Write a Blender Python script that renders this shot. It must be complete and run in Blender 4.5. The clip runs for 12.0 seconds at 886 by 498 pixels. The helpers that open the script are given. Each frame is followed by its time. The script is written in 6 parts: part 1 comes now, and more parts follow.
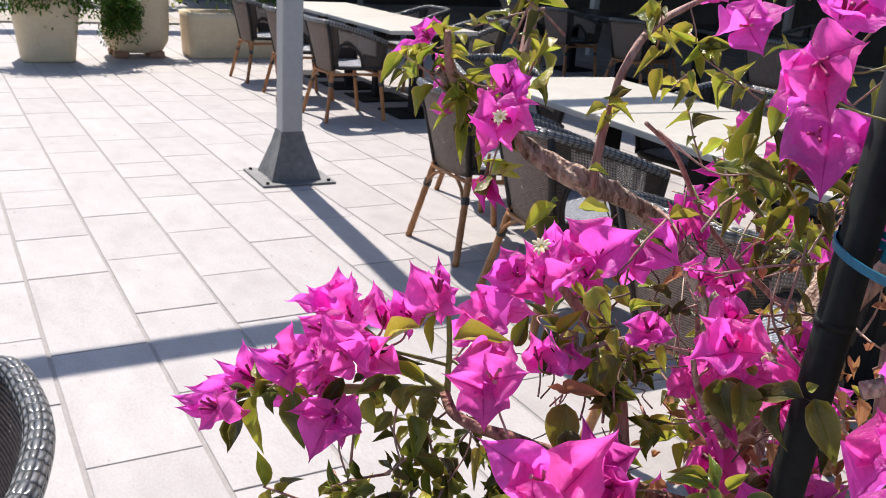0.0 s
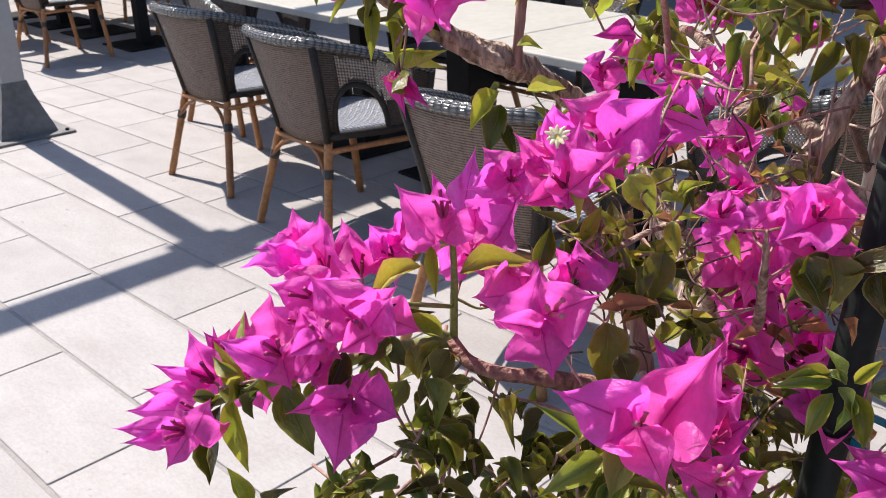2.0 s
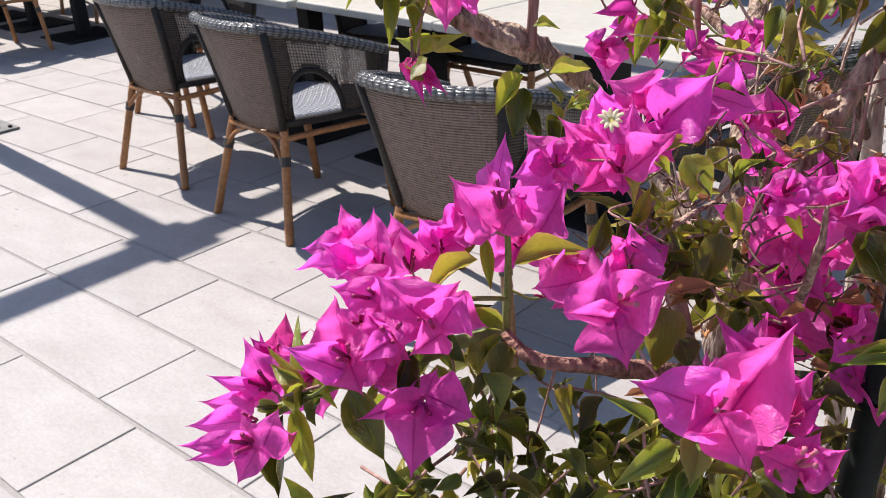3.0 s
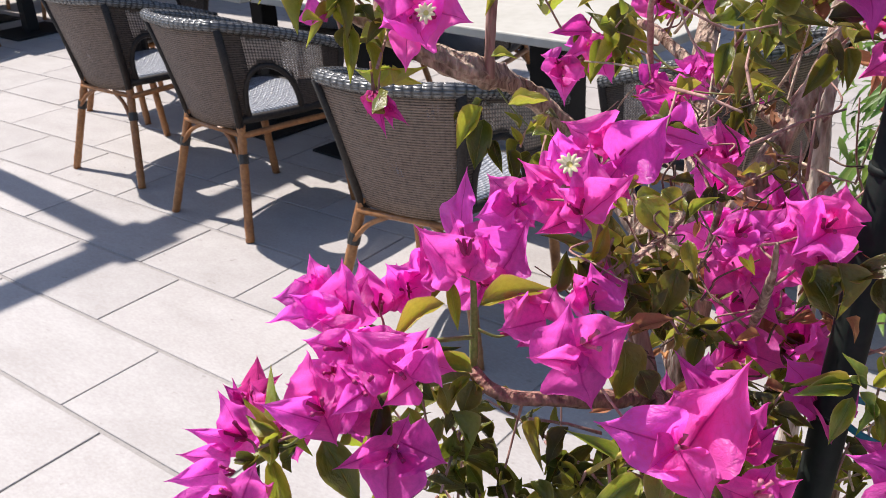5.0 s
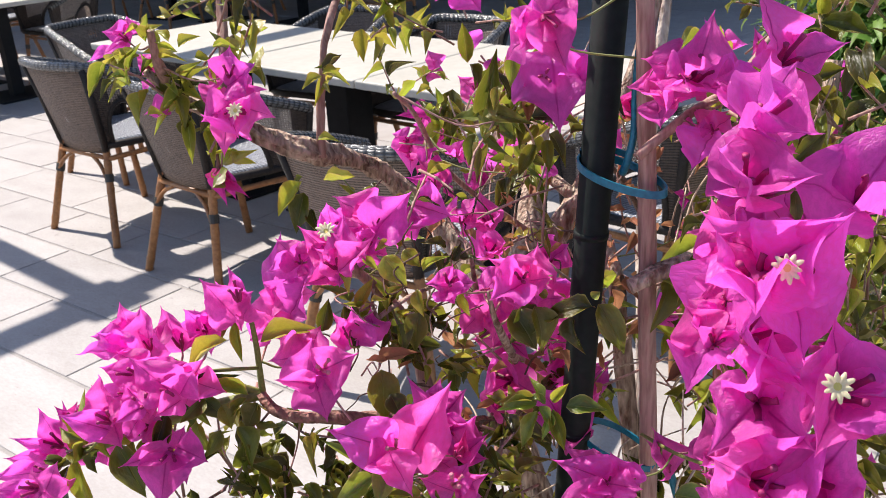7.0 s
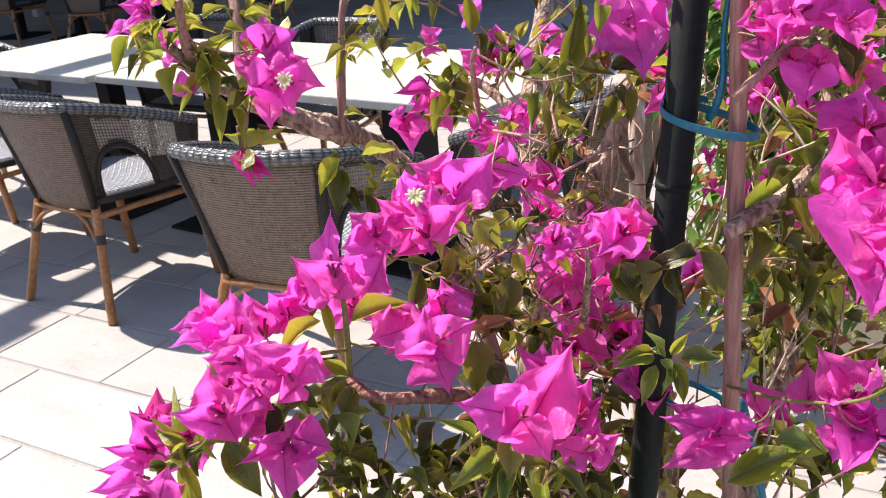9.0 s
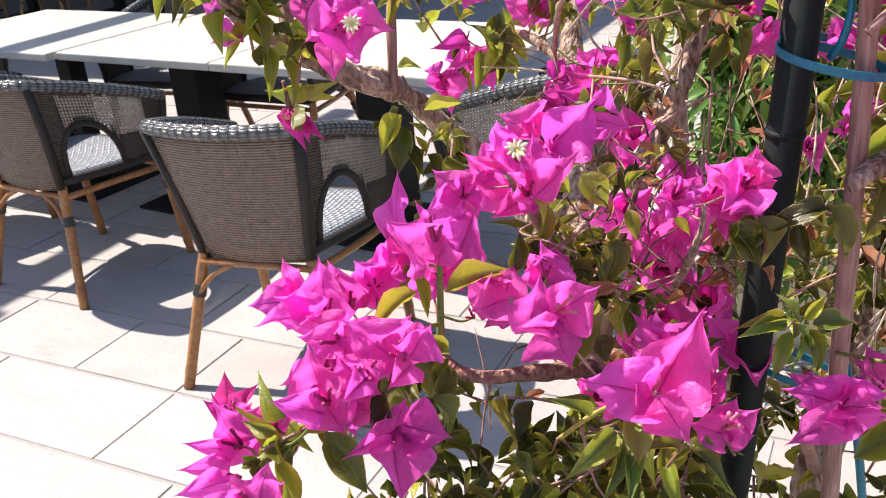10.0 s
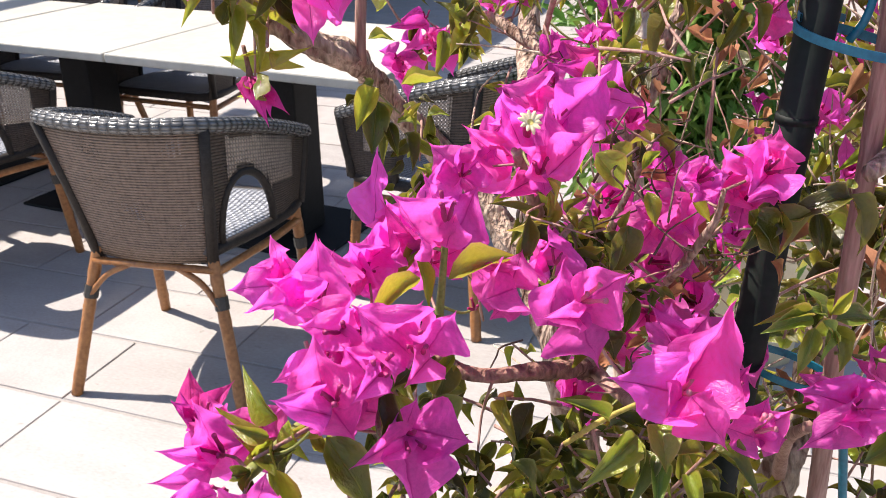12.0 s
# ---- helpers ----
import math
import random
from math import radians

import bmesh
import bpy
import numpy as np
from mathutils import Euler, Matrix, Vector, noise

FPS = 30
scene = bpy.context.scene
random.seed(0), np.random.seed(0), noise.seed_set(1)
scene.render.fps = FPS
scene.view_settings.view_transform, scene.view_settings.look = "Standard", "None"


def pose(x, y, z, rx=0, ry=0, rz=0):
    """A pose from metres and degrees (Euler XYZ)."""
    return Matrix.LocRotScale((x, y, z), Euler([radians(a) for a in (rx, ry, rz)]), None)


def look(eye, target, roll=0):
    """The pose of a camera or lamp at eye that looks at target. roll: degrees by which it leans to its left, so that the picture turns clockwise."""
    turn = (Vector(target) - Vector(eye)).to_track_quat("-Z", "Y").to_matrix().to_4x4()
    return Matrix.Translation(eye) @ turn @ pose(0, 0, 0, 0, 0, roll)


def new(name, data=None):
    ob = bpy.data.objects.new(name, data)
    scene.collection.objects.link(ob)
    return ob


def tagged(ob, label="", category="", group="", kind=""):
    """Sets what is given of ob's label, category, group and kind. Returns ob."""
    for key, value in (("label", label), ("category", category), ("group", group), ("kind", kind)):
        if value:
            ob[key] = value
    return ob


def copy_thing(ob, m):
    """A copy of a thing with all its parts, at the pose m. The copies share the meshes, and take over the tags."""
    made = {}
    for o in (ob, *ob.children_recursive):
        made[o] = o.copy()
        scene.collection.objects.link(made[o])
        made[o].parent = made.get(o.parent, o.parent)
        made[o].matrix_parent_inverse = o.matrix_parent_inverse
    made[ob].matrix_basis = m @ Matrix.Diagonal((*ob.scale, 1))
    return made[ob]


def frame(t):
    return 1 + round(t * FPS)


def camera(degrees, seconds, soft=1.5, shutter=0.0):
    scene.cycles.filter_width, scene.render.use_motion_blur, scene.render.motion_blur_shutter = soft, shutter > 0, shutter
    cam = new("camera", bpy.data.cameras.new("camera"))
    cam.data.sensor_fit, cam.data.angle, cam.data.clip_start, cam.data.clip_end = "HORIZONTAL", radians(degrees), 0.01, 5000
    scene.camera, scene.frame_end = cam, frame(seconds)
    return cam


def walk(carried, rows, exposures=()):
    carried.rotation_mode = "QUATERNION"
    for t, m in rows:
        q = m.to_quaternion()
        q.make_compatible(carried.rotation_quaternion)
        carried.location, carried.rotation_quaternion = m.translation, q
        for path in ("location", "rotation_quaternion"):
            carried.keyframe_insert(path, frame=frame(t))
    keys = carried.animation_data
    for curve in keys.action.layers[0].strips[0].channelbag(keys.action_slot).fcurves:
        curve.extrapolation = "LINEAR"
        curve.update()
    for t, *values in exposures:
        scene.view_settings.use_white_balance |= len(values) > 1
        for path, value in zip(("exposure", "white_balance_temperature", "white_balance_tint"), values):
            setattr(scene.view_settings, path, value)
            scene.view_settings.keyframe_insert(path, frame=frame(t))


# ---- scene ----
cam = camera(51.3, 12.0, soft=0.8)
cam.data.dof.use_dof, cam.data.dof.focus_distance, cam.data.dof.aperture_fstop = True, 0.38, 62.0
PATH = [
    (0, (0.111, 0.25, 1.39), (1.046, 1.903, 0.762), 3.5),
    (0.5, (0.091, 0.283, 1.375), (1.12, 1.87, 0.724), 2.3),
    (1, (0.091, 0.315, 1.371), (1.289, 1.758, 0.676), 0.4),
    (1.5, (0.094, 0.35, 1.361), (1.383, 1.683, 0.612), -0.9),
    (2, (0.09, 0.375, 1.359), (1.393, 1.668, 0.565), -1.4),
    (2.5, (0.088, 0.394, 1.362), (1.424, 1.639, 0.546), -2.0),
    (3, (0.074, 0.408, 1.36), (1.432, 1.615, 0.525), -2.8),
    (3.2, (0.071, 0.412, 1.364), (1.434, 1.612, 0.525), -3.0),
    (4.8, (0.069, 0.412, 1.378), (1.465, 1.551, 0.511), -3.3),
    (5, (0.074, 0.409, 1.382), (1.475, 1.544, 0.517), -3.3),
    (5.5, (0.076, 0.41, 1.378), (1.486, 1.536, 0.515), -3.5),
    (6, (0.068, 0.393, 1.382), (1.492, 1.51, 0.532), -3.3),
    (6.5, (0.066, 0.314, 1.402), (1.515, 1.441, 0.607), -2.8),
    (6.7, (0.069, 0.283, 1.411), (1.523, 1.418, 0.638), -2.9),
    (8.3, (0.024, 0.309, 1.414), (1.503, 1.443, 0.695), -4.7),
    (8.5, (0.024, 0.327, 1.409), (1.547, 1.390, 0.672), -4.5),
    (9, (0.022, 0.372, 1.393), (1.63, 1.29, 0.637), -4.3),
    (9.5, (0.032, 0.407, 1.39), (1.648, 1.297, 0.619), -4.7),
    (10, (0.031, 0.439, 1.375), (1.654, 1.28, 0.565), -4.7),
    (10.5, (0.038, 0.458, 1.356), (1.696, 1.226, 0.542), -3.3),
    (11, (0.042, 0.461, 1.361), (1.719, 1.193, 0.554), -2.5),
    (11.5, (0.05, 0.468, 1.36), (1.758, 1.129, 0.556), -1.5),
    (12, (0.045, 0.488, 1.353), (1.763, 1.119, 0.548), -0.7),
]
walk(cam, [(t, look(eye, target, roll)) for t, eye, target, roll in PATH], [(0, 0.66, 6300, 13), (6.0, 0.68, 6300, 13), (8.3, 1.01, 6560, 13), (12, 1.05, 6560, 13)])

# ---- world, sun ----
SUN_AZ, SUN_EL = radians(4.8), radians(57.0)
world = bpy.data.worlds.new("world")
scene.world = world
world.use_nodes = True
wn = world.node_tree
sky = wn.nodes.new("ShaderNodeTexSky")
sky.sky_type, sky.sun_disc = "NISHITA", False
sky.ozone_density = 1.8
sky.sun_elevation, sky.sun_rotation = SUN_EL, SUN_AZ
wn.links.new(sky.outputs[0], wn.nodes["Background"].inputs[0])
wn.nodes["Background"].inputs[1].default_value = 0.102
sun_data = bpy.data.lights.new("sun", "SUN")
sun_data.energy, sun_data.angle, sun_data.color = 4.5, radians(0.55), (1.0, 0.930, 0.825)
sun = new("sun", sun_data)
sun_way = Vector((math.sin(SUN_AZ) * math.cos(SUN_EL), math.cos(SUN_AZ) * math.cos(SUN_EL), math.sin(SUN_EL)))
sun.matrix_world = look(sun_way * 30, (0, 0, 0))


# ---- materials ----
def material(name, dark, light, rough=0.6, scale=20.0, bump=0.2, metallic=0.0, specular=0.5, translucent=0.0,
             glow=None, spread=0.0, rough2=None, fine=6.0, depth=0.002, coords="Object", stain=0.0, stretch=1.0):
    """Two-scale noise between two base colours, with fine relief. spread: brightness change from object to object."""
    m = bpy.data.materials.new(name)
    m.use_nodes = True
    nt = m.node_tree
    b = nt.nodes["Principled BSDF"]
    tc = nt.nodes.new("ShaderNodeTexCoord")
    big = nt.nodes.new("ShaderNodeTexNoise")
    big.inputs["Scale"].default_value, big.inputs["Detail"].default_value = scale, 4
    small = nt.nodes.new("ShaderNodeTexNoise")
    small.inputs["Scale"].default_value, small.inputs["Detail"].default_value = scale * fine, 3
    place = nt.nodes.new("ShaderNodeMapping")
    place.inputs["Scale"].default_value = (1, 1, stretch)
    nt.links.new(tc.outputs[coords], place.inputs["Vector"])
    for n in (big, small):
        nt.links.new(place.outputs[0], n.inputs["Vector"])
    mixed = nt.nodes.new("ShaderNodeMath")
    mixed.operation = "MULTIPLY_ADD"
    mixed.inputs[1].default_value = 0.55
    half = nt.nodes.new("ShaderNodeMath")
    half.operation = "MULTIPLY"
    half.inputs[1].default_value = 0.45
    nt.links.new(big.outputs["Fac"], half.inputs[0])
    nt.links.new(small.outputs["Fac"], mixed.inputs[0])
    nt.links.new(half.outputs[0], mixed.inputs[2])
    ramp = nt.nodes.new("ShaderNodeValToRGB")
    ramp.color_ramp.elements[0].position, ramp.color_ramp.elements[1].position = 0.36, 0.64
    ramp.color_ramp.elements[0].color, ramp.color_ramp.elements[1].color = (*dark, 1), (*light, 1)
    nt.links.new(mixed.outputs[0], ramp.inputs[0])
    colour = ramp.outputs[0]
    if spread:
        info = nt.nodes.new("ShaderNodeObjectInfo")
        seed = nt.nodes.new("ShaderNodeMath")
        seed.operation = "MULTIPLY"
        seed.inputs[1].default_value = 61.0
        nt.links.new(info.outputs["Random"], seed.inputs[0])
        for n in (big, small):
            n.noise_dimensions = "4D"
            nt.links.new(seed.outputs[0], n.inputs["W"])
    if stain:
        # a few small smudges and specks, and wide faint patches
        for s, lo, hi, k in ((13.0, 0.67, 0.74, stain), (2.2, 0.50, 0.75, stain * 0.35)):
            n = nt.nodes.new("ShaderNodeTexNoise")
            n.noise_dimensions = "4D"
            n.inputs["Scale"].default_value, n.inputs["Detail"].default_value = s, 3
            nt.links.new(tc.outputs[coords], n.inputs["Vector"])
            nt.links.new(seed.outputs[0], n.inputs["W"])
            cut = nt.nodes.new("ShaderNodeMapRange")
            cut.inputs[1].default_value, cut.inputs[2].default_value, cut.inputs[4].default_value = lo, hi, k
            nt.links.new(n.outputs["Fac"], cut.inputs[0])
            dirty = nt.nodes.new("ShaderNodeMix")
            dirty.data_type = "RGBA"
            nt.links.new(cut.outputs[0], dirty.inputs[0])
            nt.links.new(colour, dirty.inputs[6])
            dirty.inputs[7].default_value = (dark[0] * 0.55, dark[1] * 0.53, dark[2] * 0.50, 1)
            colour = dirty.outputs[2]
    if spread:
        rng = nt.nodes.new("ShaderNodeMapRange")
        rng.inputs[3].default_value, rng.inputs[4].default_value = 1 - spread, 1 + spread
        nt.links.new(info.outputs["Random"], rng.inputs[0])
        hsv = nt.nodes.new("ShaderNodeHueSaturation")
        nt.links.new(rng.outputs[0], hsv.inputs["Value"])
        nt.links.new(colour, hsv.inputs["Color"])
        colour = hsv.outputs[0]
    nt.links.new(colour, b.inputs["Base Color"])
    b.inputs["Roughness"].default_value, b.inputs["Metallic"].default_value = rough, metallic
    b.inputs["Specular IOR Level"].default_value = specular
    if bump:
        bp = nt.nodes.new("ShaderNodeBump")
        bp.inputs["Strength"].default_value, bp.inputs["Distance"].default_value = bump, depth
        nt.links.new(mixed.outputs[0], bp.inputs["Height"])
        nt.links.new(bp.outputs[0], b.inputs["Normal"])
    if translucent:
        tr = nt.nodes.new("ShaderNodeBsdfTranslucent")
        mx = nt.nodes.new("ShaderNodeMixShader")
        mx.inputs[0].default_value = translucent
        if glow:
            tint = nt.nodes.new("ShaderNodeMix")
            tint.data_type, tint.blend_type = "RGBA", "MULTIPLY"
            tint.inputs[0].default_value = 1.0
            nt.links.new(colour, tint.inputs[6])
            tint.inputs[7].default_value = (*glow, 1)
            nt.links.new(tint.outputs[2], tr.inputs[0])
        else:
            nt.links.new(colour, tr.inputs[0])
        nt.links.new(b.outputs[0], mx.inputs[1])
        nt.links.new(tr.outputs[0], mx.inputs[2])
        nt.links.new(mx.outputs[0], nt.nodes["Material Output"].inputs[0])
    return m


def petal_material(name, body, vein, translucent, rough, spread, specular=0.3, rib=0.9, tip=None, hue=0.012, relief=0.3, rim=None, net=0.0):
    """Bracts and leaves: a midrib and side veins along the uv, fine cells, and a change from object to object."""
    m = bpy.data.materials.new(name)
    m.use_nodes = True
    nt = m.node_tree
    L, N = nt.links.new, nt.nodes.new
    b = nt.nodes["Principled BSDF"]
    uv = N("ShaderNodeUVMap")
    uv.uv_map = "uv"
    sep = N("ShaderNodeSeparateXYZ")
    L(uv.outputs[0], sep.inputs[0])

    def sums(op, a, c, clamp=False):
        n = N("ShaderNodeMath")
        n.operation, n.use_clamp = op, clamp
        for i, v in enumerate((a, c)):
            if isinstance(v, (int, float)):
                n.inputs[i].default_value = v
            elif v is not None:
                L(v, n.inputs[i])
        return n.outputs[0]

    across = sums("ABSOLUTE", sums("SUBTRACT", sep.outputs[0], 0.5), None)
    midrib = sums("SUBTRACT", 1.0, sums("MULTIPLY", across, 34.0), True)
    warp = N("ShaderNodeTexNoise")
    warp.inputs["Scale"].default_value = 4.0
    L(uv.outputs[0], warp.inputs["Vector"])
    slant = sums("ADD", sums("SUBTRACT", sep.outputs[1], sums("MULTIPLY", across, 0.75)), sums("MULTIPLY", warp.outputs[0], 0.26))
    wave = sums("ABSOLUTE", sums("SINE", sums("MULTIPLY", slant, 24.0), None), None)
    side = sums("MULTIPLY", sums("SUBTRACT", 1.0, sums("MULTIPLY", wave, 5.0), True), 0.15)
    veins = sums("MULTIPLY", sums("MAXIMUM", midrib, side), rib)
    if net:
        # a fine mesh of veins between the larger ones
        mesh = N("ShaderNodeTexVoronoi")
        mesh.feature = "DISTANCE_TO_EDGE"
        mesh.inputs["Scale"].default_value = 15.0
        L(uv.outputs[0], mesh.inputs["Vector"])
        veins = sums("MAXIMUM", veins, sums("MULTIPLY", sums("SUBTRACT", 1.0, sums("MULTIPLY", mesh.outputs["Distance"], 9.0), True), net))
    cells = N("ShaderNodeTexNoise")
    cells.inputs["Scale"].default_value, cells.inputs["Detail"].default_value = 14.0, 5
    L(uv.outputs[0], cells.inputs["Vector"])
    info = N("ShaderNodeObjectInfo")
    geo = N("ShaderNodeNewGeometry")
    own = sums("FRACT", sums("ADD", info.outputs["Random"], geo.outputs["Random Per Island"]), None)
    rng = N("ShaderNodeMapRange")
    rng.inputs[3].default_value, rng.inputs[4].default_value = 1 - spread, 1 + spread
    L(own, rng.inputs[0])
    val = sums("MULTIPLY", rng.outputs[0], sums("ADD", 0.78, sums("MULTIPLY", cells.outputs[0], 0.44)))
    turn = N("ShaderNodeMapRange")
    turn.inputs[3].default_value, turn.inputs[4].default_value = 0.5 - hue, 0.5 + hue
    L(sums("FRACT", sums("MULTIPLY", own, 7.31), None), turn.inputs[0])
    base = N("ShaderNodeMix")
    base.data_type = "RGBA"
    base.inputs[6].default_value, base.inputs[7].default_value = (*body, 1), (*(tip or body), 1)
    L(sums("MULTIPLY", sums("POWER", across, 1.5), 3.2, True) if tip else sep.outputs[1], base.inputs[0])
    hsv = N("ShaderNodeHueSaturation")
    L(base.outputs[2], hsv.inputs["Color"])
    L(val, hsv.inputs["Value"])
    L(turn.outputs[0], hsv.inputs["Hue"])
    mix = N("ShaderNodeMix")
    mix.data_type = "RGBA"
    L(veins, mix.inputs[0])
    L(hsv.outputs[0], mix.inputs[6])
    mix.inputs[7].default_value = (*vein, 1)
    if rim:
        # a thin paler margin
        edge = N("ShaderNodeMix")
        edge.data_type = "RGBA"
        L(sums("MULTIPLY", sums("SUBTRACT", across, 0.43), 14.0, True), edge.inputs[0])
        L(mix.outputs[2], edge.inputs[6])
        edge.inputs[7].default_value = (*rim, 1)
        mix = edge
    L(mix.outputs[2], b.inputs["Base Color"])
    b.inputs["Roughness"].default_value = rough
    b.inputs["Specular IOR Level"].default_value = specular
    bp = N("ShaderNodeBump")
    bp.inputs["Strength"].default_value, bp.inputs["Distance"].default_value = relief, 0.0014
    L(sums("SUBTRACT", sums("MULTIPLY", cells.outputs[0], 0.7), veins), bp.inputs["Height"])
    L(bp.outputs[0], b.inputs["Normal"])
    tr = N("ShaderNodeBsdfTranslucent")
    L(mix.outputs[2], tr.inputs[0])
    mx = N("ShaderNodeMixShader")
    mx.inputs[0].default_value = translucent
    L(b.outputs[0], mx.inputs[1])
    L(tr.outputs[0], mx.inputs[2])
    L(mx.outputs[0], nt.nodes["Material Output"].inputs[0])
    return m


def weave_material(name, dark, light, rough, strand=0.0075, holes=0.0, specular=0.5, cluster=0.25, along=1.0, rows=0.0):
    """Plastic wicker: over-and-under strands along the uv (in metres), with gaps between the strands."""
    m = bpy.data.materials.new(name)
    m.use_nodes = True
    nt = m.node_tree
    L, N = nt.links.new, nt.nodes.new
    b = nt.nodes["Principled BSDF"]
    uv = N("ShaderNodeUVMap")
    uv.uv_map = "uv"
    sep = N("ShaderNodeSeparateXYZ")
    L(uv.outputs[0], sep.inputs[0])

    def sums(op, a, c, clamp=False):
        n = N("ShaderNodeMath")
        n.operation, n.use_clamp = op, clamp
        for i, v in enumerate((a, c)):
            if isinstance(v, (int, float)):
                n.inputs[i].default_value = v
            elif v is not None:
                L(v, n.inputs[i])
        return n.outputs[0]

    k = math.pi / strand
    su = sums("SINE", sums("MULTIPLY", sep.outputs[0], k * along), None)
    sv = sums("SINE", sums("MULTIPLY", sep.outputs[1], k), None)
    over = sums("MULTIPLY", su, sv)
    ridge = sums("MULTIPLY", sums("ABSOLUTE", sv, None), sums("ADD", rows, sums("MULTIPLY", sums("ABSOLUTE", su, None), 1 - rows)))
    both = sums("MAXIMUM", sums("ABSOLUTE", su, None), sums("ABSOLUTE", sv, None))
    height = sums("ADD", ridge, sums("MULTIPLY", over, 0.35))
    grain = N("ShaderNodeTexNoise")
    grain.inputs["Scale"].default_value = 45.0
    L(uv.outputs[0], grain.inputs["Vector"])
    ramp = N("ShaderNodeValToRGB")
    ramp.color_ramp.elements[0].position, ramp.color_ramp.elements[1].position = 0.25, 0.75
    ramp.color_ramp.elements[0].color, ramp.color_ramp.elements[1].color = (*dark, 1), (*light, 1)
    L(sums("ADD", sums("MULTIPLY", ridge, 0.6), sums("MULTIPLY", grain.outputs[0], 0.5)), ramp.inputs[0])
    L(ramp.outputs[0], b.inputs["Base Color"])
    b.inputs["Roughness"].default_value, b.inputs["Specular IOR Level"].default_value = rough, specular
    bp = N("ShaderNodeBump")
    bp.inputs["Strength"].default_value, bp.inputs["Distance"].default_value = 0.9, 0.003
    L(height, bp.inputs["Height"])
    L(bp.outputs[0], b.inputs["Normal"])
    if holes or cluster > 1:
        clear = N("ShaderNodeBsdfTransparent")
        mx = N("ShaderNodeMixShader")
        patch = N("ShaderNodeTexNoise")
        patch.inputs["Scale"].default_value = 9.0
        L(uv.outputs[0], patch.inputs["Vector"])
        limit = sums("ADD", holes, sums("MULTIPLY", sums("SUBTRACT", patch.outputs[0], 0.5 if cluster < 1 else 0.46), cluster))
        L(sums("LESS_THAN", both, limit), mx.inputs[0])
        L(b.outputs[0], mx.inputs[1])
        L(clear.outputs[0], mx.inputs[2])
        L(mx.outputs[0], nt.nodes["Material Output"].inputs[0])
    return m


stone = material("pale_limestone", (0.312, 0.285, 0.272), (0.388, 0.364, 0.353), rough=0.62, scale=3.5, bump=0.35, spread=0.055, fine=14, depth=0.003, coords="Generated", stain=0.55)
stone_far = material("pale_limestone_far", (0.320, 0.289, 0.270), (0.386, 0.357, 0.340), rough=0.65, scale=1.1, bump=0.2, fine=9)
grout = material("grey_grout", (0.262, 0.240, 0.225), (0.335, 0.310, 0.292), rough=0.9, scale=30, bump=0.4)
earth = material("dry_earth", (0.22, 0.18, 0.13), (0.34, 0.29, 0.22), rough=0.95, scale=0.4)
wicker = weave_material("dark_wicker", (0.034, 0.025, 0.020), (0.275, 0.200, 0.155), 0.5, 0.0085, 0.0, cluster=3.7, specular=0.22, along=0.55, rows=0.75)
# darker copy of the weave: the side panels' shade is in its colour
wicker_close_shaded = weave_material("shaded_close_wicker", (0.015, 0.0115, 0.0095), (0.100, 0.076, 0.061), 0.5, 0.0085, specular=0.22, along=0.55, rows=0.75)
# lighter copy for the net: light caught by its strands is painted in
wicker_open_lit = weave_material("lit_open_wicker", (0.10, 0.08, 0.066), (0.40, 0.33, 0.28), 0.45, 0.0120, 0.52, specular=0.25)
wicker_rim = weave_material("shiny_wicker", (0.020, 0.019, 0.019), (0.17, 0.165, 0.16), 0.27, 0.024, specular=0.7, along=2.5)
# pale bluish strands carry the sky's sheen on the seat as colour
wicker_seat_sheen = weave_material("sky_sheen_seat_wicker", (0.07, 0.075, 0.09), (0.38, 0.40, 0.45), 0.34, 0.015)
bamboo = material("brown_bamboo", (0.22, 0.082, 0.025), (0.42, 0.185, 0.062), rough=0.38, scale=16, bump=0.15, spread=0.12)
wrap = material("dark_wrapped_cane", (0.011, 0.008, 0.007), (0.038, 0.030, 0.025), rough=0.55, specular=0.3, scale=90, bump=0.5)
binding = material("dark_binding", (0.02, 0.018, 0.016), (0.05, 0.045, 0.04), rough=0.45, scale=120)
table_white = material("cream_table_top", (0.405, 0.382, 0.330), (0.474, 0.450, 0.398), rough=0.5, scale=5, bump=0.08)
black_metal = material("black_metal", (0.006, 0.006, 0.0065), (0.011, 0.011, 0.012), rough=0.65, specular=0.2, scale=30, bump=0.1)
post_grey = material("grey_painted_steel", (0.335, 0.330, 0.322), (0.375, 0.370, 0.362), rough=0.42, scale=6, bump=0.03)
post_dark = material("worn_grey_steel", (0.12, 0.117, 0.112), (0.20, 0.195, 0.188), rough=0.5, scale=5, bump=0.1)
cream_clay = material("cream_planter", (0.66, 0.52, 0.32), (0.72, 0.60, 0.41), rough=0.75, scale=7, bump=0.3)
tan_clay = material("tan_clay_planter", (0.34, 0.25, 0.18), (0.46, 0.36, 0.27), rough=0.8, scale=9, bump=0.3)
terracotta = material("terracotta", (0.30, 0.15, 0.09), (0.42, 0.24, 0.15), rough=0.85, scale=22, bump=0.3)
soil = material("dark_soil", (0.05, 0.035, 0.025), (0.16, 0.11, 0.08), rough=0.95, scale=60, bump=0.8, depth=0.01)
shade_wall = material("shade_black_building", (0.035, 0.03, 0.028), (0.06, 0.052, 0.048), rough=0.8, scale=1.5)
canvas = material("awning_canvas", (0.10, 0.09, 0.08), (0.14, 0.13, 0.11), rough=0.9, scale=3)
deck_wood = material("grey_deck_wood", (0.30, 0.26, 0.21), (0.45, 0.40, 0.34), rough=0.8, scale=8, bump=0.3)
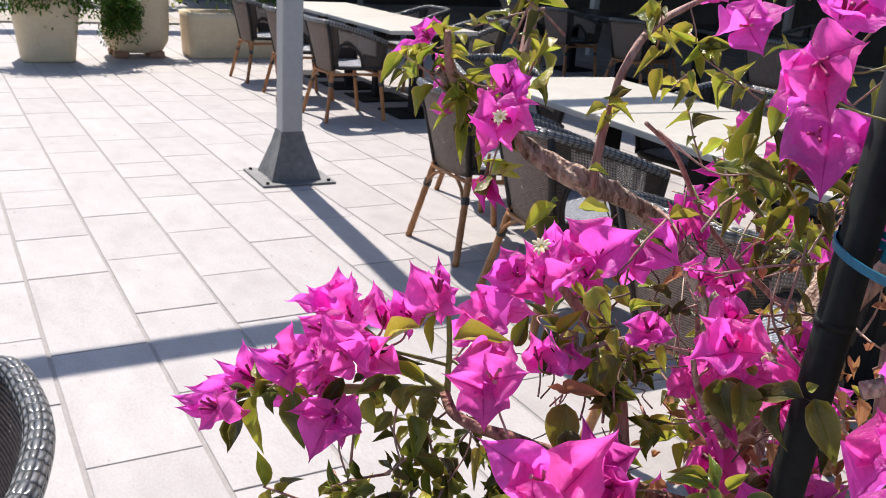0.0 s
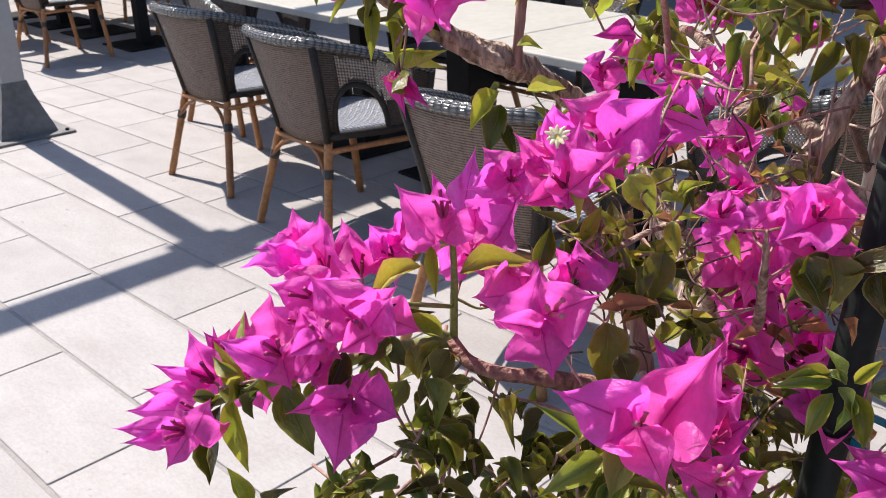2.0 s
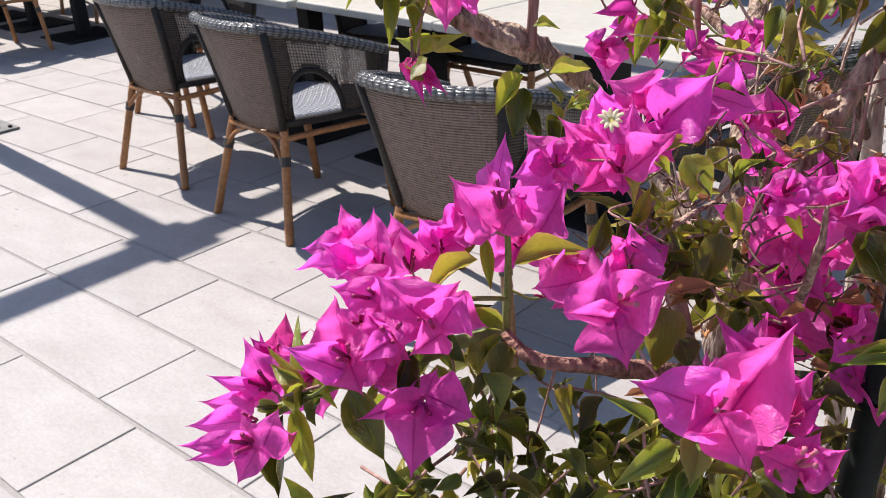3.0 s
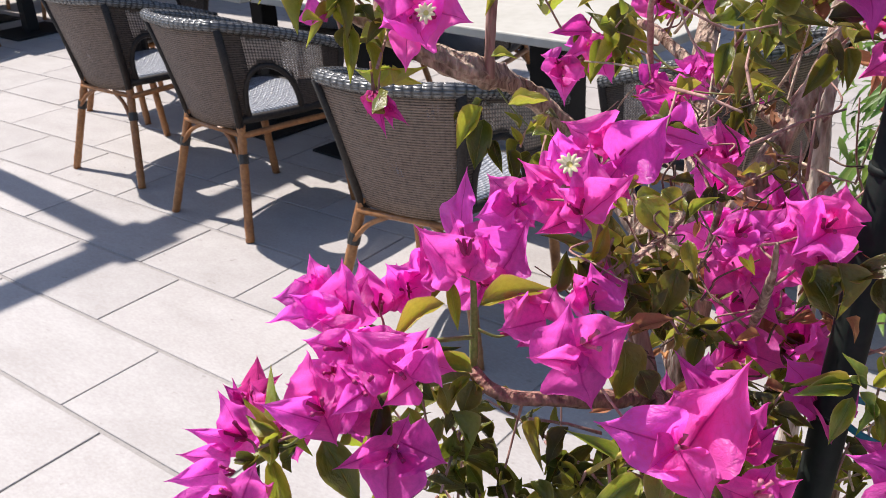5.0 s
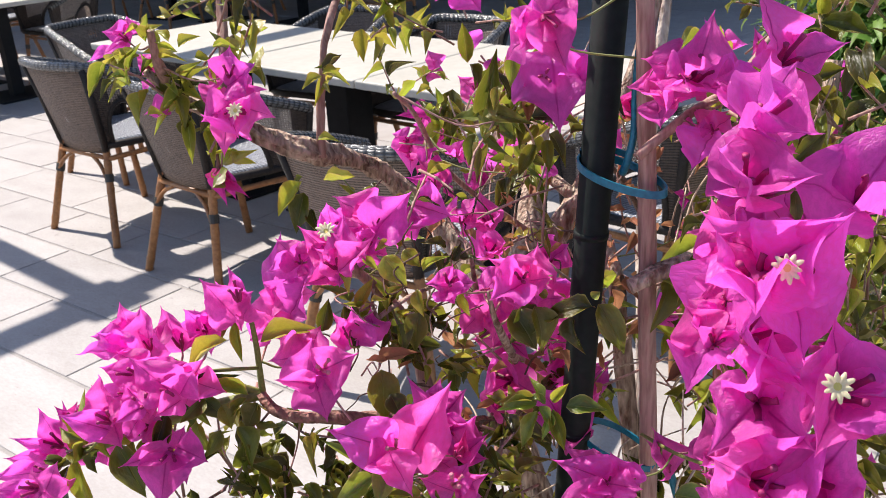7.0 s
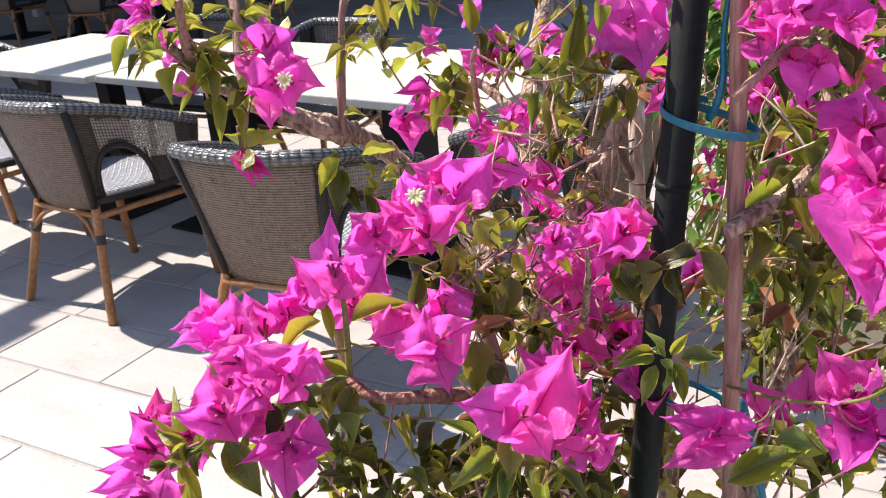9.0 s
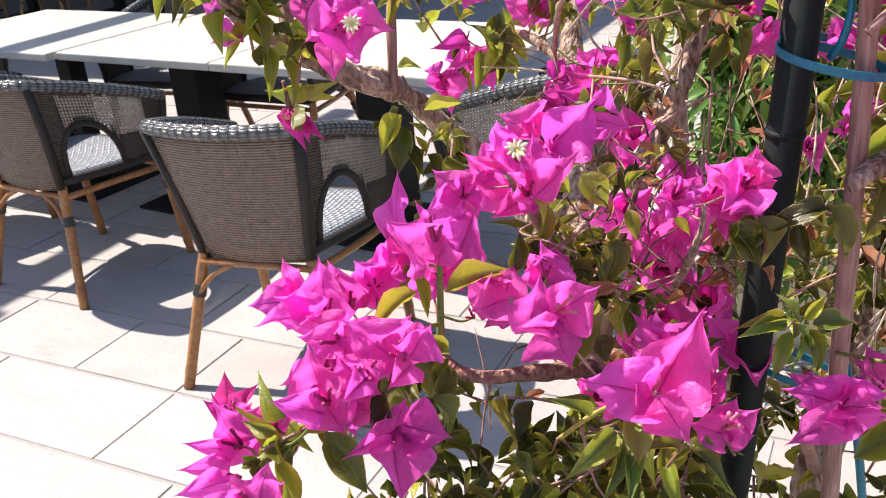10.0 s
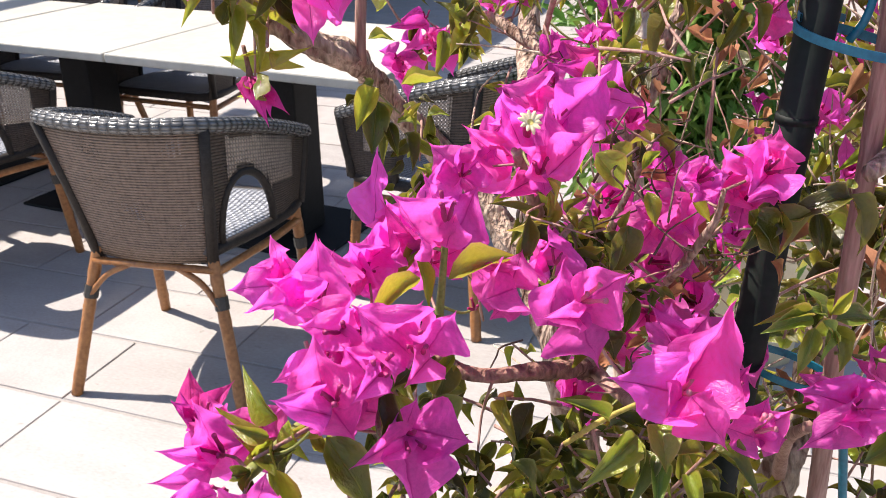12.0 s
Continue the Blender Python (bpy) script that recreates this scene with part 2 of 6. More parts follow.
bark = material("grey_brown_bark", (0.13, 0.062, 0.040), (0.60, 0.45, 0.35), rough=0.88, scale=70, bump=1.0, fine=4, depth=0.009, stretch=0.30)
bark_pale = material("pale_grey_bark", (0.30, 0.20, 0.15), (0.66, 0.55, 0.46), rough=0.88, scale=70, bump=1.0, fine=4, depth=0.006, stretch=0.25)
bark_red = material("red_brown_bark", (0.085, 0.032, 0.024), (0.36, 0.19, 0.145), rough=0.85, scale=80, bump=1.0, fine=4, depth=0.005, stretch=0.6)
bark_young = material("young_pink_bark", (0.20, 0.09, 0.07), (0.46, 0.28, 0.23), rough=0.7, scale=90, bump=0.5, depth=0.002, stretch=0.12)
dark_twig = material("dark_brown_twig", (0.05, 0.026, 0.018), (0.16, 0.09, 0.06), rough=0.8, scale=120, bump=0.4)
green_twig = material("green_twig", (0.13, 0.15, 0.03), (0.24, 0.25, 0.07), rough=0.55, scale=120, bump=0.2)
yellow_twig = material("yellow_green_twig", (0.34, 0.27, 0.06), (0.52, 0.42, 0.11), rough=0.55, scale=120, bump=0.2)
dry_twig = material("pale_dry_twig", (0.34, 0.24, 0.16), (0.66, 0.54, 0.42), rough=0.8, scale=120, bump=0.3)
stake_green = material("dark_green_coated_stake", (0.006, 0.009, 0.008), (0.013, 0.018, 0.015), rough=0.62, specular=0.22, scale=40, bump=0.15)
teal_tie = material("teal_plastic_tie", (0.0, 0.10, 0.17), (0.005, 0.19, 0.28), rough=0.4, scale=60, bump=0.1)
tube_mat = material("dark_magenta_tube", (0.30, 0.010, 0.10), (0.50, 0.035, 0.20), rough=0.5, scale=300, bump=0.2, translucent=0.2)
tube_pale = material("pale_pink_tube", (0.55, 0.09, 0.20), (0.74, 0.30, 0.36), rough=0.5, scale=300, bump=0.2, translucent=0.2)
petal_white = material("cream_white_petal", (0.80, 0.74, 0.40), (0.88, 0.84, 0.56), rough=0.5, scale=300, bump=0.1, translucent=0.25)
petal_eye = material("yellow_flower_eye", (0.65, 0.50, 0.10), (0.75, 0.62, 0.2), rough=0.5, scale=300)
dry_leaf = petal_material("dry_brown_leaf", (0.44, 0.21, 0.105), (0.26, 0.11, 0.05), 0.4, 0.7, 0.45)
bract_mat = petal_material("magenta_bract", (0.96, 0.140, 0.665), (0.52, 0.018, 0.30), 0.64, 0.38, 0.18, specular=0.55, rib=0.75, hue=0.016, relief=0.75, net=0.10)
bract_red = petal_material("crimson_bract", (0.78, 0.07, 0.43), (0.40, 0.015, 0.16), 0.48, 0.5, 0.12, specular=0.25, rib=0.8, hue=0.02, relief=0.9)
leaf_mat = petal_material("glossy_green_leaf", (0.092, 0.101, 0.011), (0.22, 0.21, 0.045), 0.42, 0.26, 0.6, specular=0.7, rib=0.6, tip=(0.15, 0.14, 0.016), hue=0.04, relief=0.5, rim=(0.26, 0.25, 0.05))
leaf_young = petal_material("young_yellow_green_leaf", (0.31, 0.34, 0.032), (0.48, 0.46, 0.11), 0.50, 0.24, 0.40, specular=1.0, rib=0.5, tip=(0.40, 0.37, 0.045), hue=0.03, relief=0.5, rim=(0.45, 0.33, 0.09))
leaf_fresh = petal_material("fresh_green_leaf", (0.150, 0.225, 0.026), (0.34, 0.38, 0.09), 0.45, 0.24, 0.35, specular=0.9, rib=0.6, tip=(0.22, 0.27, 0.035), hue=0.03, relief=0.5, rim=(0.42, 0.40, 0.10))
fern_mat = petal_material("bright_green_leaf", (0.14, 0.235, 0.045), (0.24, 0.34, 0.10), 0.40, 0.4, 0.35, hue=0.03)
hedge_mat = petal_material("dark_hedge_leaf", (0.05, 0.10, 0.02), (0.08, 0.14, 0.04), 0.3, 0.45, 0.4, hue=0.04)
planter_leaf = petal_material("mid_green_planter_leaf", (0.085, 0.165, 0.022), (0.16, 0.24, 0.05), 0.38, 0.4, 0.5, hue=0.035)
yellow_leaf = petal_material("yellow_green_hedge_leaf", (0.34, 0.36, 0.04), (0.4, 0.42, 0.1), 0.35, 0.45, 0.3, hue=0.03)


# ---- mesh helpers ----
def mesh_of(bm, name, mat, smooth=True):
    me = bpy.data.meshes.new(name)
    bm.normal_update()
    bm.to_mesh(me)
    bm.free()
    for one in (mat if isinstance(mat, (list, tuple)) else (mat,)):
        me.materials.append(one)
    if smooth:
        me.polygons.foreach_set("use_smooth", [True] * len(me.polygons))
    return me


def part(name, bm, mat, parent=None, label="", smooth=False, m=None):
    """Links a bmesh, or a finished mesh, as one object, under a thing or a part."""
    me = mesh_of(bm, name, mat, smooth) if isinstance(bm, bmesh.types.BMesh) else bm
    ob = new(name, me)
    ob.parent = parent
    if m is not None:
        ob.matrix_basis = m
    return tagged(ob, label) if label else ob


def thing(name, label, category, m=None, group="", kind=""):
    ob = new(name)
    ob.empty_display_size = 0.1
    if m is not None:
        ob.matrix_basis = m
    return tagged(ob, label, category, group, kind)


def box(bm, x0, y0, z0, x1, y1, z1, bevel=0.0, seg=2):
    made = bmesh.ops.create_cube(bm, size=1.0, matrix=Matrix.LocRotScale(((x0 + x1) / 2, (y0 + y1) / 2, (z0 + z1) / 2), None, (x1 - x0, y1 - y0, z1 - z0)))
    if bevel:
        edges = list({e for v in made["verts"] for e in v.link_edges})
        bmesh.ops.bevel(bm, geom=edges, offset=bevel, segments=seg, affect="EDGES", profile=0.5)
    return bm


def spline(points, steps=6):
    """A smooth line through the points."""
    p = [Vector(q) for q in points]
    p = [2 * p[0] - p[1], *p, 2 * p[-1] - p[-2]]
    out = []
    for i in range(1, len(p) - 2):
        a, b, c, d = p[i - 1 : i + 3]
        for s in range(steps):
            t = s / steps
            out.append(0.5 * (2 * b + (c - a) * t + (2 * a - 5 * b + 4 * c - d) * t**2 + (3 * b - a - 3 * c + d) * t**3))
    out.append(p[-2])
    return out


def tube(bm, line, radii, sides=8, rough=0.0, closed_ends=True, uvs=False, seed=0.0):
    """A tube along a line, with a radius that runs through the given radii. uvs in metres."""
    n = len(line)
    lay = (bm.loops.layers.uv.get("uv") or bm.loops.layers.uv.new("uv")) if uvs else None
    rings, along = [], [0.0]
    ref = None
    for i, q in enumerate(line):
        t = (line[min(i + 1, n - 1)] - line[max(i - 1, 0)]).normalized()
        if ref is None:
            ref = t.orthogonal().normalized()
        ref = (ref - t * ref.dot(t)).normalized()
        side = t.cross(ref)
        f = i / max(1, n - 1) * (len(radii) - 1)
        k = min(int(f), len(radii) - 2) if len(radii) > 1 else 0
        r = radii[k] + (radii[k + 1] - radii[k]) * (f - k) if len(radii) > 1 else radii[0]
        ring = []
        for s in range(sides):
            a = 2 * math.pi * s / sides
            rr = r * (1 + rough * noise.noise((q + Vector((math.cos(a), math.sin(a), seed)) * 0.8) * 45) + 0.5 * rough * noise.noise(q * 120 + Vector((math.cos(a), math.sin(a), seed)) * 2.2)) if rough else r
            ring.append(bm.verts.new(q + (ref * math.cos(a) + side * math.sin(a)) * rr))
        rings.append(ring)
        if i:
            along.append(along[-1] + (line[i] - line[i - 1]).length)
    for i in range(n - 1):
        for s in range(sides):
            e = (s + 1) % sides
            face = bm.faces.new((rings[i][s], rings[i][e], rings[i + 1][e], rings[i + 1][s]))
            if lay:
                w = 2 * math.pi * max(radii) / sides
                for loop, (u, v) in zip(face.loops, ((s * w, along[i]), ((s + 1) * w, along[i]), ((s + 1) * w, along[i + 1]), (s * w, along[i + 1]))):
                    loop[lay].uv = (u, v)
    if closed_ends:
        bm.faces.new(reversed(rings[0]))
        bm.faces.new(rings[-1])
    return bm


def grid(bm, nu, nv, place, metres=None):
    """A sheet of nu by nv quads; place(u, v) gives a point for u, v in 0..1, metres(u, v) its uv (else u, v)."""
    lay = bm.loops.layers.uv.get("uv") or bm.loops.layers.uv.new("uv")
    vs = [[bm.verts.new(place(i / nu, j / nv)) for j in range(nv + 1)] for i in range(nu + 1)]
    for i in range(nu):
        for j in range(nv):
            f = bm.faces.new((vs[i][j], vs[i + 1][j], vs[i + 1][j + 1], vs[i][j + 1]))
            for loop, (a, c) in zip(f.loops, ((i, j), (i + 1, j), (i + 1, j + 1), (i, j + 1))):
                loop[lay].uv = metres(a / nu, c / nv) if metres else (a / nu, c / nv)
    return bm


def solid(ob, thickness, offset=0.0):
    s = ob.modifiers.new("thickness", "SOLIDIFY")
    s.thickness, s.offset = thickness, offset
    return ob


def aim(at, way, spin=0.0):
    """A pose at a point whose z axis looks along way."""
    return Matrix.Translation(at) @ Vector(way).to_track_quat("Z", "Y").to_matrix().to_4x4() @ Matrix.Rotation(spin, 4, "Z")


# ---- ground ----
bm = bmesh.new()
bmesh.ops.create_grid(bm, x_segments=1, y_segments=1, size=400, matrix=Matrix.Translation((0, 0, -0.06)))
tagged(part("ground", bm, earth), "dry pale earth around the terrace", "ground", kind="structure")
bm = bmesh.new()
box(bm, -7, -5, -0.05, 13, 20, -0.0035)
terrace = tagged(part("floor", bm, grout), "terrace floor of pale limestone slabs with grey joints", "floor", kind="structure")

# slab rows run along y; the cross joints of each row stand at uneven steps
ROW0, PITCH = 0.360, 0.3272
JOINTS = {
    0: (2.567, 3.327, 4.10, 4.63, 5.17, 5.49, 5.98, 6.51),
    1: (2.312, 2.907, 3.60, 4.24, 4.92, 5.84, 6.38, 6.88, 7.75, 8.42),
    2: (1.90, 2.512, 3.381, 3.916, 4.55, 5.198, 5.65, 6.00, 6.69, 7.47, 8.19),
    3: (1.45, 2.175, 2.838, 3.423, 4.29, 4.96, 5.442, 6.13, 6.70, 7.216, 7.96),
    4: (1.50, 2.18, 2.577, 3.07, 3.83, 4.554, 5.117, 5.65, 6.415, 7.30, 8.11),
    5: (2.40, 3.05, 3.70, 4.20, 4.70, 5.40, 6.05, 6.66),
    6: (2.85, 3.50, 4.35, 5.10, 5.75, 6.30),
}
tile_random = random.Random(5)


def row_joints(k):
    ys = list(JOINTS.get(k, (tile_random.uniform(2, 2.6),)))
    while ys[0] > -4.6:
        ys.insert(0, ys[0] - tile_random.choice((0.45, 0.52, 0.6, 0.66, 0.72)))
    while ys[-1] < 19.6:
        ys.append(ys[-1] + tile_random.choice((0.45, 0.52, 0.6, 0.66, 0.72)))
    return ys


def slab(bm, x0, y0, x1, y1, lift=0.0, c=0.0016):
    lo, hi = -0.02, lift
    low = [bm.verts.new((x, y, lo)) for x, y in ((x0, y0), (x1, y0), (x1, y1), (x0, y1))]
    mid = [bm.verts.new((x, y, hi - c)) for x, y in ((x0, y0), (x1, y0), (x1, y1), (x0, y1))]
    top = [bm.verts.new((x, y, hi)) for x, y in ((x0 + c, y0 + c), (x1 - c, y0 + c), (x1 - c, y1 - c), (x0 + c, y1 - c))]
    for i in range(4):
        j = (i + 1) % 4
        bm.faces.new((low[i], low[j], mid[j], mid[i]))
        bm.faces.new((mid[i], mid[j], top[j], top[i]))
    bm.faces.new(top)


def lay_slabs():
    rest = bmesh.new()
    for k in range(-20, 36):
        x0 = ROW0 + k * PITCH
        ys = row_joints(k)
        for y0, y1 in zip(ys, ys[1:]):
            near = -1 <= k <= 10 and 0.8 < (y0 + y1) / 2 < 9.5
            lift = tile_random.uniform(-0.0008, 0.0008)
            spot = (x0 + 0.0065, y0 + 0.0032, x0 + PITCH - 0.0065, y1 - 0.0032)
            if near:
                bm = bmesh.new()
                slab(bm, *spot, lift)
                part("slab", bm, stone, terrace)
            else:
                slab(rest, *spot, lift)
    tagged(part("slab_field", rest, stone_far, terrace), kind="stuff")


# ---- pergola: steel post on a plate, with the beam overhead whose shade falls on the floor ----
def pergola_post(x, y, height):
    post = thing("pergola_post", "grey square steel post with a flared foot on a bolted plate", "post", pose(x, y, 0, rz=-2))
    bm = bmesh.new()
    box(bm, -0.062, -0.062, 0.012, 0.062, 0.062, height, 0.008)
    part("shaft", bm, post_grey, post, smooth=False)
    bm = bmesh.new()
    box(bm, -0.22, -0.22, 0.0, 0.22, 0.22, 0.014, 0.002, 1)
    part("base_plate", bm, post_dark, post, "worn grey steel plate")
    # flared foot: a four-sided skirt with folded corners
    bm = bmesh.new()
    rings = []
    for z, r in ((0.014, 0.150), (0.05, 0.140), (0.13, 0.112), (0.22, 0.082), (0.29, 0.066)):
        rings.append([bm.verts.new((sx * r * (1 if i % 2 == 0 else 0.93), sy * r * (1 if i % 2 == 0 else 0.93), z))
                      for i, (sx, sy) in enumerate(((-1, -1), (0, -1.0), (1, -1), (1.0, 0), (1, 1), (0, 1.0), (-1, 1), (-1.0, 0)))])
    for a, b in zip(rings, rings[1:]):
        for i in range(8):
            bm.faces.new((a[i], a[(i + 1) % 8], b[(i + 1) % 8], b[i]))
    part("flared_foot", bm, post_dark, post, "scuffed dark steel foot")
    for sx in (-1, 1):
        for sy in (-1, 1):
            bm = bmesh.new()
            bmesh.ops.create_cone(bm, cap_ends=True, segments=6, radius1=0.011, radius2=0.010, depth=0.012, matrix=Matrix.Translation((sx * 0.185, sy * 0.185, 0.02)))
            part("bolt", bm, black_metal, post)
    return post


BEAM_Z = 3.36
pergola_post(1.94, 5.42, BEAM_Z - 0.06)


def pergola_beam(x0, x1, y, z, half=0.06):
    bm = bmesh.new()
    box(bm, x0, y - half, z - half, x1, y + half, z + half, 0.008)
    return tagged(part("pergola_beam", bm, post_grey), "grey steel beam overhead, out of view, that casts a strip of shade", "beam")


pergola_beam(-4.0, 4.6, 5.42, BEAM_Z)
# added block, out of view, that thickens the shadow where post and beam meet
bm = bmesh.new()
box(bm, 1.94 - 0.13, 5.42 - 0.10, BEAM_Z - 0.10, 1.94 + 0.13, 5.42 + 0.10, BEAM_Z + 0.10, 0.02)
tagged(part("beam_joint_block", bm, post_dark), "unseen block added on top of the post to widen its shadow", "bracket")


# ---- woven armchairs ----
def bend(x):
    return -0.235 - 0.045 * (1 - min(1.0, (abs(x) / 0.218)) ** 2)


def chair_side(s, h):
    """The side sheet: s from the back corner to the arm's front, h from the seat frame to the rail."""
    low = Vector((0.165 + 0.085 * min(1.0, s * 1.6), -0.155 + 0.40 * s, 0.415))
    top = Vector((0.218 + 0.052 * math.sin(s * 1.57), -0.235 + 0.48 * s, 0.765 - 0.145 * s**1.25))
    return low.lerp(top, h)


def arch(s):
    """How high the opening beside the seat reaches, as a share of the sheet's height."""
    k = (s - 0.30) / 0.235
    return 0.60 * math.sqrt(max(0.0, 1 - abs(k) ** 2.6)) if abs(k) < 1 else 0.0


def woven_armchair(m, label, group="woven armchairs"):
    chair = thing("armchair", label, "armchair", m, group)
    # back sheet, leaning back and slightly hollow
    bm = bmesh.new()

    def back(u, v):
        x = (2 * u - 1)
        y_low, y_top = -0.160 - 0.025 * (1 - x * x), bend(0.218 * x)
        return Vector((x * (0.158 + 0.060 * v), y_low + (y_top - y_low) * v, 0.385 + 0.380 * v))

    grid(bm, 12, 8, back, lambda u, v: (u * 0.48, v * 0.42))
    solid(part("back_panel", bm, wicker, chair, smooth=True), 0.003)
    for sx in (-1, 1):
        bm = bmesh.new()

        def side(u, v):
            p = chair_side(u, arch(u) + (1 - arch(u)) * v)
            return Vector((sx * p.x, p.y, p.z))

        grid(bm, 26, 12, side, lambda u, v: (u * 0.5, (arch(u) + (1 - arch(u)) * v) * 0.34))
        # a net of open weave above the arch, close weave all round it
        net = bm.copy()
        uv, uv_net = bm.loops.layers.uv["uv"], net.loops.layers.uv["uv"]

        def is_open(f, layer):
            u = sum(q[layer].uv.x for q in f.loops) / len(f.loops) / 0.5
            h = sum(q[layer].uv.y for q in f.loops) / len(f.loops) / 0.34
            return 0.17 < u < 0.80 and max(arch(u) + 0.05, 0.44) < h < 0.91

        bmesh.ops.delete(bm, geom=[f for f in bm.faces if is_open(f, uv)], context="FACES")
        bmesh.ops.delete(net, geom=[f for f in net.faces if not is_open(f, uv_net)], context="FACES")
        panel = part("side_panel", bm, wicker_close_shaded, chair, smooth=True)
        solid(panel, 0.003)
        solid(part("open_weave", net, wicker_open_lit, panel, smooth=True), 0.002)
        rim = [chair_side(0.30 + 0.235 * math.cos(a), max(0.0, 0.60 * abs(math.sin(a)) ** 0.77)) for a in [math.pi * i / 14 for i in range(15)]]
        bm = bmesh.new()
        tube(bm, [Vector((sx * q.x, q.y, q.z)) for q in rim], [0.011], 8, uvs=True)
        part("arch_rim", bm, wrap, chair, smooth=True)
        # back post under the weave, then the leg
        bm = bmesh.new()
        tube(bm, [Vector((sx * 0.158, -0.158, 0.36)), Vector((sx * 0.190, -0.198, 0.59)), Vector((sx * 0.218, -0.237, 0.760))], [0.016, 0.015, 0.014], 8, uvs=True)
        part("back_post", bm, wrap, chair, smooth=True)
        bm = bmesh.new()
        tube(bm, spline([(sx * 0.252, 0.215, 0.42), (sx * 0.262, 0.235, 0.53), (sx * 0.271, 0.245, 0.622)], 3), [0.014], 8, uvs=True)
        part("arm_post", bm, wrap, chair, smooth=True)
        for nm, foot, head in (("rear_leg", (sx * 0.242, -0.250, 0.0), (sx * 0.160, -0.160, 0.41)), ("front_leg", (sx * 0.250, 0.255, 0.0), (sx * 0.238, 0.205, 0.42))):
            a, b = Vector(foot), Vector(head)
            bm = bmesh.new()
            line, radii = [], []
            for i in range(25):
                f = i / 24
                line.append(a.lerp(b, f))
                radii.append(0.0160 + 0.0018 * math.exp(-(((f * 4.2) % 1 - 0.5) / 0.07) ** 2))
            tube(bm, line, radii, 9)
            leg = part(nm, bm, bamboo, chair, smooth=True)
            bm = bmesh.new()
            tube(bm, [a.lerp(b, 0.66), a.lerp(b, 0.74)], [0.0195], 9)
            part("binding", bm, binding, leg)
        bm = bmesh.new()
        tube(bm, spline([(sx * 0.172, -0.175, 0.365), (sx * 0.232, 0.02, 0.375), (sx * 0.243, 0.212, 0.365)], 4), [0.0115], 7)
        part("side_stretcher", bm, bamboo, chair, smooth=True)
        bm = bmesh.new()
        tube(bm, spline([(sx * 0.188, -0.20, 0.275), (sx * 0.135, -0.185, 0.335), (sx * 0.07, -0.175, 0.368)], 4), [0.0085], 6)
        part("corner_brace", bm, bamboo, chair, smooth=True)
    for y, z, w in ((-0.176, 0.372, 0.170), (0.214, 0.372, 0.238)):
        bm = bmesh.new()
        tube(bm, [Vector((-w, y, z)), Vector((w, y, z))], [0.0105], 7)
        part("cross_stretcher", bm, bamboo, chair, smooth=True)
    # thick woven rail round the back and down both arms
    half = [chair_side(s, 1.0) for s in (1.0, 0.85, 0.65, 0.45, 0.25, 0.1)]
    pts = [(-p.x, p.y, p.z) for p in half] + [(x, bend(x) - 0.005, 0.772) for x in (-0.195, -0.11, 0, 0.11, 0.195)] + [(p.x, p.y, p.z) for p in reversed(half)]
    bm = bmesh.new()
    tube(bm, spline(pts, 4), [0.0198], 12, uvs=True)
    part("top_rail", bm, wicker_rim, chair, "shiny dark woven rail", smooth=True)
    # seat: a woven slab with a soft front edge
    bm = bmesh.new()

    def seat(u, v):
        x, y = 2 * u - 1, v
        r = 1 - 0.04 * abs(x) ** 6
        return Vector((x * (0.165 + 0.075 * min(1.0, y * 1.6)), -0.175 + 0.425 * y * r, 0.448 - 0.012 * (1 - x * x) * math.sin(math.pi * y) - 0.012 * max(0, abs(x) ** 8) - 0.014 * y**10))

    grid(bm, 16, 16, seat, lambda u, v: (u * 0.46, v * 0.44))
    solid(part("seat", bm, wicker_seat_sheen, chair, "woven seat, its sky sheen painted pale grey", smooth=True), 0.03, -1)
    bm = bmesh.new()
    tube(bm, spline([(-0.163, -0.165, 0.42), (-0.235, 0.06, 0.42), (-0.225, 0.235, 0.42), (0, 0.252, 0.42), (0.225, 0.235, 0.42), (0.235, 0.06, 0.42), (0.163, -0.165, 0.42)], 4), [0.017], 8, uvs=True)
    part("seat_frame", bm, wrap, chair, smooth=True)
    return chair


def facing(x, y, deg):
    """A chair's pose: the middle of its rear feet, and the way that it faces, in degrees from +x towards +y."""
    a = radians(deg)
    return pose(x + 0.25 * math.cos(a), y + 0.25 * math.sin(a), 0, rz=deg - 90)


first = woven_armchair(facing(2.013, 3.095, -5), "dark woven armchair with brown bamboo legs beside the table")
# two more on the same side of the table
copy_thing(first, facing(2.115, 3.91, 0))
copy_thing(first, facing(1.734, 1.917, 7))
# across the table, at its two ends, and one beside the shrub
tagged(copy_thing(first, facing(3.78, 3.66, 183)), "dark woven armchair with its seat towards the table's far side")
tagged(copy_thing(first, facing(3.66, 2.86, 178)), "dark woven armchair with its seat towards the table's far side")
tagged(copy_thing(first, facing(2.92, 4.92, 272)), "dark woven armchair at the end of the cream table")
tagged(copy_thing(first, facing(2.555, 1.145, 71)), "dark woven armchair at the end of the cream table")
tagged(copy_thing(first, facing(0.150, 1.400, 176)), "dark woven armchair standing alone with its curved back turned away")
# round the second table
for x, y, d in ((2.76, 9.22, 3), (2.75, 8.22, -4), (2.775, 7.20, 2), (4.62, 8.6, 182), (4.50, 7.3, 178)):
    tagged(copy_thing(first, facing(x, y, d)), "dark woven armchair drawn up to the second table", group="armchairs at the second table")


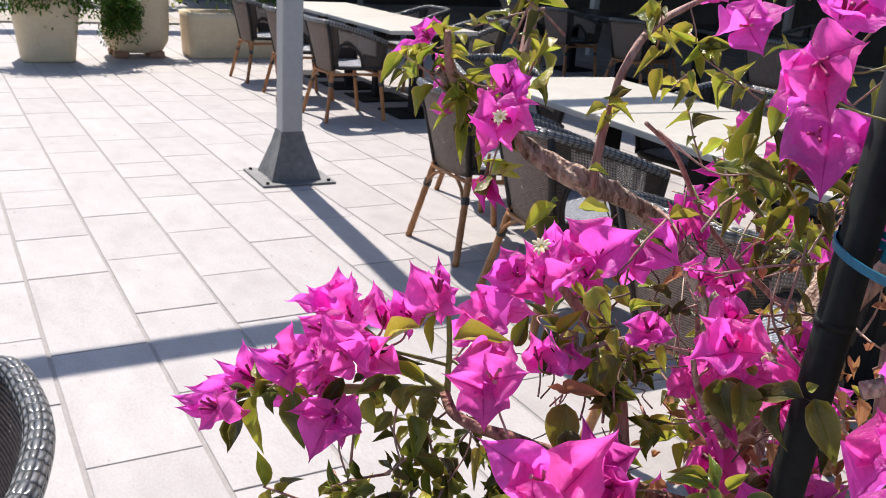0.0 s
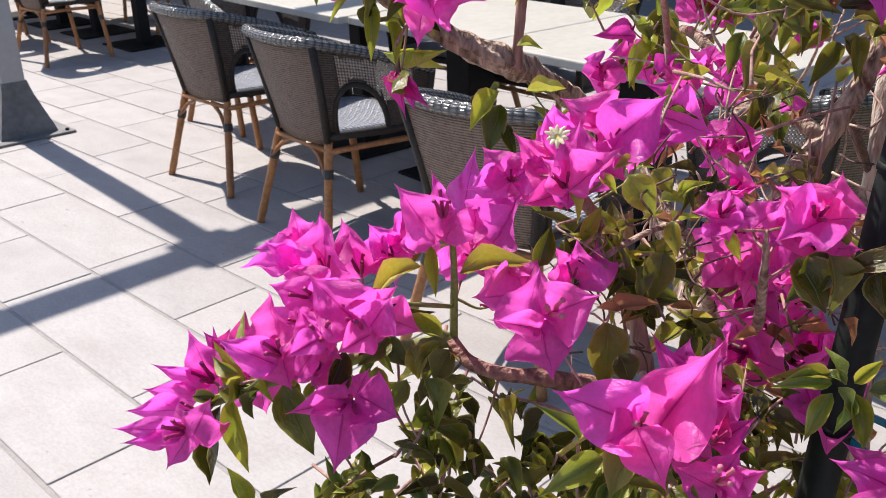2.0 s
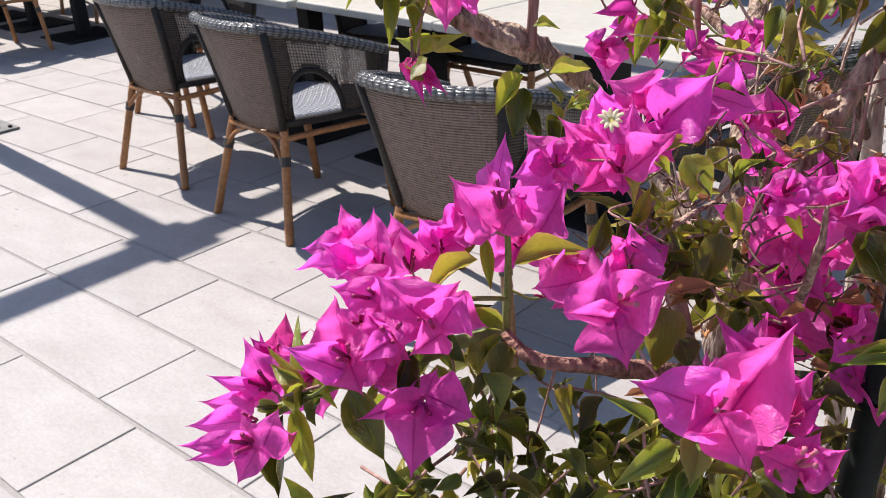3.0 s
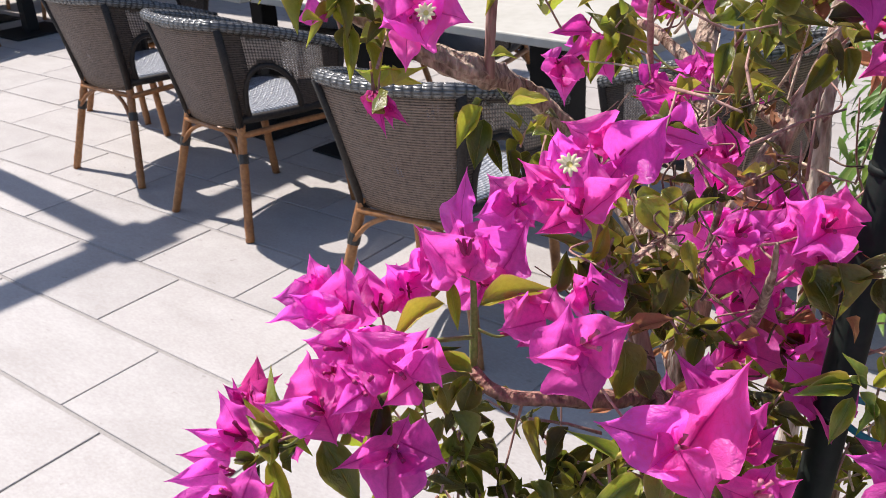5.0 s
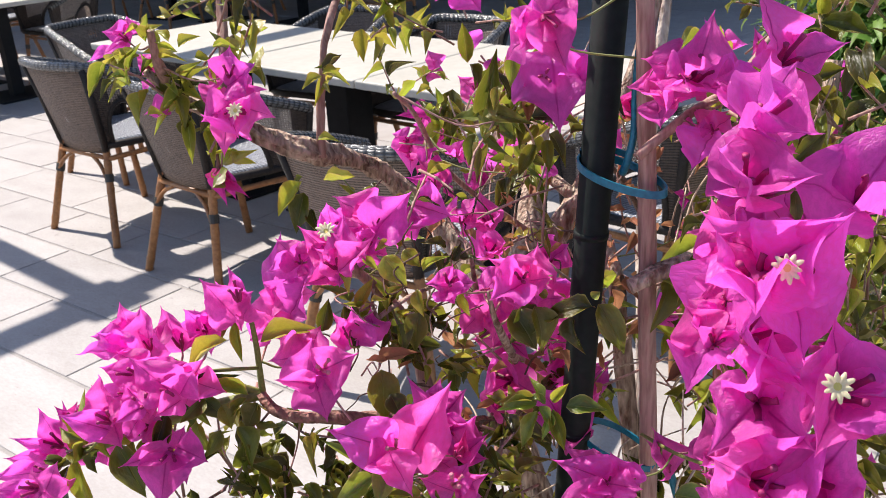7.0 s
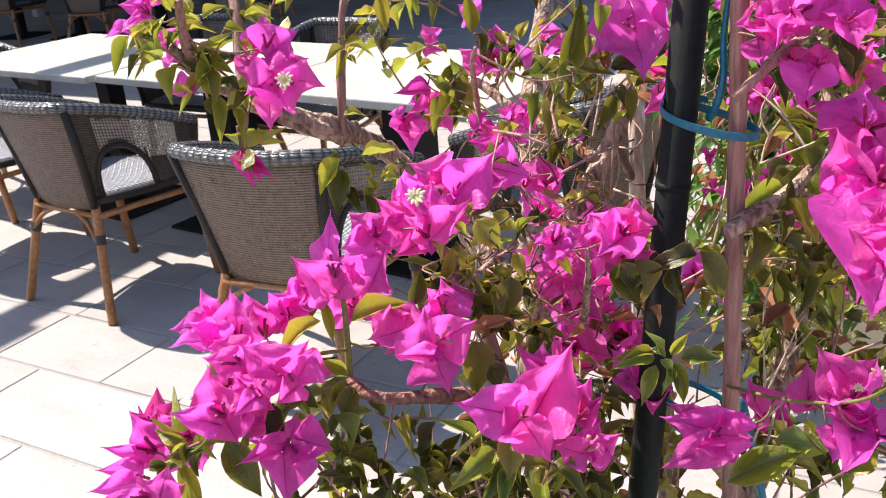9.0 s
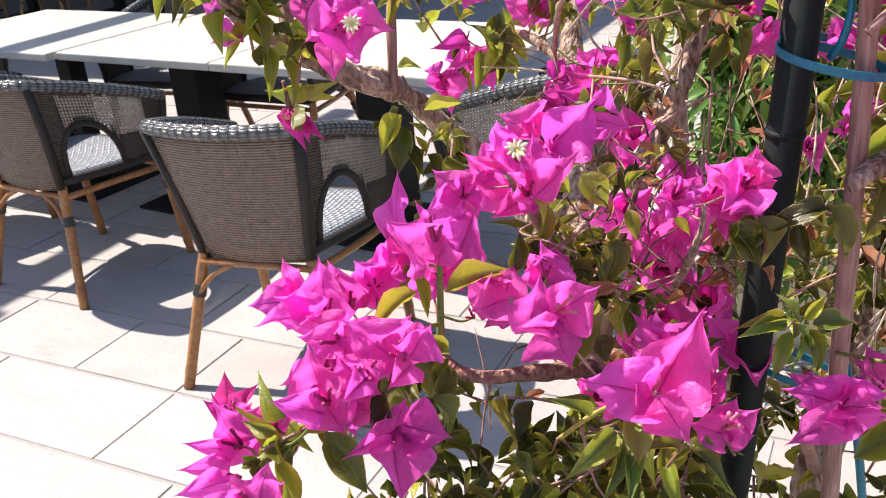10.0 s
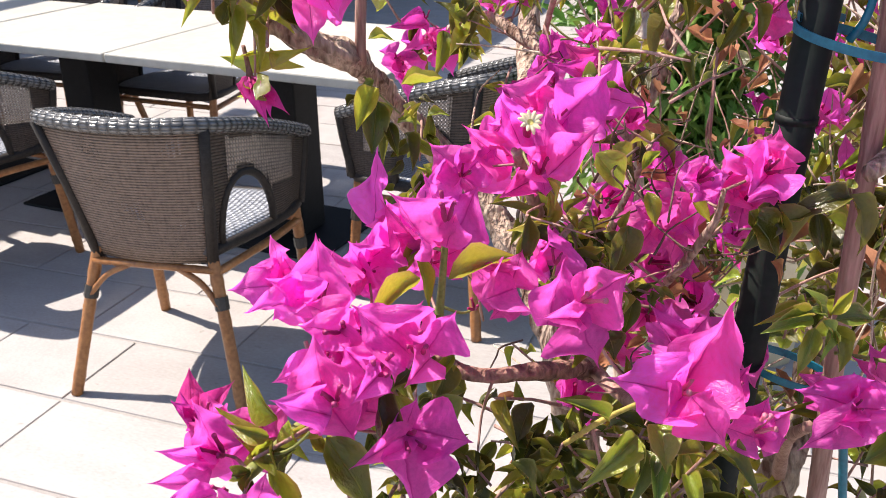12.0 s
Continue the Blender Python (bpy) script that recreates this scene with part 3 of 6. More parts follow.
# ---- tables ----
def dining_table(x, y, turn, long, wide, columns, label, top=table_white, height=0.722, thick=0.045):
    """x, y: the middle of the top."""
    t = thing("table", label, "table", pose(x, y, 0, rz=turn), "terrace tables")
    bm = bmesh.new()
    box(bm, -wide / 2, -long / 2, height - 0.032, wide / 2, long / 2, height, 0.006)
    part("tabletop", bm, top, t)
    for cy in columns:
        bm = bmesh.new()
        box(bm, -thick, cy - thick, 0.012, thick, cy + thick, height - 0.05, 0.006)
        part("column", bm, black_metal, t)
        bm = bmesh.new()
        box(bm, -0.24, cy - 0.24, 0.0, 0.24, cy + 0.24, 0.013, 0.004, 1)
        part("base_plate", bm, black_metal, t)
        bm = bmesh.new()
        box(bm, -0.27, cy - 0.02, height - 0.055, 0.27, cy + 0.02, height - 0.033)
        box(bm, -0.02, cy - 0.25, height - 0.0545, 0.02, cy + 0.25, height - 0.0335)
        part("spider", bm, black_metal, t)
    return t


dining_table(2.9255, 2.0644, -5.5, 1.03, 0.83, (0.0725,), "dining table with a cream top and black column", thick=0.075)
dining_table(3.0148, 2.9926, -5.5, 0.822, 0.83, (0.10,), "square dining table with a cream top and black column", thick=0.075)
dining_table(3.0705, 3.9545, -5.5, 1.07, 0.83, (-0.11,), "dining table with a cream top at the end of the row")
dining_table(3.70, 7.62, -1.5, 1.46, 0.78, (-0.4, 0.4), "dining table with a cream top and black plate feet")
dining_table(3.73, 9.10, -1.5, 1.46, 0.78, (-0.4, 0.4), "dining table with a cream top and black plate feet")

# ---- the shaded part of the terrace ----
for x, y, d in ((6.3, 9.0, 8), (7.9, 8.9, 188), (6.4, 10.1, 0), (8.6, 7.2, 175), (6.2, 7.6, 20), (6.3, 5.9, 10)):
    tagged(copy_thing(first, facing(x, y, d)), "dark woven armchair in the deep shade of the awning", group="armchairs in the shade")
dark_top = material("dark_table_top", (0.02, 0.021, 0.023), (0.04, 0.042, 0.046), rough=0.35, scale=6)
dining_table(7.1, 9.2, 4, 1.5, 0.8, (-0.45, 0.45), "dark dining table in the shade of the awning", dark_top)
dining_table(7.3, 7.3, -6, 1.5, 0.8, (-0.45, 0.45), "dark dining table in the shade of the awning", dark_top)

# out of view overhead, added to shade this end of the floor
awning = thing("awning", "unseen dark canvas awning on slim steel posts, added to shade the tables", "awning")
bm = bmesh.new()
box(bm, 4.95, 4.4, 3.0, 12.5, 19.5, 3.05, 0.01, 1)
part("canvas_roof", bm, canvas, awning)
for x in (8.4, 12.3):
    for y in (4.6, 11.0, 19.2):
        bm = bmesh.new()
        box(bm, x - 0.05, y - 0.05, 0.0, x + 0.05, y + 0.05, 3.0, 0.006)
        part("awning_post", bm, post_grey, awning)
# two added fronts, near black in colour to stand in for deep shade
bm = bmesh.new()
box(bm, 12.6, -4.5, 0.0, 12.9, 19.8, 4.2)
tagged(part("wall_east", bm, shade_wall), "added building front beside the terrace, deep shade painted near black", "wall", kind="structure")
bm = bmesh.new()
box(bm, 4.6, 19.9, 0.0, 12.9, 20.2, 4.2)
tagged(part("wall_north", bm, shade_wall), "added building front behind the terrace, deep shade painted near black", "wall", kind="structure")
# slatted wooden deck beyond the planters
for i in range(14):
    bm = bmesh.new()
    box(bm, -2.0, 14.6 + i * 0.15, 0.004, 3.6, 14.6 + i * 0.15 + 0.13, 0.03, 0.004, 1)
    tagged(part("deck_board", bm, deck_wood), "weathered grey wooden deck board", "board", group="deck boards")
# unseen beam without posts, added to cast the shade strip past the planters
pergola_beam(-4.0, 4.6, 15.6, BEAM_Z, 0.20)


# ---- leaves and shrubs ----
def leaf_mesh(name, mat, ratio, bow, fold, curl, tip=1.0, seed=0, nu=4, nv=7, wave=0.0, peak=0.78, crinkle=0.0, sharp=0.64):
    """A leaf or bract of unit length along +y, upper face to +z."""
    bm = bmesh.new()

    def place(u, v):
        x = 2 * u - 1
        w = ratio * 0.5 * (max(0.0, math.sin(math.pi * min(1.0, v) ** peak)) ** (0.74 + sharp * v)) * (1 - 0.15 * v * tip)
        if v > 0.999:
            w = 0.002
        z = fold * abs(x) * w * 1.6 + bow * v * v - curl * (x * w) ** 2 * 6
        z += wave * w * math.sin(9 * v + 3 * x + seed) * abs(x)
        z += crinkle * noise.noise(Vector((x * w * 5, v * 5, seed * 3.7))) * min(1.0, v * 5)
        return Vector((x * w, v, z))

    grid(bm, nu, nv, place)
    bmesh.ops.remove_doubles(bm, verts=bm.verts, dist=0.0005)
    return mesh_of(bm, name, mat)


leaf_meshes = [leaf_mesh("leaf", leaf_mat, r, b, f, c, seed=i, wave=0.40, crinkle=0.06, nv=8, sharp=0.40) for i, (r, b, f, c) in enumerate(((0.50, -0.45, 0.85, 0.3), (0.46, -0.65, 1.0, 0.0), (0.56, -0.20, 0.70, 0.4), (0.44, -0.35, 1.2, 0.0), (0.52, -0.80, 0.8, 0.3), (0.48, 0.25, 1.0, 0.0)))]
young_meshes = [leaf_mesh("leaf", leaf_young, r, b, f, c, seed=i, wave=0.40, crinkle=0.06, nv=8, sharp=0.40) for i, (r, b, f, c) in enumerate(((0.46, -0.45, 1.0, 0.0), (0.50, -0.25, 0.9, 0.2), (0.42, -0.70, 1.1, 0.0), (0.44, 0.30, 1.2, 0.0)))]
fresh_meshes = [leaf_mesh("leaf", leaf_fresh, r, b, f, 0.1, seed=i, wave=0.35, crinkle=0.05, nv=8) for i, (r, b, f) in enumerate(((0.50, -0.40, 0.7), (0.46, -0.60, 0.9), (0.54, -0.25, 0.6)))]
dry_meshes = [leaf_mesh("dry_leaf", dry_leaf, 0.5, -0.5, 0.9, 0.0, seed=3, wave=0.6), leaf_mesh("dry_leaf", dry_leaf, 0.42, 0.4, 1.1, 0.0, seed=5, wave=0.6)]


def frame_of(at, way, face, size):
    """A pose whose y axis is way and whose z axis is nearest to face, scaled."""
    y = Vector(way).normalized()
    x = y.cross(Vector(face)).normalized()
    z = x.cross(y)
    return Matrix(((x.x * size, y.x * size, z.x * size, at[0]), (x.y * size, y.y * size, z.y * size, at[1]), (x.z * size, y.z * size, z.z * size, at[2]), (0, 0, 0, 1)))


def joined(name, mat, template, poses, parent, label=""):
    """Many copies of a small mesh in one mesh."""
    n, q = len(template.vertices), len(template.polygons)
    co = np.empty(n * 3)
    template.vertices.foreach_get("co", co)
    co = np.c_[co.reshape(-1, 3), np.ones(n)]
    faces = [list(p.vertices) for p in template.polygons]
    uv = np.empty(len(template.loops) * 2)
    template.uv_layers["uv"].data.foreach_get("uv", uv)
    verts = np.concatenate([co @ np.array(m).T[:, :3] for m in poses])
    me = bpy.data.meshes.new(name)
    me.from_pydata(verts.tolist(), [], [[i + k * n for i in f] for k in range(len(poses)) for f in faces])
    me.uv_layers.new(name="uv").data.foreach_set("uv", np.tile(uv, len(poses)))
    me.polygons.foreach_set("use_smooth", [True] * len(me.polygons))
    me.materials.append(mat)
    ob = new(name, me)
    ob.parent = parent
    return tagged(ob, label, kind="stuff")


small_leaf = leaf_mesh("small_leaf", hedge_mat, 0.5, -0.3, 0.4, 0.0, nu=2, nv=3)
thin_leaf = leaf_mesh("thin_leaf", fern_mat, 0.30, -0.5, 0.3, 0.0, nu=2, nv=4)


def shrub(name, label, base, middle, radii, count, size, mat, template, seed, category="shrub"):
    """Stems from the base and a crown of many leaves in uneven clumps round the middle."""
    rnd = random.Random(seed)
    ob = thing(name, label, category, Matrix.Translation(base))
    clumps = []
    for i in range(16):
        d = Vector((rnd.gauss(0, 1), rnd.gauss(0, 1), rnd.gauss(0, 1))).normalized() * rnd.uniform(0.45, 1.0)
        clumps.append((Vector(middle) - Vector(base) + Vector((d.x * radii[0], d.y * radii[1], d.z * radii[2])), d))
    for c, _ in clumps[:7]:
        bm = bmesh.new()
        tube(bm, spline([(rnd.uniform(-0.02, 0.02), rnd.uniform(-0.02, 0.02), -0.02), c * 0.5 + Vector((0, 0, 0.04)), c], 4), [0.008, 0.005, 0.002], 6)
        part("stem", bm, bark_young, ob)
    poses = []
    for k in range(count):
        c, d = rnd.choice(clumps)
        p = c + Vector((rnd.gauss(0, radii[0]), rnd.gauss(0, radii[1]), rnd.gauss(0, radii[2]))) * 0.26
        way = Vector((rnd.gauss(0, 1), rnd.gauss(0, 1), rnd.gauss(-0.1, 0.8))) + d * 0.8
        poses.append(frame_of(p, way, Vector((rnd.gauss(0, 0.5), rnd.gauss(0, 0.5), 1)), size * rnd.uniform(0.6, 1.25)))
    joined("foliage", mat, template, poses, ob)
    return ob


# ---- planters at the far edge of the terrace ----
def planter(name, label, x, y, profile, long_x, long_y, mat, power=4.0, feet=False):
    """A hollow planter: profile of (height, width share); its plan is a rounded rectangle."""
    ob = thing(name, label, "planter", pose(x, y, 0))
    bm = bmesh.new()
    rings = []
    n = 32
    inner = [(profile[-1][0], profile[-1][1] - 0.10), (profile[-1][0] - 0.10, profile[-1][1] - 0.12)]
    for z, s in list(profile) + inner:
        ring = []
        for i in range(n):
            a = 2 * math.pi * (i + 0.5) / n
            c, d = math.cos(a), math.sin(a)
            r = (abs(c) ** power + abs(d) ** power) ** (-1 / power)
            ring.append(bm.verts.new((c * r * long_x / 2 * s, d * r * long_y / 2 * s, z)))
        rings.append(ring)
    for a, b in zip(rings, rings[1:]):
        for i in range(n):
            bm.faces.new((a[i], a[(i + 1) % n], b[(i + 1) % n], b[i]))
    bm.faces.new(reversed(rings[0]))
    part("pot", bm, mat, ob, smooth=True)
    bm = bmesh.new()
    z, s = profile[-1][0] - 0.07, profile[-1][1] - 0.11
    ring = []
    for i in range(n):
        a = 2 * math.pi * (i + 0.5) / n
        c, d = math.cos(a), math.sin(a)
        r = (abs(c) ** power + abs(d) ** power) ** (-1 / power)
        ring.append(bm.verts.new((c * r * long_x / 2 * s, d * r * long_y / 2 * s, z + 0.01 * math.sin(5 * i))))
    bm.faces.new(ring)
    part("soil", bm, soil, ob)
    if feet:
        for sx in (-1, 1):
            for sy in (-1, 1):
                bm = bmesh.new()
                box(bm, sx * 0.19 - 0.08, sy * 0.15 - 0.06, 0.0, sx * 0.19 + 0.08, sy * 0.15 + 0.06, profile[0][0] + 0.02, 0.015)
                part("foot", bm, terracotta, ob)
    return ob


planter("planter", "tall cream planter that widens to the top", 1.19, 10.75, ((0.0, 0.74), (0.02, 0.78), (0.55, 0.97), (0.62, 1.0), (0.66, 1.0)), 0.66, 0.6, cream_clay, 7)
planter("planter", "round-bellied cream planter on small feet", 2.14, 11.05, ((0.055, 0.62), (0.085, 0.80), (0.18, 0.95), (0.33, 1.0), (0.66, 1.0), (0.69, 1.02), (0.71, 1.02)), 0.70, 0.62, cream_clay, 3.2, True)
planter("planter", "long low cream planter trough", 3.30, 11.05, ((0.0, 0.95), (0.02, 0.965), (0.43, 1.0), (0.50, 1.01)), 1.25, 0.55, cream_clay, 14)
shrub("planter_shrub", "green bushy shrub growing in the tall planter", (1.19, 10.75, 0.60), (1.30, 10.46, 0.80), (0.55, 0.24, 0.32), 5200, 0.055, planter_leaf, small_leaf, 11)
shrub("planter_shrub", "trailing green shrub hanging over the round planter", (2.10, 11.0, 0.64), (1.90, 10.64, 0.58), (0.19, 0.11, 0.40), 3600, 0.042, planter_leaf, small_leaf, 12)
shrub("planter_shrub", "yellow-green shrub in the round planter", (2.3, 11.1, 0.64), (2.42, 11.05, 0.80), (0.30, 0.2, 0.18), 900, 0.055, yellow_leaf, small_leaf, 13)
shrub("planter_shrub", "low dark shrub in the long planter", (3.4, 11.05, 0.42), (3.45, 11.0, 0.76), (0.45, 0.2, 0.25), 900, 0.06, hedge_mat, small_leaf, 14)
for i, x in enumerate((-2.6, -0.9, 0.8, 2.4, 4.0)):
    shrub("hedge_bush", "dense dark green hedge bush beyond the deck", (x, 18.2, 0.0), (x, 18.1, 0.95), (0.85, 0.5, 0.75), 1500, 0.11, hedge_mat, small_leaf, 30 + i)
# the bright green shrub behind the bougainvillea
planter("planter", "square cream planter with a green shrub", 2.66, 0.56, ((0.0, 0.86), (0.03, 0.88), (0.36, 1.0), (0.40, 1.0)), 0.5, 0.5, cream_clay, 7)
shrub("green_shrub", "bright green shrub with narrow leaves in a planter", (2.66, 0.56, 0.34), (2.55, 0.62, 0.80), (0.34, 0.33, 0.44), 6500, 0.08, fern_mat, thin_leaf, 21)

# ---- the bougainvillea ----
planter("planter", "large square tan planter that holds the bougainvillea", 0.70, 0.50, ((0.0, 0.84), (0.03, 0.87), (0.50, 0.98), (0.54, 1.0), (0.58, 1.0)), 0.62, 0.62, tan_clay, 9)
plant = thing("bougainvillea", "magenta bougainvillea with woody stems and glossy leaves in a planter", "bougainvillea", Matrix.Translation((0, 0, 0)))
RIGHT, UP, NEAR = Vector((0.62, -0.785, 0)), Vector((0, 0, 1)), Vector((-0.72, -0.57, 0.38))
rnd = random.Random(77)


def branch(points, radii, mat=bark, rough=0.25, sides=9, steps=7, name="branch", label=""):
    bm = bmesh.new()
    tube(bm, spline(points, steps), radii, sides, rough, seed=points[0][0])
    return part(name, bm, mat, plant, label, smooth=True)


branch([(0.60, 0.505, 0.48), (0.545, 0.53, 0.85), (0.515, 0.575, 1.02), (0.505, 0.585, 1.115), (0.533, 0.567, 1.185), (0.552, 0.555, 1.22), (0.577, 0.545, 1.26), (0.60, 0.53, 1.33), (0.62, 0.52, 1.45)], [0.016, 0.0145, 0.013, 0.0115, 0.008, 0.006, 0.005, 0.0045, 0.004], bark, 0.35, 10, name="trunk", label="gnarled grey-brown woody trunk")
branch([(0.60, 0.46, 0.48), (0.548, 0.457, 0.90), (0.540, 0.456, 1.0), (0.557, 0.449, 1.03), (0.60, 0.44, 1.12), (0.63, 0.43, 1.3)], [0.013, 0.0125, 0.011, 0.008, 0.006], bark, 0.35, 10, name="trunk")
branch([(0.512, 0.588, 1.09), (0.567, 0.617, 1.132), (0.605, 0.626, 1.166), (0.66, 0.65, 1.22), (0.72, 0.66, 1.30)], [0.012, 0.011, 0.009, 0.006], bark, 0.4, 10)
branch([(0.512, 0.588, 1.08), (0.548, 0.625, 1.125), (0.566, 0.675, 1.17), (0.548, 0.700, 1.205), (0.505, 0.699, 1.236), (0.455, 0.685, 1.256), (0.430, 0.697, 1.270), (0.404, 0.710, 1.289), (0.380, 0.716, 1.306), (0.362, 0.712, 1.322)], [0.0085, 0.0082, 0.0078, 0.0066, 0.0058, 0.0066, 0.0056, 0.0050, 0.0034, 0.002], bark, 0.6, 18, 16)
branch([(0.455, 0.681, 1.254), (0.460, 0.680, 1.296), (0.472, 0.682, 1.33), (0.50, 0.69, 1.352), (0.54, 0.69, 1.37)], [0.0032, 0.0022, 0.0023, 0.0015], bark_young, 0.5)
branch([(0.406, 0.709, 1.286), (0.425, 0.722, 1.325), (0.438, 0.735, 1.36), (0.45, 0.75, 1.45)], [0.0040, 0.0033, 0.0034], bark_young, 0.45)
branch([(0.380, 0.716, 1.306), (0.366, 0.706, 1.325), (0.360, 0.70, 1.345)], [0.0032, 0.0026, 0.002], bark_young)
branch([(0.520, 0.575, 1.08), (0.455, 0.556, 1.105), (0.420, 0.5536, 1.124), (0.372, 0.548, 1.1545), (0.3405, 0.552, 1.171), (0.3254, 0.557, 1.178), (0.3127, 0.568, 1.1815), (0.307, 0.578, 1.1845), (0.3075, 0.588, 1.190)], [0.0060, 0.0048, 0.0042, 0.0038, 0.0034, 0.0030, 0.0026, 0.0022], bark_red, 0.45, 12, 9)
branch([(0.309, 0.588, 1.190), (0.285, 0.600, 1.190), (0.250, 0.608, 1.193), (0.218, 0.610, 1.196)], [0.0028, 0.0024, 0.0018], green_twig)
branch([(0.309, 0.588, 1.190), (0.307, 0.585, 1.215), (0.302, 0.581, 1.243)], [0.0017, 0.0014, 0.001], green_twig)
branch([(0.307, 0.586, 1.205), (0.285, 0.590, 1.213), (0.262, 0.590, 1.222)], [0.0009, 0.0006], green_twig)
branch([(0.309, 0.588, 1.190), (0.29, 0.60, 1.205), (0.272, 0.610, 1.222)], [0.0016, 0.001], green_twig)
branch([(0.395, 0.556, 1.150), (0.392, 0.567, 1.195), (0.372, 0.570, 1.225), (0.347, 0.571, 1.253)], [0.004, 0.003, 0.002], bark_young)
branch([(0.503, 0.585, 1.13), (0.452, 0.560, 1.165), (0.425, 0.545, 1.205), (0.402, 0.531, 1.243)], [0.0032, 0.0022, 0.0008], bark)
branch([(0.515, 0.575, 1.10), (0.435, 0.528, 1.165), (0.385, 0.505, 1.215), (0.372, 0.500, 1.238)], [0.0034, 0.0022, 0.0008], bark)
branch([(0.395, 0.556, 1.150), (0.355, 0.528, 1.155), (0.318, 0.510, 1.178)], [0.0032, 0.0022], bark_young)
branch([(0.54, 0.456, 1.0), (0.46, 0.46, 1.08), (0.405, 0.456, 1.125)], [0.004, 0.0025], bark_young)
branch([(0.55, 0.556, 1.22), (0.565, 0.62, 1.245), (0.585, 0.66, 1.258), (0.60, 0.70, 1.235), (0.58, 0.712, 1.222)], [0.0045, 0.0035, 0.0025, 0.0015], bark)
branch([(0.535, 0.566, 1.19), (0.47, 0.59, 1.25), (0.42, 0.575, 1.30), (0.378, 0.552, 1.322)], [0.0020, 0.0014, 0.001], bark_young)
branch([(0.50, 0.455, 0.48), (0.441, 0.444, 0.95), (0.432, 0.448, 1.15), (0.429, 0.449, 1.214), (0.426, 0.451, 1.308), (0.421, 0.454, 1.42), (0.413, 0.457, 1.6)], [0.0046, 0.0043, 0.0040, 0.0038], bark_young, 0.15, 10, name="stem", label="pinkish woody stem tied to the stake")
branch([(0.412, 0.450, 1.236), (0.424, 0.441, 1.241), (0.443, 0.431, 1.245), (0.49, 0.415, 1.26)], [0.0036, 0.0042, 0.0036, 0.002], bark)
branch([(0.416, 0.450, 1.296), (0.430, 0.434, 1.313), (0.453, 0.424, 1.322), (0.48, 0.41, 1.35)], [0.0024, 0.002, 0.0016], bark_young)
branch([(0.60, 0.505, 0.48), (0.56, 0.51, 0.95), (0.541, 0.519, 1.15), (0.556, 0.536, 1.195)], [0.009, 0.0075, 0.0055, 0.003], bark, 0.4)
branch([(0.427, 0.449, 1.15), (0.40, 0.415, 1.165), (0.37, 0.385, 1.19), (0.33, 0.365, 1.235)], [0.0009, 0.0007], green_twig)

branch([(0.68, 0.56, 0.48), (0.705, 0.575, 0.85), (0.70, 0.574, 1.02), (0.706, 0.581, 1.18), (0.725, 0.585, 1.24), (0.76, 0.59, 1.34)], [0.008, 0.0072, 0.0068, 0.006, 0.004], bark_pale, 0.4, 10, name="stem", label="pale bare woody stem behind the stake")
branch([(0.706, 0.581, 1.15), (0.675, 0.585, 1.19), (0.65, 0.592, 1.215)], [0.003, 0.0016], dark_twig, 0.3)

# stake and tie
stake = thing("garden_stake", "dark green coated garden stake standing in the planter", "stake", Matrix.Translation((0.3854, 0.5540, 0.0)))
bm = bmesh.new()
LEAN = Vector((0.0334, -0.0606, 1.0))
tube(bm, [LEAN * 0.40, LEAN * 1.0, LEAN * 1.72], [0.0078], 14)
part("rod", bm, stake_green, stake, smooth=True)
for i in range(9):
    bm = bmesh.new()
    tube(bm, [LEAN * (0.70 + i * 0.11), LEAN * (0.703 + i * 0.11)], [0.0084], 14)
    part("ridge", bm, stake_green, stake, smooth=True)
tie = thing("plant_tie", "teal plastic tie round stake and stem", "plant tie", Matrix.Translation((0.425, 0.4625, 1.283)))


def ribbon(bm, line, high, thick):
    """A flat band along a level line, standing on edge."""
    rows = []
    for i, q in enumerate(line):
        along = (line[min(i + 1, len(line) - 1)] - line[max(i - 1, 0)]).normalized()
        out = along.cross(UP).normalized() * thick * 0.5
        rows.append([bm.verts.new(q + out * k + UP * high * 0.5 * j) for k, j in ((1, 1), (1, -1), (-1, -1), (-1, 1))])
    for p, q in zip(rows, rows[1:]):
        for k in range(4):
            bm.faces.new((p[k], p[(k + 1) % 4], q[(k + 1) % 4], q[k]))


loop = [Vector((0.001 + 0.0100 * math.cos(a) * (1 + 0.15 * math.sin(a)), 0.0215 * math.sin(a), 0.0050 * math.sin(a) + 0.0018 * math.cos(a))) for a in [2 * math.pi * i / 40 for i in range(41)]]
bm = bmesh.new()
ribbon(bm, loop, 0.0036, 0.0009)
part("loop", bm, teal_tie, tie, smooth=False)
bm = bmesh.new()
ribbon(bm, [q * 0.95 + Vector((0.0006, 0.0, 0.0042)) for q in loop[1:13]], 0.0030, 0.0008)
part("second_turn", bm, teal_tie, tie, smooth=False)
bm = bmesh.new()
tube(bm, spline([(0.004, 0.001, 0.000), (0.001, -0.003, 0.008), (0.002, -0.005, 0.020), (0.004, -0.004, 0.036), (0.002, -0.006, 0.056)], 5), [0.0019, 0.0016, 0.0013], 6)
part("loose_end", bm, teal_tie, tie, smooth=True)
lower_tie = thing("plant_tie", "teal plastic tie low on the stem", "plant tie", Matrix.Translation((0.432, 0.465, 1.135)))
bm = bmesh.new()
ribbon(bm, loop, 0.0034, 0.0009)
part("loop", bm, teal_tie, lower_tie)
bm = bmesh.new()
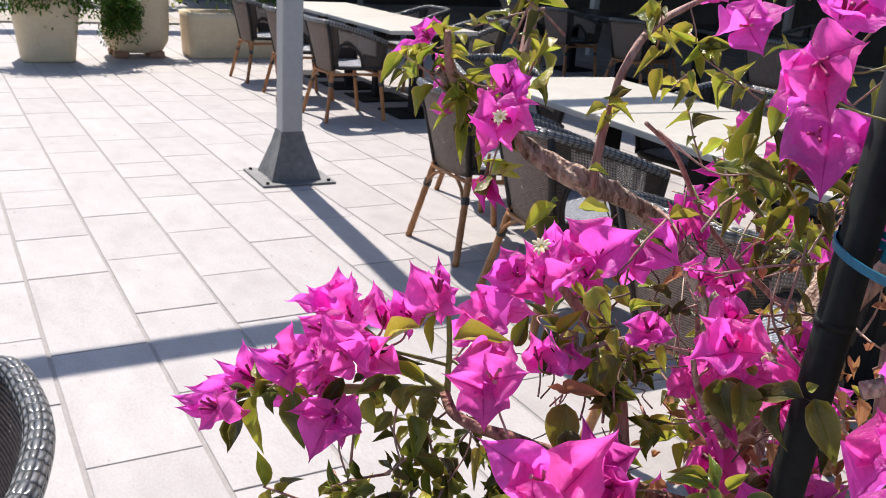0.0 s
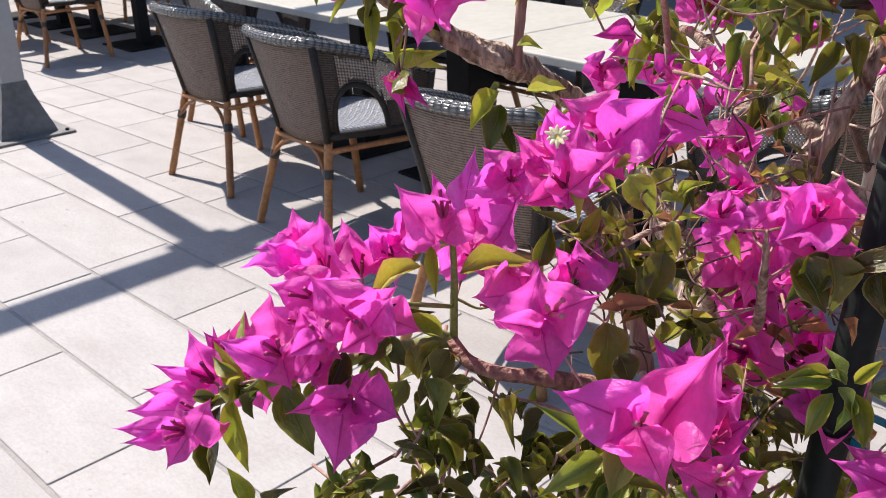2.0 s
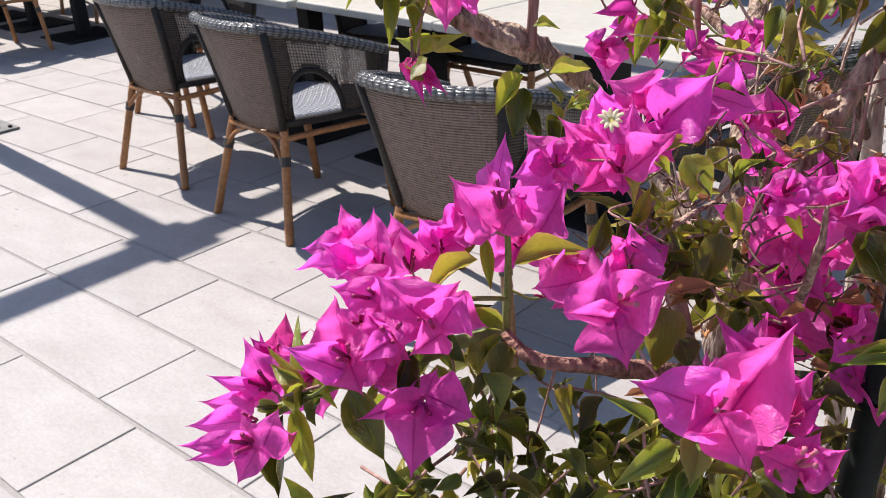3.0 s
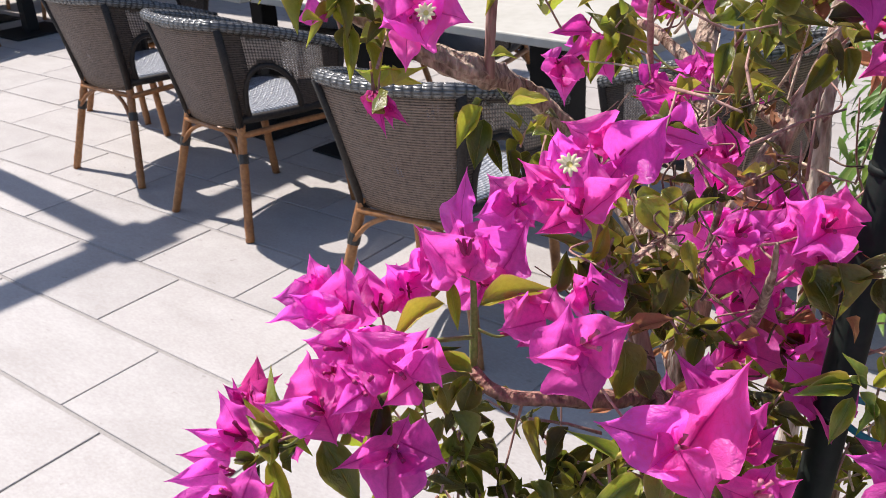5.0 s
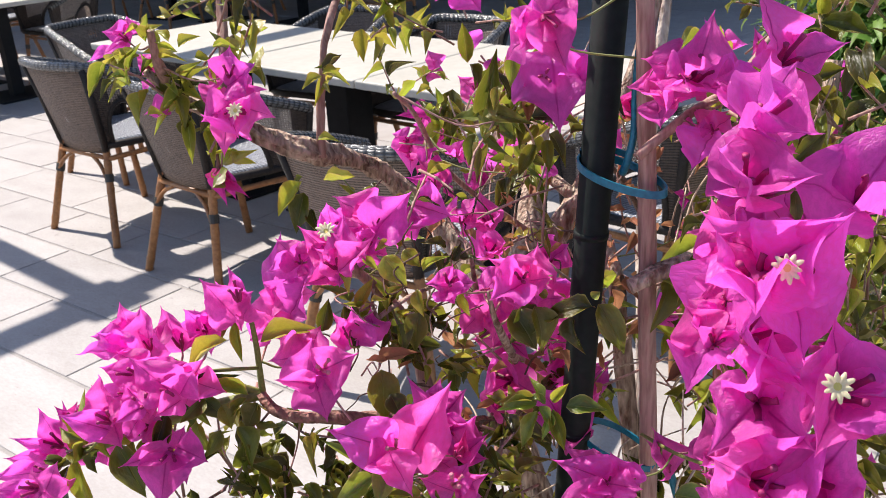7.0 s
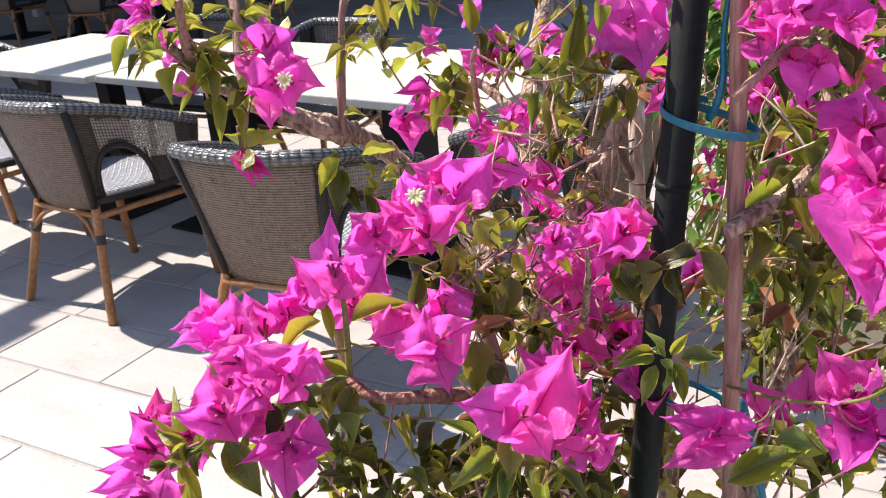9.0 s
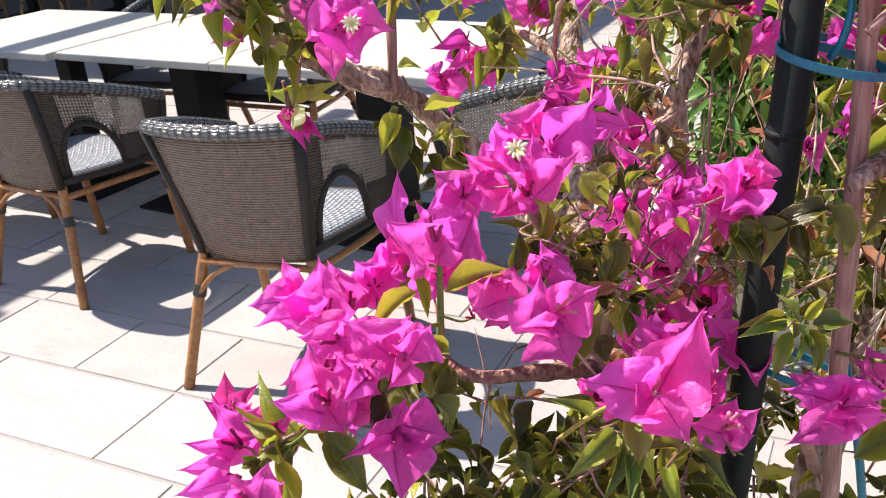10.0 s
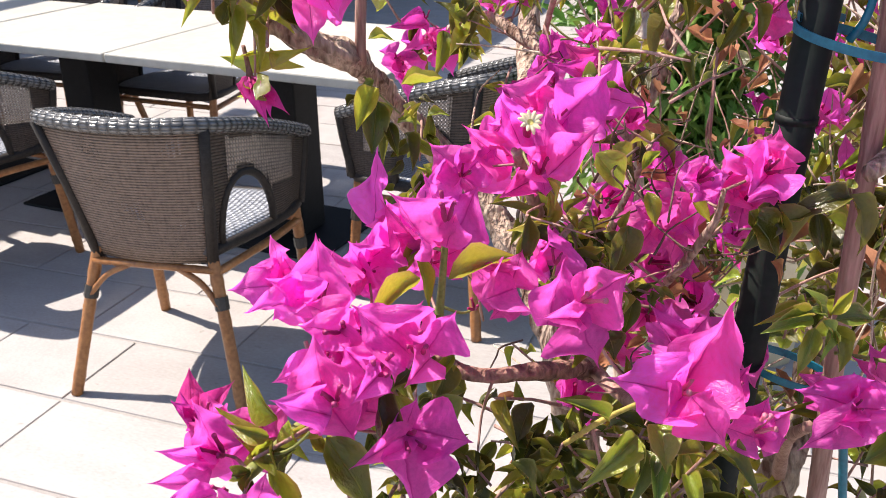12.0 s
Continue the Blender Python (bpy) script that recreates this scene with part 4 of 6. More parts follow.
tube(bm, spline([(0.012, -0.02, 0.0), (0.02, -0.03, -0.05), (0.03, -0.04, -0.13), (0.02, -0.045, -0.22)], 5), [0.0022], 6)
part("loose_end", bm, teal_tie, lower_tie, smooth=True)

bract_meshes = [leaf_mesh("bract", bract_mat, r, b, f, c, seed=i, nu=8, nv=12, wave=0.45, tip=0.6, peak=0.60, crinkle=0.085, sharp=1.05) for i, (r, b, f, c) in enumerate(((0.92, -0.18, 0.42, 0.1), (0.84, 0.12, 0.50, 0.0), (0.98, -0.30, 0.30, 0.2), (0.80, 0.02, 0.62, 0.0), (0.88, 0.20, 0.38, 0.0), (0.94, -0.08, 0.55, 0.1)))]
broad_meshes = [leaf_mesh("bract", bract_mat, 1.0, b, f, c, seed=i + 9, nu=8, nv=12, wave=0.55, tip=0.6, peak=0.62, crinkle=0.10, sharp=1.0) for i, (b, f, c) in enumerate(((-0.16, 0.36, 0.1), (0.14, 0.50, 0.0), (-0.26, 0.26, 0.3), (0.04, 0.64, 0.0), (0.20, 0.34, 0.0), (-0.08, 0.44, 0.1)))]
thin_meshes = [leaf_mesh("bract", bract_mat, r, b, f, 0.0, seed=i, nu=6, nv=11, wave=0.5, peak=0.60, crinkle=0.08, sharp=1.1) for i, (r, b, f) in enumerate(((0.55, -0.15, 0.5), (0.50, 0.15, 0.6), (0.6, -0.3, 0.4)))]
red_meshes = [leaf_mesh("bract", bract_red, r, b, f, 0.0, seed=i, nu=6, nv=11, wave=0.6, peak=0.60, crinkle=0.1, sharp=1.1) for i, (r, b, f) in enumerate(((0.66, 0.1, 0.5), (0.6, -0.2, 0.6)))]


def tubes_mesh(mat, pale):
    bm = bmesh.new()
    for k in range(3):
        a = 2 * math.pi * k / 3 + 0.3
        c, s = math.cos(a), math.sin(a)
        line = spline([(0.03 * c, 0.03 * s, 0.0), (0.08 * c, 0.08 * s, 0.16), (0.12 * c, 0.12 * s, 0.33), (0.17 * c, 0.17 * s, 0.50 - 0.07 * k)], 3)
        tube(bm, line, [0.028, 0.048, 0.036, 0.032, 0.056 if pale else 0.044], 7)
    return mesh_of(bm, "tubes", mat)


tube_dark, tube_light = tubes_mesh(tube_mat, False), tubes_mesh(tube_pale, True)


def star_mesh():
    """The small open flower: a crimped ten-lobed cream disc with a yellow eye."""
    bm = bmesh.new()
    mid = bm.verts.new((0, 0, 0.0))
    n = 60
    inner, middle, outer = [], [], []
    for i in range(n):
        a = 2 * math.pi * i / n
        lobe = abs(math.cos(5 * a)) ** 1.4
        for ring, r, z in ((inner, 0.030, -0.012), (middle, 0.070 + 0.012 * lobe, 0.016 + 0.010 * lobe), (outer, (0.074 + 0.046 * lobe) * (1 + 0.10 * math.sin(3 * a + 1)), 0.006 + 0.014 * math.cos(5 * a))):
            ring.append(bm.verts.new((r * math.cos(a), r * math.sin(a), z)))
    for i in range(n):
        j = (i + 1) % n
        bm.faces.new((mid, inner[i], inner[j])).material_index = 1
        bm.faces.new((inner[i], middle[i], middle[j], inner[j]))
        bm.faces.new((middle[i], outer[i], outer[j], middle[j]))
    return mesh_of(bm, "open_flower", (petal_white, petal_eye))


star = star_mesh()


def flower(x, y, z, r, u, t, size=0.034, wide=50, kind="", spin=None, white=False, pale=False):
    """Three bracts round small tubes. r, u, t: the way that it opens, to the right, up and towards the terrace's south-west."""
    size, wide = size * 0.80, wide * 0.9
    way = RIGHT * r + UP * (u + 0.45) + NEAR * t
    turn = rnd.uniform(0, 6.28) if spin is None else radians(spin)
    f = part("flower", tube_light if pale else tube_dark, None, plant, m=aim((x, y, z), way, turn) @ Matrix.Scale(size, 4))
    pool = {"thin": thin_meshes, "red": red_meshes}.get(kind, bract_meshes)
    for k in range(3):
        a = radians(wide + rnd.uniform(-14, 14))
        m = Matrix.Rotation(2 * math.pi * k / 3 + rnd.uniform(-0.2, 0.2), 4, "Z") @ Matrix.Rotation(math.pi / 2 - a, 4, "X") @ Matrix.Rotation(rnd.uniform(-0.3, 0.3), 4, "Y") @ Matrix.Scale(rnd.uniform(0.88, 1.14), 4)
        part("bract", rnd.choice(pool), None, f, m=m)
    if white:
        part("open_flower", star, None, f, "small cream-white open flower", m=Matrix.Translation((0.0, 0.0, 0.52)) @ Matrix.Rotation(0.2, 4, "X"))
    return f


# the third gap runs sunward, emptied so that light reaches the flowers
GAPS = ((Vector((0.378, 0.497, 1.275)), Vector((0.622, 0.545, 1.202)), 0.015), (Vector((0.350, 0.456, 1.147)), Vector((0.706, 0.418, 0.907)), 0.011), (Vector((0.390, 0.508, 1.262)), Vector((0.398, 0.602, 1.408)), 0.022))
leaf_count, spare = 0, {"old": [], "young": []}


def open_air(p):
    """Bare gaps where few leaves grow: beside the stake, and one cleared for sunlight."""
    for a, b, wide in GAPS:
        f = (Vector(p) - a).dot(b - a) / (b - a).length_squared
        if -0.1 < f < 1.2 and (Vector(p) - a.lerp(b, f)).length < wide * (1 + 0.7 * f):
            return True
    return False


def leaf(at, way, face, size, young=False, dry=False, wide=1.0):
    global leaf_count
    m = frame_of(at, way, face, size) @ Matrix.Diagonal((wide, 1, 1, 1))
    if leaf_count >= 300 and not dry:
        if not open_air(m @ Vector((0, 0.5, 0))):
            spare["young" if young else "old"].append(m)
        return
    leaf_count += not dry
    mesh = rnd.choice(dry_meshes if dry else fresh_meshes if young == "fresh" else young_meshes if young else leaf_meshes)
    if not open_air(m @ Vector((0, 0.5, 0))):
        part("dry_leaf" if dry else "leaf", mesh, None, plant, m=m)


def sprig(x, y, z, r, u, t, n=6, size=0.028, young=0.4, spread=0.012):
    """A tuft of leaves round a shoot's end."""
    size *= 0.66
    sites.append(Vector((x, y, z)))
    axis = (RIGHT * r + UP * u + NEAR * t).normalized()
    spread *= 0.65
    shoots.append((Vector((x, y, z)) - axis * (spread + 0.012), Vector((x, y, z)) + axis * spread))
    side = axis.orthogonal().normalized()
    for k in range(n):
        a = 2.4 * k + rnd.uniform(-0.4, 0.4)
        out = Matrix.Rotation(a, 3, axis) @ side
        f = k / max(1, n - 1)
        way = out + axis * (0.2 + 0.9 * f) + UP * rnd.uniform(-0.5, 0.15)
        at = Vector((x, y, z)) + axis * (f - 0.5) * spread * 2.2 + Vector((rnd.gauss(0, 1), rnd.gauss(0, 1), rnd.gauss(0, 1))) * spread * 0.35
        leaf(at, way, axis + UP * 0.6 + Vector((rnd.gauss(0, 0.3), rnd.gauss(0, 0.3), 0)), size * rnd.uniform(0.65, 1.2) * (1.1 - 0.45 * f), rnd.random() < young)



sites, shoots = [], []


def petals(centre, *tips, kind="", again=True):
    """A flower given by its heart and the tips of its bracts."""
    c = Vector(centre)
    ways = [Vector(q) - c for q in tips]
    axis = NEAR.copy()
    for w in ways:
        axis += w.normalized() * 0.45
    axis.normalize()
    mean = sum(w.length for w in ways) / len(ways)
    f = part("flower", tube_light if kind == "pale" else tube_dark, None, plant, m=aim(c, axis, rnd.uniform(0, 6.28)) @ Matrix.Scale(min(0.030, mean * 0.95), 4))
    back = f.matrix_basis.inverted()
    pool = {"thin": thin_meshes, "red": red_meshes}.get(kind, bract_meshes)
    for w in ways:
        face = axis * 0.8 + Vector((rnd.gauss(0, 0.25), rnd.gauss(0.45, 0.25), rnd.gauss(0.8, 0.3)))
        m = frame_of(c, w, face, w.length)
        wide = (1.0 if kind in ("thin", "red") else max(0.9, min(1.45, 0.027 / w.length)))
        part("bract", rnd.choice(pool), None, f, m=back @ m @ Matrix.Diagonal((wide, 1, wide, 1)))
    if kind == "white":
        part("open_flower", star, None, f, "small cream-white open flower", m=Matrix.Translation((0.0, 0.0, 0.5)) @ Matrix.Rotation(0.2, 4, "X"))
    sites.append(c)
    # the flower next to it on the same shoot, half hidden behind
    if again and kind != "red" and len(tips) < 4:
        c2 = c + RIGHT * rnd.uniform(-0.010, 0.010) + UP * rnd.uniform(-0.009, 0.009) - NEAR * rnd.uniform(0.006, 0.014)
        turn = rnd.uniform(0, 6.28)
        more = []
        for k in range(3):
            a = turn + 2.094 * k + rnd.uniform(-0.3, 0.3)
            more.append(c2 + (RIGHT * math.cos(a) + UP * math.sin(a)).normalized() * mean * rnd.uniform(0.7, 0.95) + NEAR * rnd.uniform(-0.004, 0.010))
        petals(c2, *more, kind="thin" if kind == "thin" else "", again=False)
    return f


def leaf_to(base, tip, young=False, dry=False):
    b = Vector(base)
    w = Vector(tip) - b
    leaf(b, w, NEAR * 0.8 + UP * 0.9 + Vector((rnd.gauss(0, 0.35), rnd.gauss(0, 0.35), rnd.gauss(0, 0.2))), w.length, young, dry)


def bloom(heart, tubes, *bracts):
    """A flower given by its heart and its bracts: base, tip, width over length, and the kind."""
    c = Vector(heart)
    ways = [Vector(b[1]) - Vector(b[0]) for b in bracts]
    axis = NEAR.normalized() * 0.8 + UP * 0.4 + sum((w.normalized() for w in ways), Vector()) * 0.3
    mesh, size = {"pale": (tube_light, 0.019), "dark": (tube_dark, 0.0185)}.get(tubes, (tube_dark, 0.013))
    f = part("flower", mesh, None, plant, m=aim(c, axis, rnd.uniform(0, 6.28)) @ Matrix.Scale(size, 4))
    back = f.matrix_basis.inverted()
    for b, w in zip(bracts, ways):
        pool = red_meshes if len(b) > 3 else broad_meshes
        face = NEAR.normalized() + UP * rnd.uniform(0.0, 0.45) + RIGHT * rnd.gauss(0, 0.3)
        wide = b[2] * (1.8 if len(b) > 3 else 1.28)
        m = frame_of(b[0], w, face, w.length) @ Matrix.Diagonal((wide, 1, 0.5 + 0.5 * wide, 1))
        part("bract", rnd.choice(pool), None, f, m=back @ m)
    sites.append(c)
    return f


def spray_filler(at):
    """A flower half hidden behind those in front of it."""
    c = Vector(at)
    turn = rnd.uniform(0, 6.28)
    made = []
    for k in range(4):
        a = turn + 1.57 * k + rnd.uniform(-0.4, 0.4)
        tip = c + (RIGHT.normalized() * math.cos(a) + UP * math.sin(a)) * rnd.uniform(0.012, 0.018) + NEAR * rnd.uniform(-0.003, 0.006)
        made.append((c, tip, rnd.uniform(0.6, 0.8)))
    bloom(at, "none", *made)


def blade(base, tip, wide, kind):
    """A leaf from its base to its tip; wide: its width over its length."""
    b = Vector(base)
    w = Vector(tip) - b
    face = NEAR.normalized() * 0.9 + UP * 0.7 + RIGHT * rnd.gauss(0, 0.35)
    leaf(b, w, face, w.length, kind if kind in ("young", "fresh") else False, kind == "dry", wide / 0.50)


# flowers and leaves on the shoots in front
bloom((0.2040, 0.6034, 1.1951), "dark", ((0.2052, 0.6048, 1.1942), (0.1866, 0.6161, 1.1985), 0.33), ((0.2045, 0.6093, 1.1899), (0.1890, 0.6174, 1.1917), 0.28), ((0.2055, 0.6017, 1.1943), (0.1945, 0.6006, 1.1870), 0.69), ((0.2044, 0.6005, 1.1926), (0.2093, 0.5961, 1.2053), 0.99))
bloom((0.2132, 0.6128, 1.1940), "none", ((0.2140, 0.6163, 1.1920), (0.1960, 0.6267, 1.1952), 0.39), ((0.2194, 0.6227, 1.1896), (0.2058, 0.6324, 1.1972), 0.43))
bloom((0.2263, 0.6219, 1.1951), "dark", ((0.2257, 0.6228, 1.1929), (0.2111, 0.6346, 1.2038), 0.27), ((0.2265, 0.6233, 1.1953), (0.2236, 0.6290, 1.2144), 0.50), ((0.2296, 0.6268, 1.1905), (0.2269, 0.6315, 1.2067), 0.47), ((0.2298, 0.6238, 1.1943), (0.2169, 0.6266, 1.1901), 0.75))
bloom((0.2425, 0.6388, 1.1931), "none", ((0.2450, 0.6434, 1.1878), (0.2397, 0.6489, 1.1996), 0.51, "red"), ((0.2469, 0.6443, 1.1872), (0.2488, 0.6434, 1.1998), 0.61, "red"), ((0.2451, 0.6441, 1.1881), (0.2432, 0.6473, 1.2018), 0.24, "red"), ((0.2637, 0.6599, 1.1774), (0.2659, 0.6600, 1.1946), 0.60, "red"), ((0.2507, 0.6441, 1.1884), (0.2564, 0.6372, 1.1986), 0.58, "red"))
bloom((0.2317, 0.5877, 1.2164), "dark", ((0.2311, 0.5889, 1.2122), (0.2166, 0.6008, 1.2233), 0.48), ((0.2351, 0.5931, 1.2130), (0.2365, 0.5954, 1.2349), 0.63), ((0.2342, 0.5913, 1.2137), (0.2309, 0.5822, 1.2059), 1.11), ((0.2389, 0.5939, 1.2105), (0.2302, 0.6019, 1.2220), 0.44))
bloom((0.2425, 0.5808, 1.2206), "dark", ((0.2417, 0.5783, 1.2219), (0.2287, 0.5820, 1.2185), 0.55), ((0.2440, 0.5829, 1.2187), (0.2467, 0.5767, 1.2218), 1.10), ((0.2449, 0.5845, 1.2185), (0.2403, 0.5890, 1.2288), 0.91), ((0.2453, 0.5861, 1.2153), (0.2463, 0.5772, 1.2127), 0.82), ((0.2403, 0.5925, 1.2028), (0.2459, 0.5867, 1.2148), 0.55))
bloom((0.2517, 0.5711, 1.2235), "dark", ((0.2528, 0.5698, 1.2235), (0.2586, 0.5637, 1.2361), 0.90), ((0.2528, 0.5684, 1.2221), (0.2407, 0.5716, 1.2188), 0.79), ((0.2545, 0.5751, 1.2208), (0.2442, 0.5870, 1.2398), 0.69), ((0.2551, 0.5765, 1.2224), (0.2515, 0.5806, 1.2342), 0.86))
bloom((0.2510, 0.5937, 1.2269), "dark", ((0.2503, 0.5924, 1.2265), (0.2389, 0.6009, 1.2341), 0.62), ((0.2586, 0.6100, 1.2313), (0.2398, 0.6201, 1.2326), 0.41), ((0.2611, 0.6088, 1.2286), (0.2499, 0.6187, 1.2405), 0.53), ((0.2566, 0.5974, 1.2256), (0.2492, 0.6039, 1.2356), 0.80))
bloom((0.2689, 0.6100, 1.2250), "none", ((0.2691, 0.6108, 1.2198), (0.2730, 0.6120, 1.2473), 0.66), ((0.2729, 0.6172, 1.2213), (0.2698, 0.6231, 1.2414), 0.55), ((0.2752, 0.6152, 1.2199), (0.2807, 0.6113, 1.2372), 0.56))
bloom((0.2861, 0.6121, 1.2177), "dark", ((0.2872, 0.6134, 1.2146), (0.2853, 0.6197, 1.2394), 0.57), ((0.2941, 0.6129, 1.2143), (0.2984, 0.6112, 1.2340), 0.68), ((0.3005, 0.6109, 1.2186), (0.3046, 0.6082, 1.2347), 0.72), ((0.2942, 0.6173, 1.2129), (0.2917, 0.6211, 1.2275), 0.71))
bloom((0.2476, 0.5744, 1.1980), "dark", ((0.2471, 0.5733, 1.1996), (0.2275, 0.5828, 1.1987), 0.38), ((0.2453, 0.5745, 1.1992), (0.2319, 0.5659, 1.1821), 0.72), ((0.2489, 0.5731, 1.2000), (0.2532, 0.5563, 1.1956), 0.87), ((0.2512, 0.5769, 1.1958), (0.2547, 0.5734, 1.2068), 0.68), ((0.2521, 0.5747, 1.1959), (0.2453, 0.5671, 1.1858), 0.63))
bloom((0.2964, 0.5792, 1.2451), "dark", ((0.3652, 0.6365, 1.2080), (0.3733, 0.6341, 1.2401), 0.38), ((0.3006, 0.5820, 1.2430), (0.2986, 0.5859, 1.2595), 0.34), ((0.2986, 0.5846, 1.2339), (0.2898, 0.5960, 1.2551), 0.67), ((0.3023, 0.5915, 1.2336), (0.2938, 0.6007, 1.2487), 0.45, "red"), ((0.3354, 0.5915, 1.2189), (0.3445, 0.5839, 1.2397), 0.90), ((0.3496, 0.6080, 1.2200), (0.3520, 0.6081, 1.2393), 0.85), ((0.2977, 0.5797, 1.2351), (0.3001, 0.5775, 1.2463), 0.89), ((0.3292, 0.5963, 1.2197), (0.3326, 0.5951, 1.2380), 0.75), ((0.2990, 0.5945, 1.2291), (0.2955, 0.5981, 1.2399), 0.87))
bloom((0.3172, 0.5766, 1.2041), "none", ((0.3198, 0.5624, 1.2134), (0.3011, 0.5726, 1.2140), 0.80), ((0.3225, 0.5680, 1.2093), (0.3136, 0.5774, 1.2236), 0.78), ((0.3219, 0.5651, 1.2127), (0.3254, 0.5619, 1.2251), 1.04), ((0.3217, 0.5662, 1.2057), (0.3103, 0.5699, 1.2037), 0.72))
bloom((0.3393, 0.5603, 1.2484), "dark", ((0.3579, 0.5757, 1.2415), (0.3453, 0.5898, 1.2617), 0.52), ((0.3650, 0.5778, 1.2362), (0.3433, 0.5950, 1.2469), 0.44), ((0.3492, 0.5685, 1.2513), (0.3449, 0.5758, 1.2717), 0.43), ((0.3435, 0.5644, 1.2441), (0.3266, 0.5720, 1.2420), 0.56, "red"), ((0.3417, 0.5596, 1.2487), (0.3456, 0.5595, 1.2731), 0.57), ((0.3359, 0.5566, 1.2490), (0.3480, 0.5413, 1.2641), 0.45), ((0.3405, 0.5601, 1.2474), (0.3354, 0.5565, 1.2422), 1.19), ((0.3393, 0.5603, 1.2484), (0.3325, 0.5671, 1.2599), 0.78), ((0.3474, 0.5601, 1.2485), (0.3514, 0.5565, 1.2626), 0.66))
bloom((0.3688, 0.5626, 1.2591), "none", ((0.3666, 0.5611, 1.2574), (0.3798, 0.5460, 1.2764), 0.73), ((0.3889, 0.5547, 1.2651), (0.3944, 0.5351, 1.2607), 0.90), ((0.3756, 0.5682, 1.2585), (0.3623, 0.5812, 1.2736), 0.70), ((0.3763, 0.5707, 1.2597), (0.3772, 0.5705, 1.2728), 1.35), ((0.3831, 0.5543, 1.2544), (0.3851, 0.5527, 1.2675), 1.09))
bloom((0.4089, 0.5561, 1.2693), "none", ((0.4196, 0.5597, 1.2649), (0.4118, 0.5682, 1.2796), 0.78, "red"), ((0.4175, 0.5588, 1.2648), (0.4030, 0.5700, 1.2727), 0.57, "red"))
bloom((0.2999, 0.5359, 1.2227), "pale", ((0.2987, 0.5462, 1.2127), (0.3046, 0.5435, 1.2350), 0.68), ((0.2981, 0.5372, 1.2215), (0.3079, 0.5221, 1.2303), 0.86), ((0.2963, 0.5376, 1.2201), (0.2905, 0.5252, 1.2070), 0.96), ((0.2952, 0.5355, 1.2185), (0.2808, 0.5455, 1.2241), 0.45), ((0.3019, 0.5416, 1.2223), (0.3032, 0.5296, 1.2179), 0.83))
bloom((0.3338, 0.5521, 1.2177), "none", ((0.3441, 0.5561, 1.2079), (0.3447, 0.5589, 1.2286), 0.74), ((0.3390, 0.5589, 1.2101), (0.3359, 0.5643, 1.2272), 0.65), ((0.3534, 0.5547, 1.2058), (0.3536, 0.5570, 1.2234), 0.62))
bloom((0.3058, 0.5035, 1.1919), "pale", ((0.3058, 0.5031, 1.1913), (0.2853, 0.5217, 1.2061), 0.59), ((0.3166, 0.5057, 1.1806), (0.3339, 0.4923, 1.2149), 0.55), ((0.2980, 0.5002, 1.1961), (0.2932, 0.4858, 1.1827), 0.71), ((0.3025, 0.5029, 1.1928), (0.2899, 0.5072, 1.1903), 0.91), ((0.3217, 0.5051, 1.1884), (0.3293, 0.4916, 1.1945), 0.95))
bloom((0.3350, 0.5050, 1.1913), "none", ((0.3423, 0.5083, 1.1862), (0.3344, 0.5197, 1.2080), 0.36), ((0.3442, 0.5085, 1.1847), (0.3520, 0.4995, 1.1984), 0.98), ((0.3448, 0.5120, 1.1857), (0.3467, 0.5120, 1.2016), 0.79))
bloom((0.3275, 0.4892, 1.1805), "none", ((0.3334, 0.4925, 1.1741), (0.3417, 0.4821, 1.1863), 0.57, "red"), ((0.3322, 0.4922, 1.1759), (0.3363, 0.4891, 1.1904), 0.33, "red"), ((0.3373, 0.4918, 1.1736), (0.3405, 0.4817, 1.1743), 0.72, "red"))
bloom((0.3134, 0.4800, 1.1779), "pale", ((0.3148, 0.4812, 1.1746), (0.3196, 0.4764, 1.1873), 0.72), ((0.3162, 0.4817, 1.1724), (0.3247, 0.4689, 1.1817), 0.61), ((0.3136, 0.4798, 1.1750), (0.3029, 0.4891, 1.1842), 0.63), ((0.3147, 0.4784, 1.1740), (0.3172, 0.4689, 1.1743), 0.97))
bloom((0.3552, 0.5088, 1.2465), "dark", ((0.3549, 0.5081, 1.2452), (0.3446, 0.5146, 1.2489), 0.92), ((0.3588, 0.5093, 1.2428), (0.3593, 0.5094, 1.2548), 0.77), ((0.3566, 0.5079, 1.2455), (0.3604, 0.4982, 1.2478), 0.90), ((0.3524, 0.5081, 1.2448), (0.3495, 0.5020, 1.2400), 1.41))
bloom((0.3831, 0.5102, 1.2324), "none", ((0.4194, 0.5247, 1.2188), (0.3984, 0.5144, 1.1920), 0.73), ((0.4228, 0.5240, 1.2118), (0.4173, 0.5116, 1.1989), 0.79), ((0.3903, 0.5142, 1.2285), (0.3976, 0.5053, 1.2414), 0.74), ((0.4157, 0.5296, 1.2115), (0.3991, 0.5303, 1.2002), 0.86))
bloom((0.3805, 0.4873, 1.2433), "dark", ((0.3857, 0.4887, 1.2416), (0.3725, 0.5012, 1.2543), 0.64), ((0.3861, 0.4856, 1.2423), (0.3891, 0.4839, 1.2587), 0.75), ((0.3824, 0.4850, 1.2428), (0.3861, 0.4753, 1.2452), 1.09), ((0.3806, 0.4855, 1.2429), (0.3614, 0.4933, 1.2382), 0.81), ((0.3846, 0.4861, 1.2406), (0.3804, 0.4789, 1.2335), 1.21))
blade((0.2928, 0.5869, 1.2257), (0.2740, 0.5989, 1.2190), 0.38, "young")
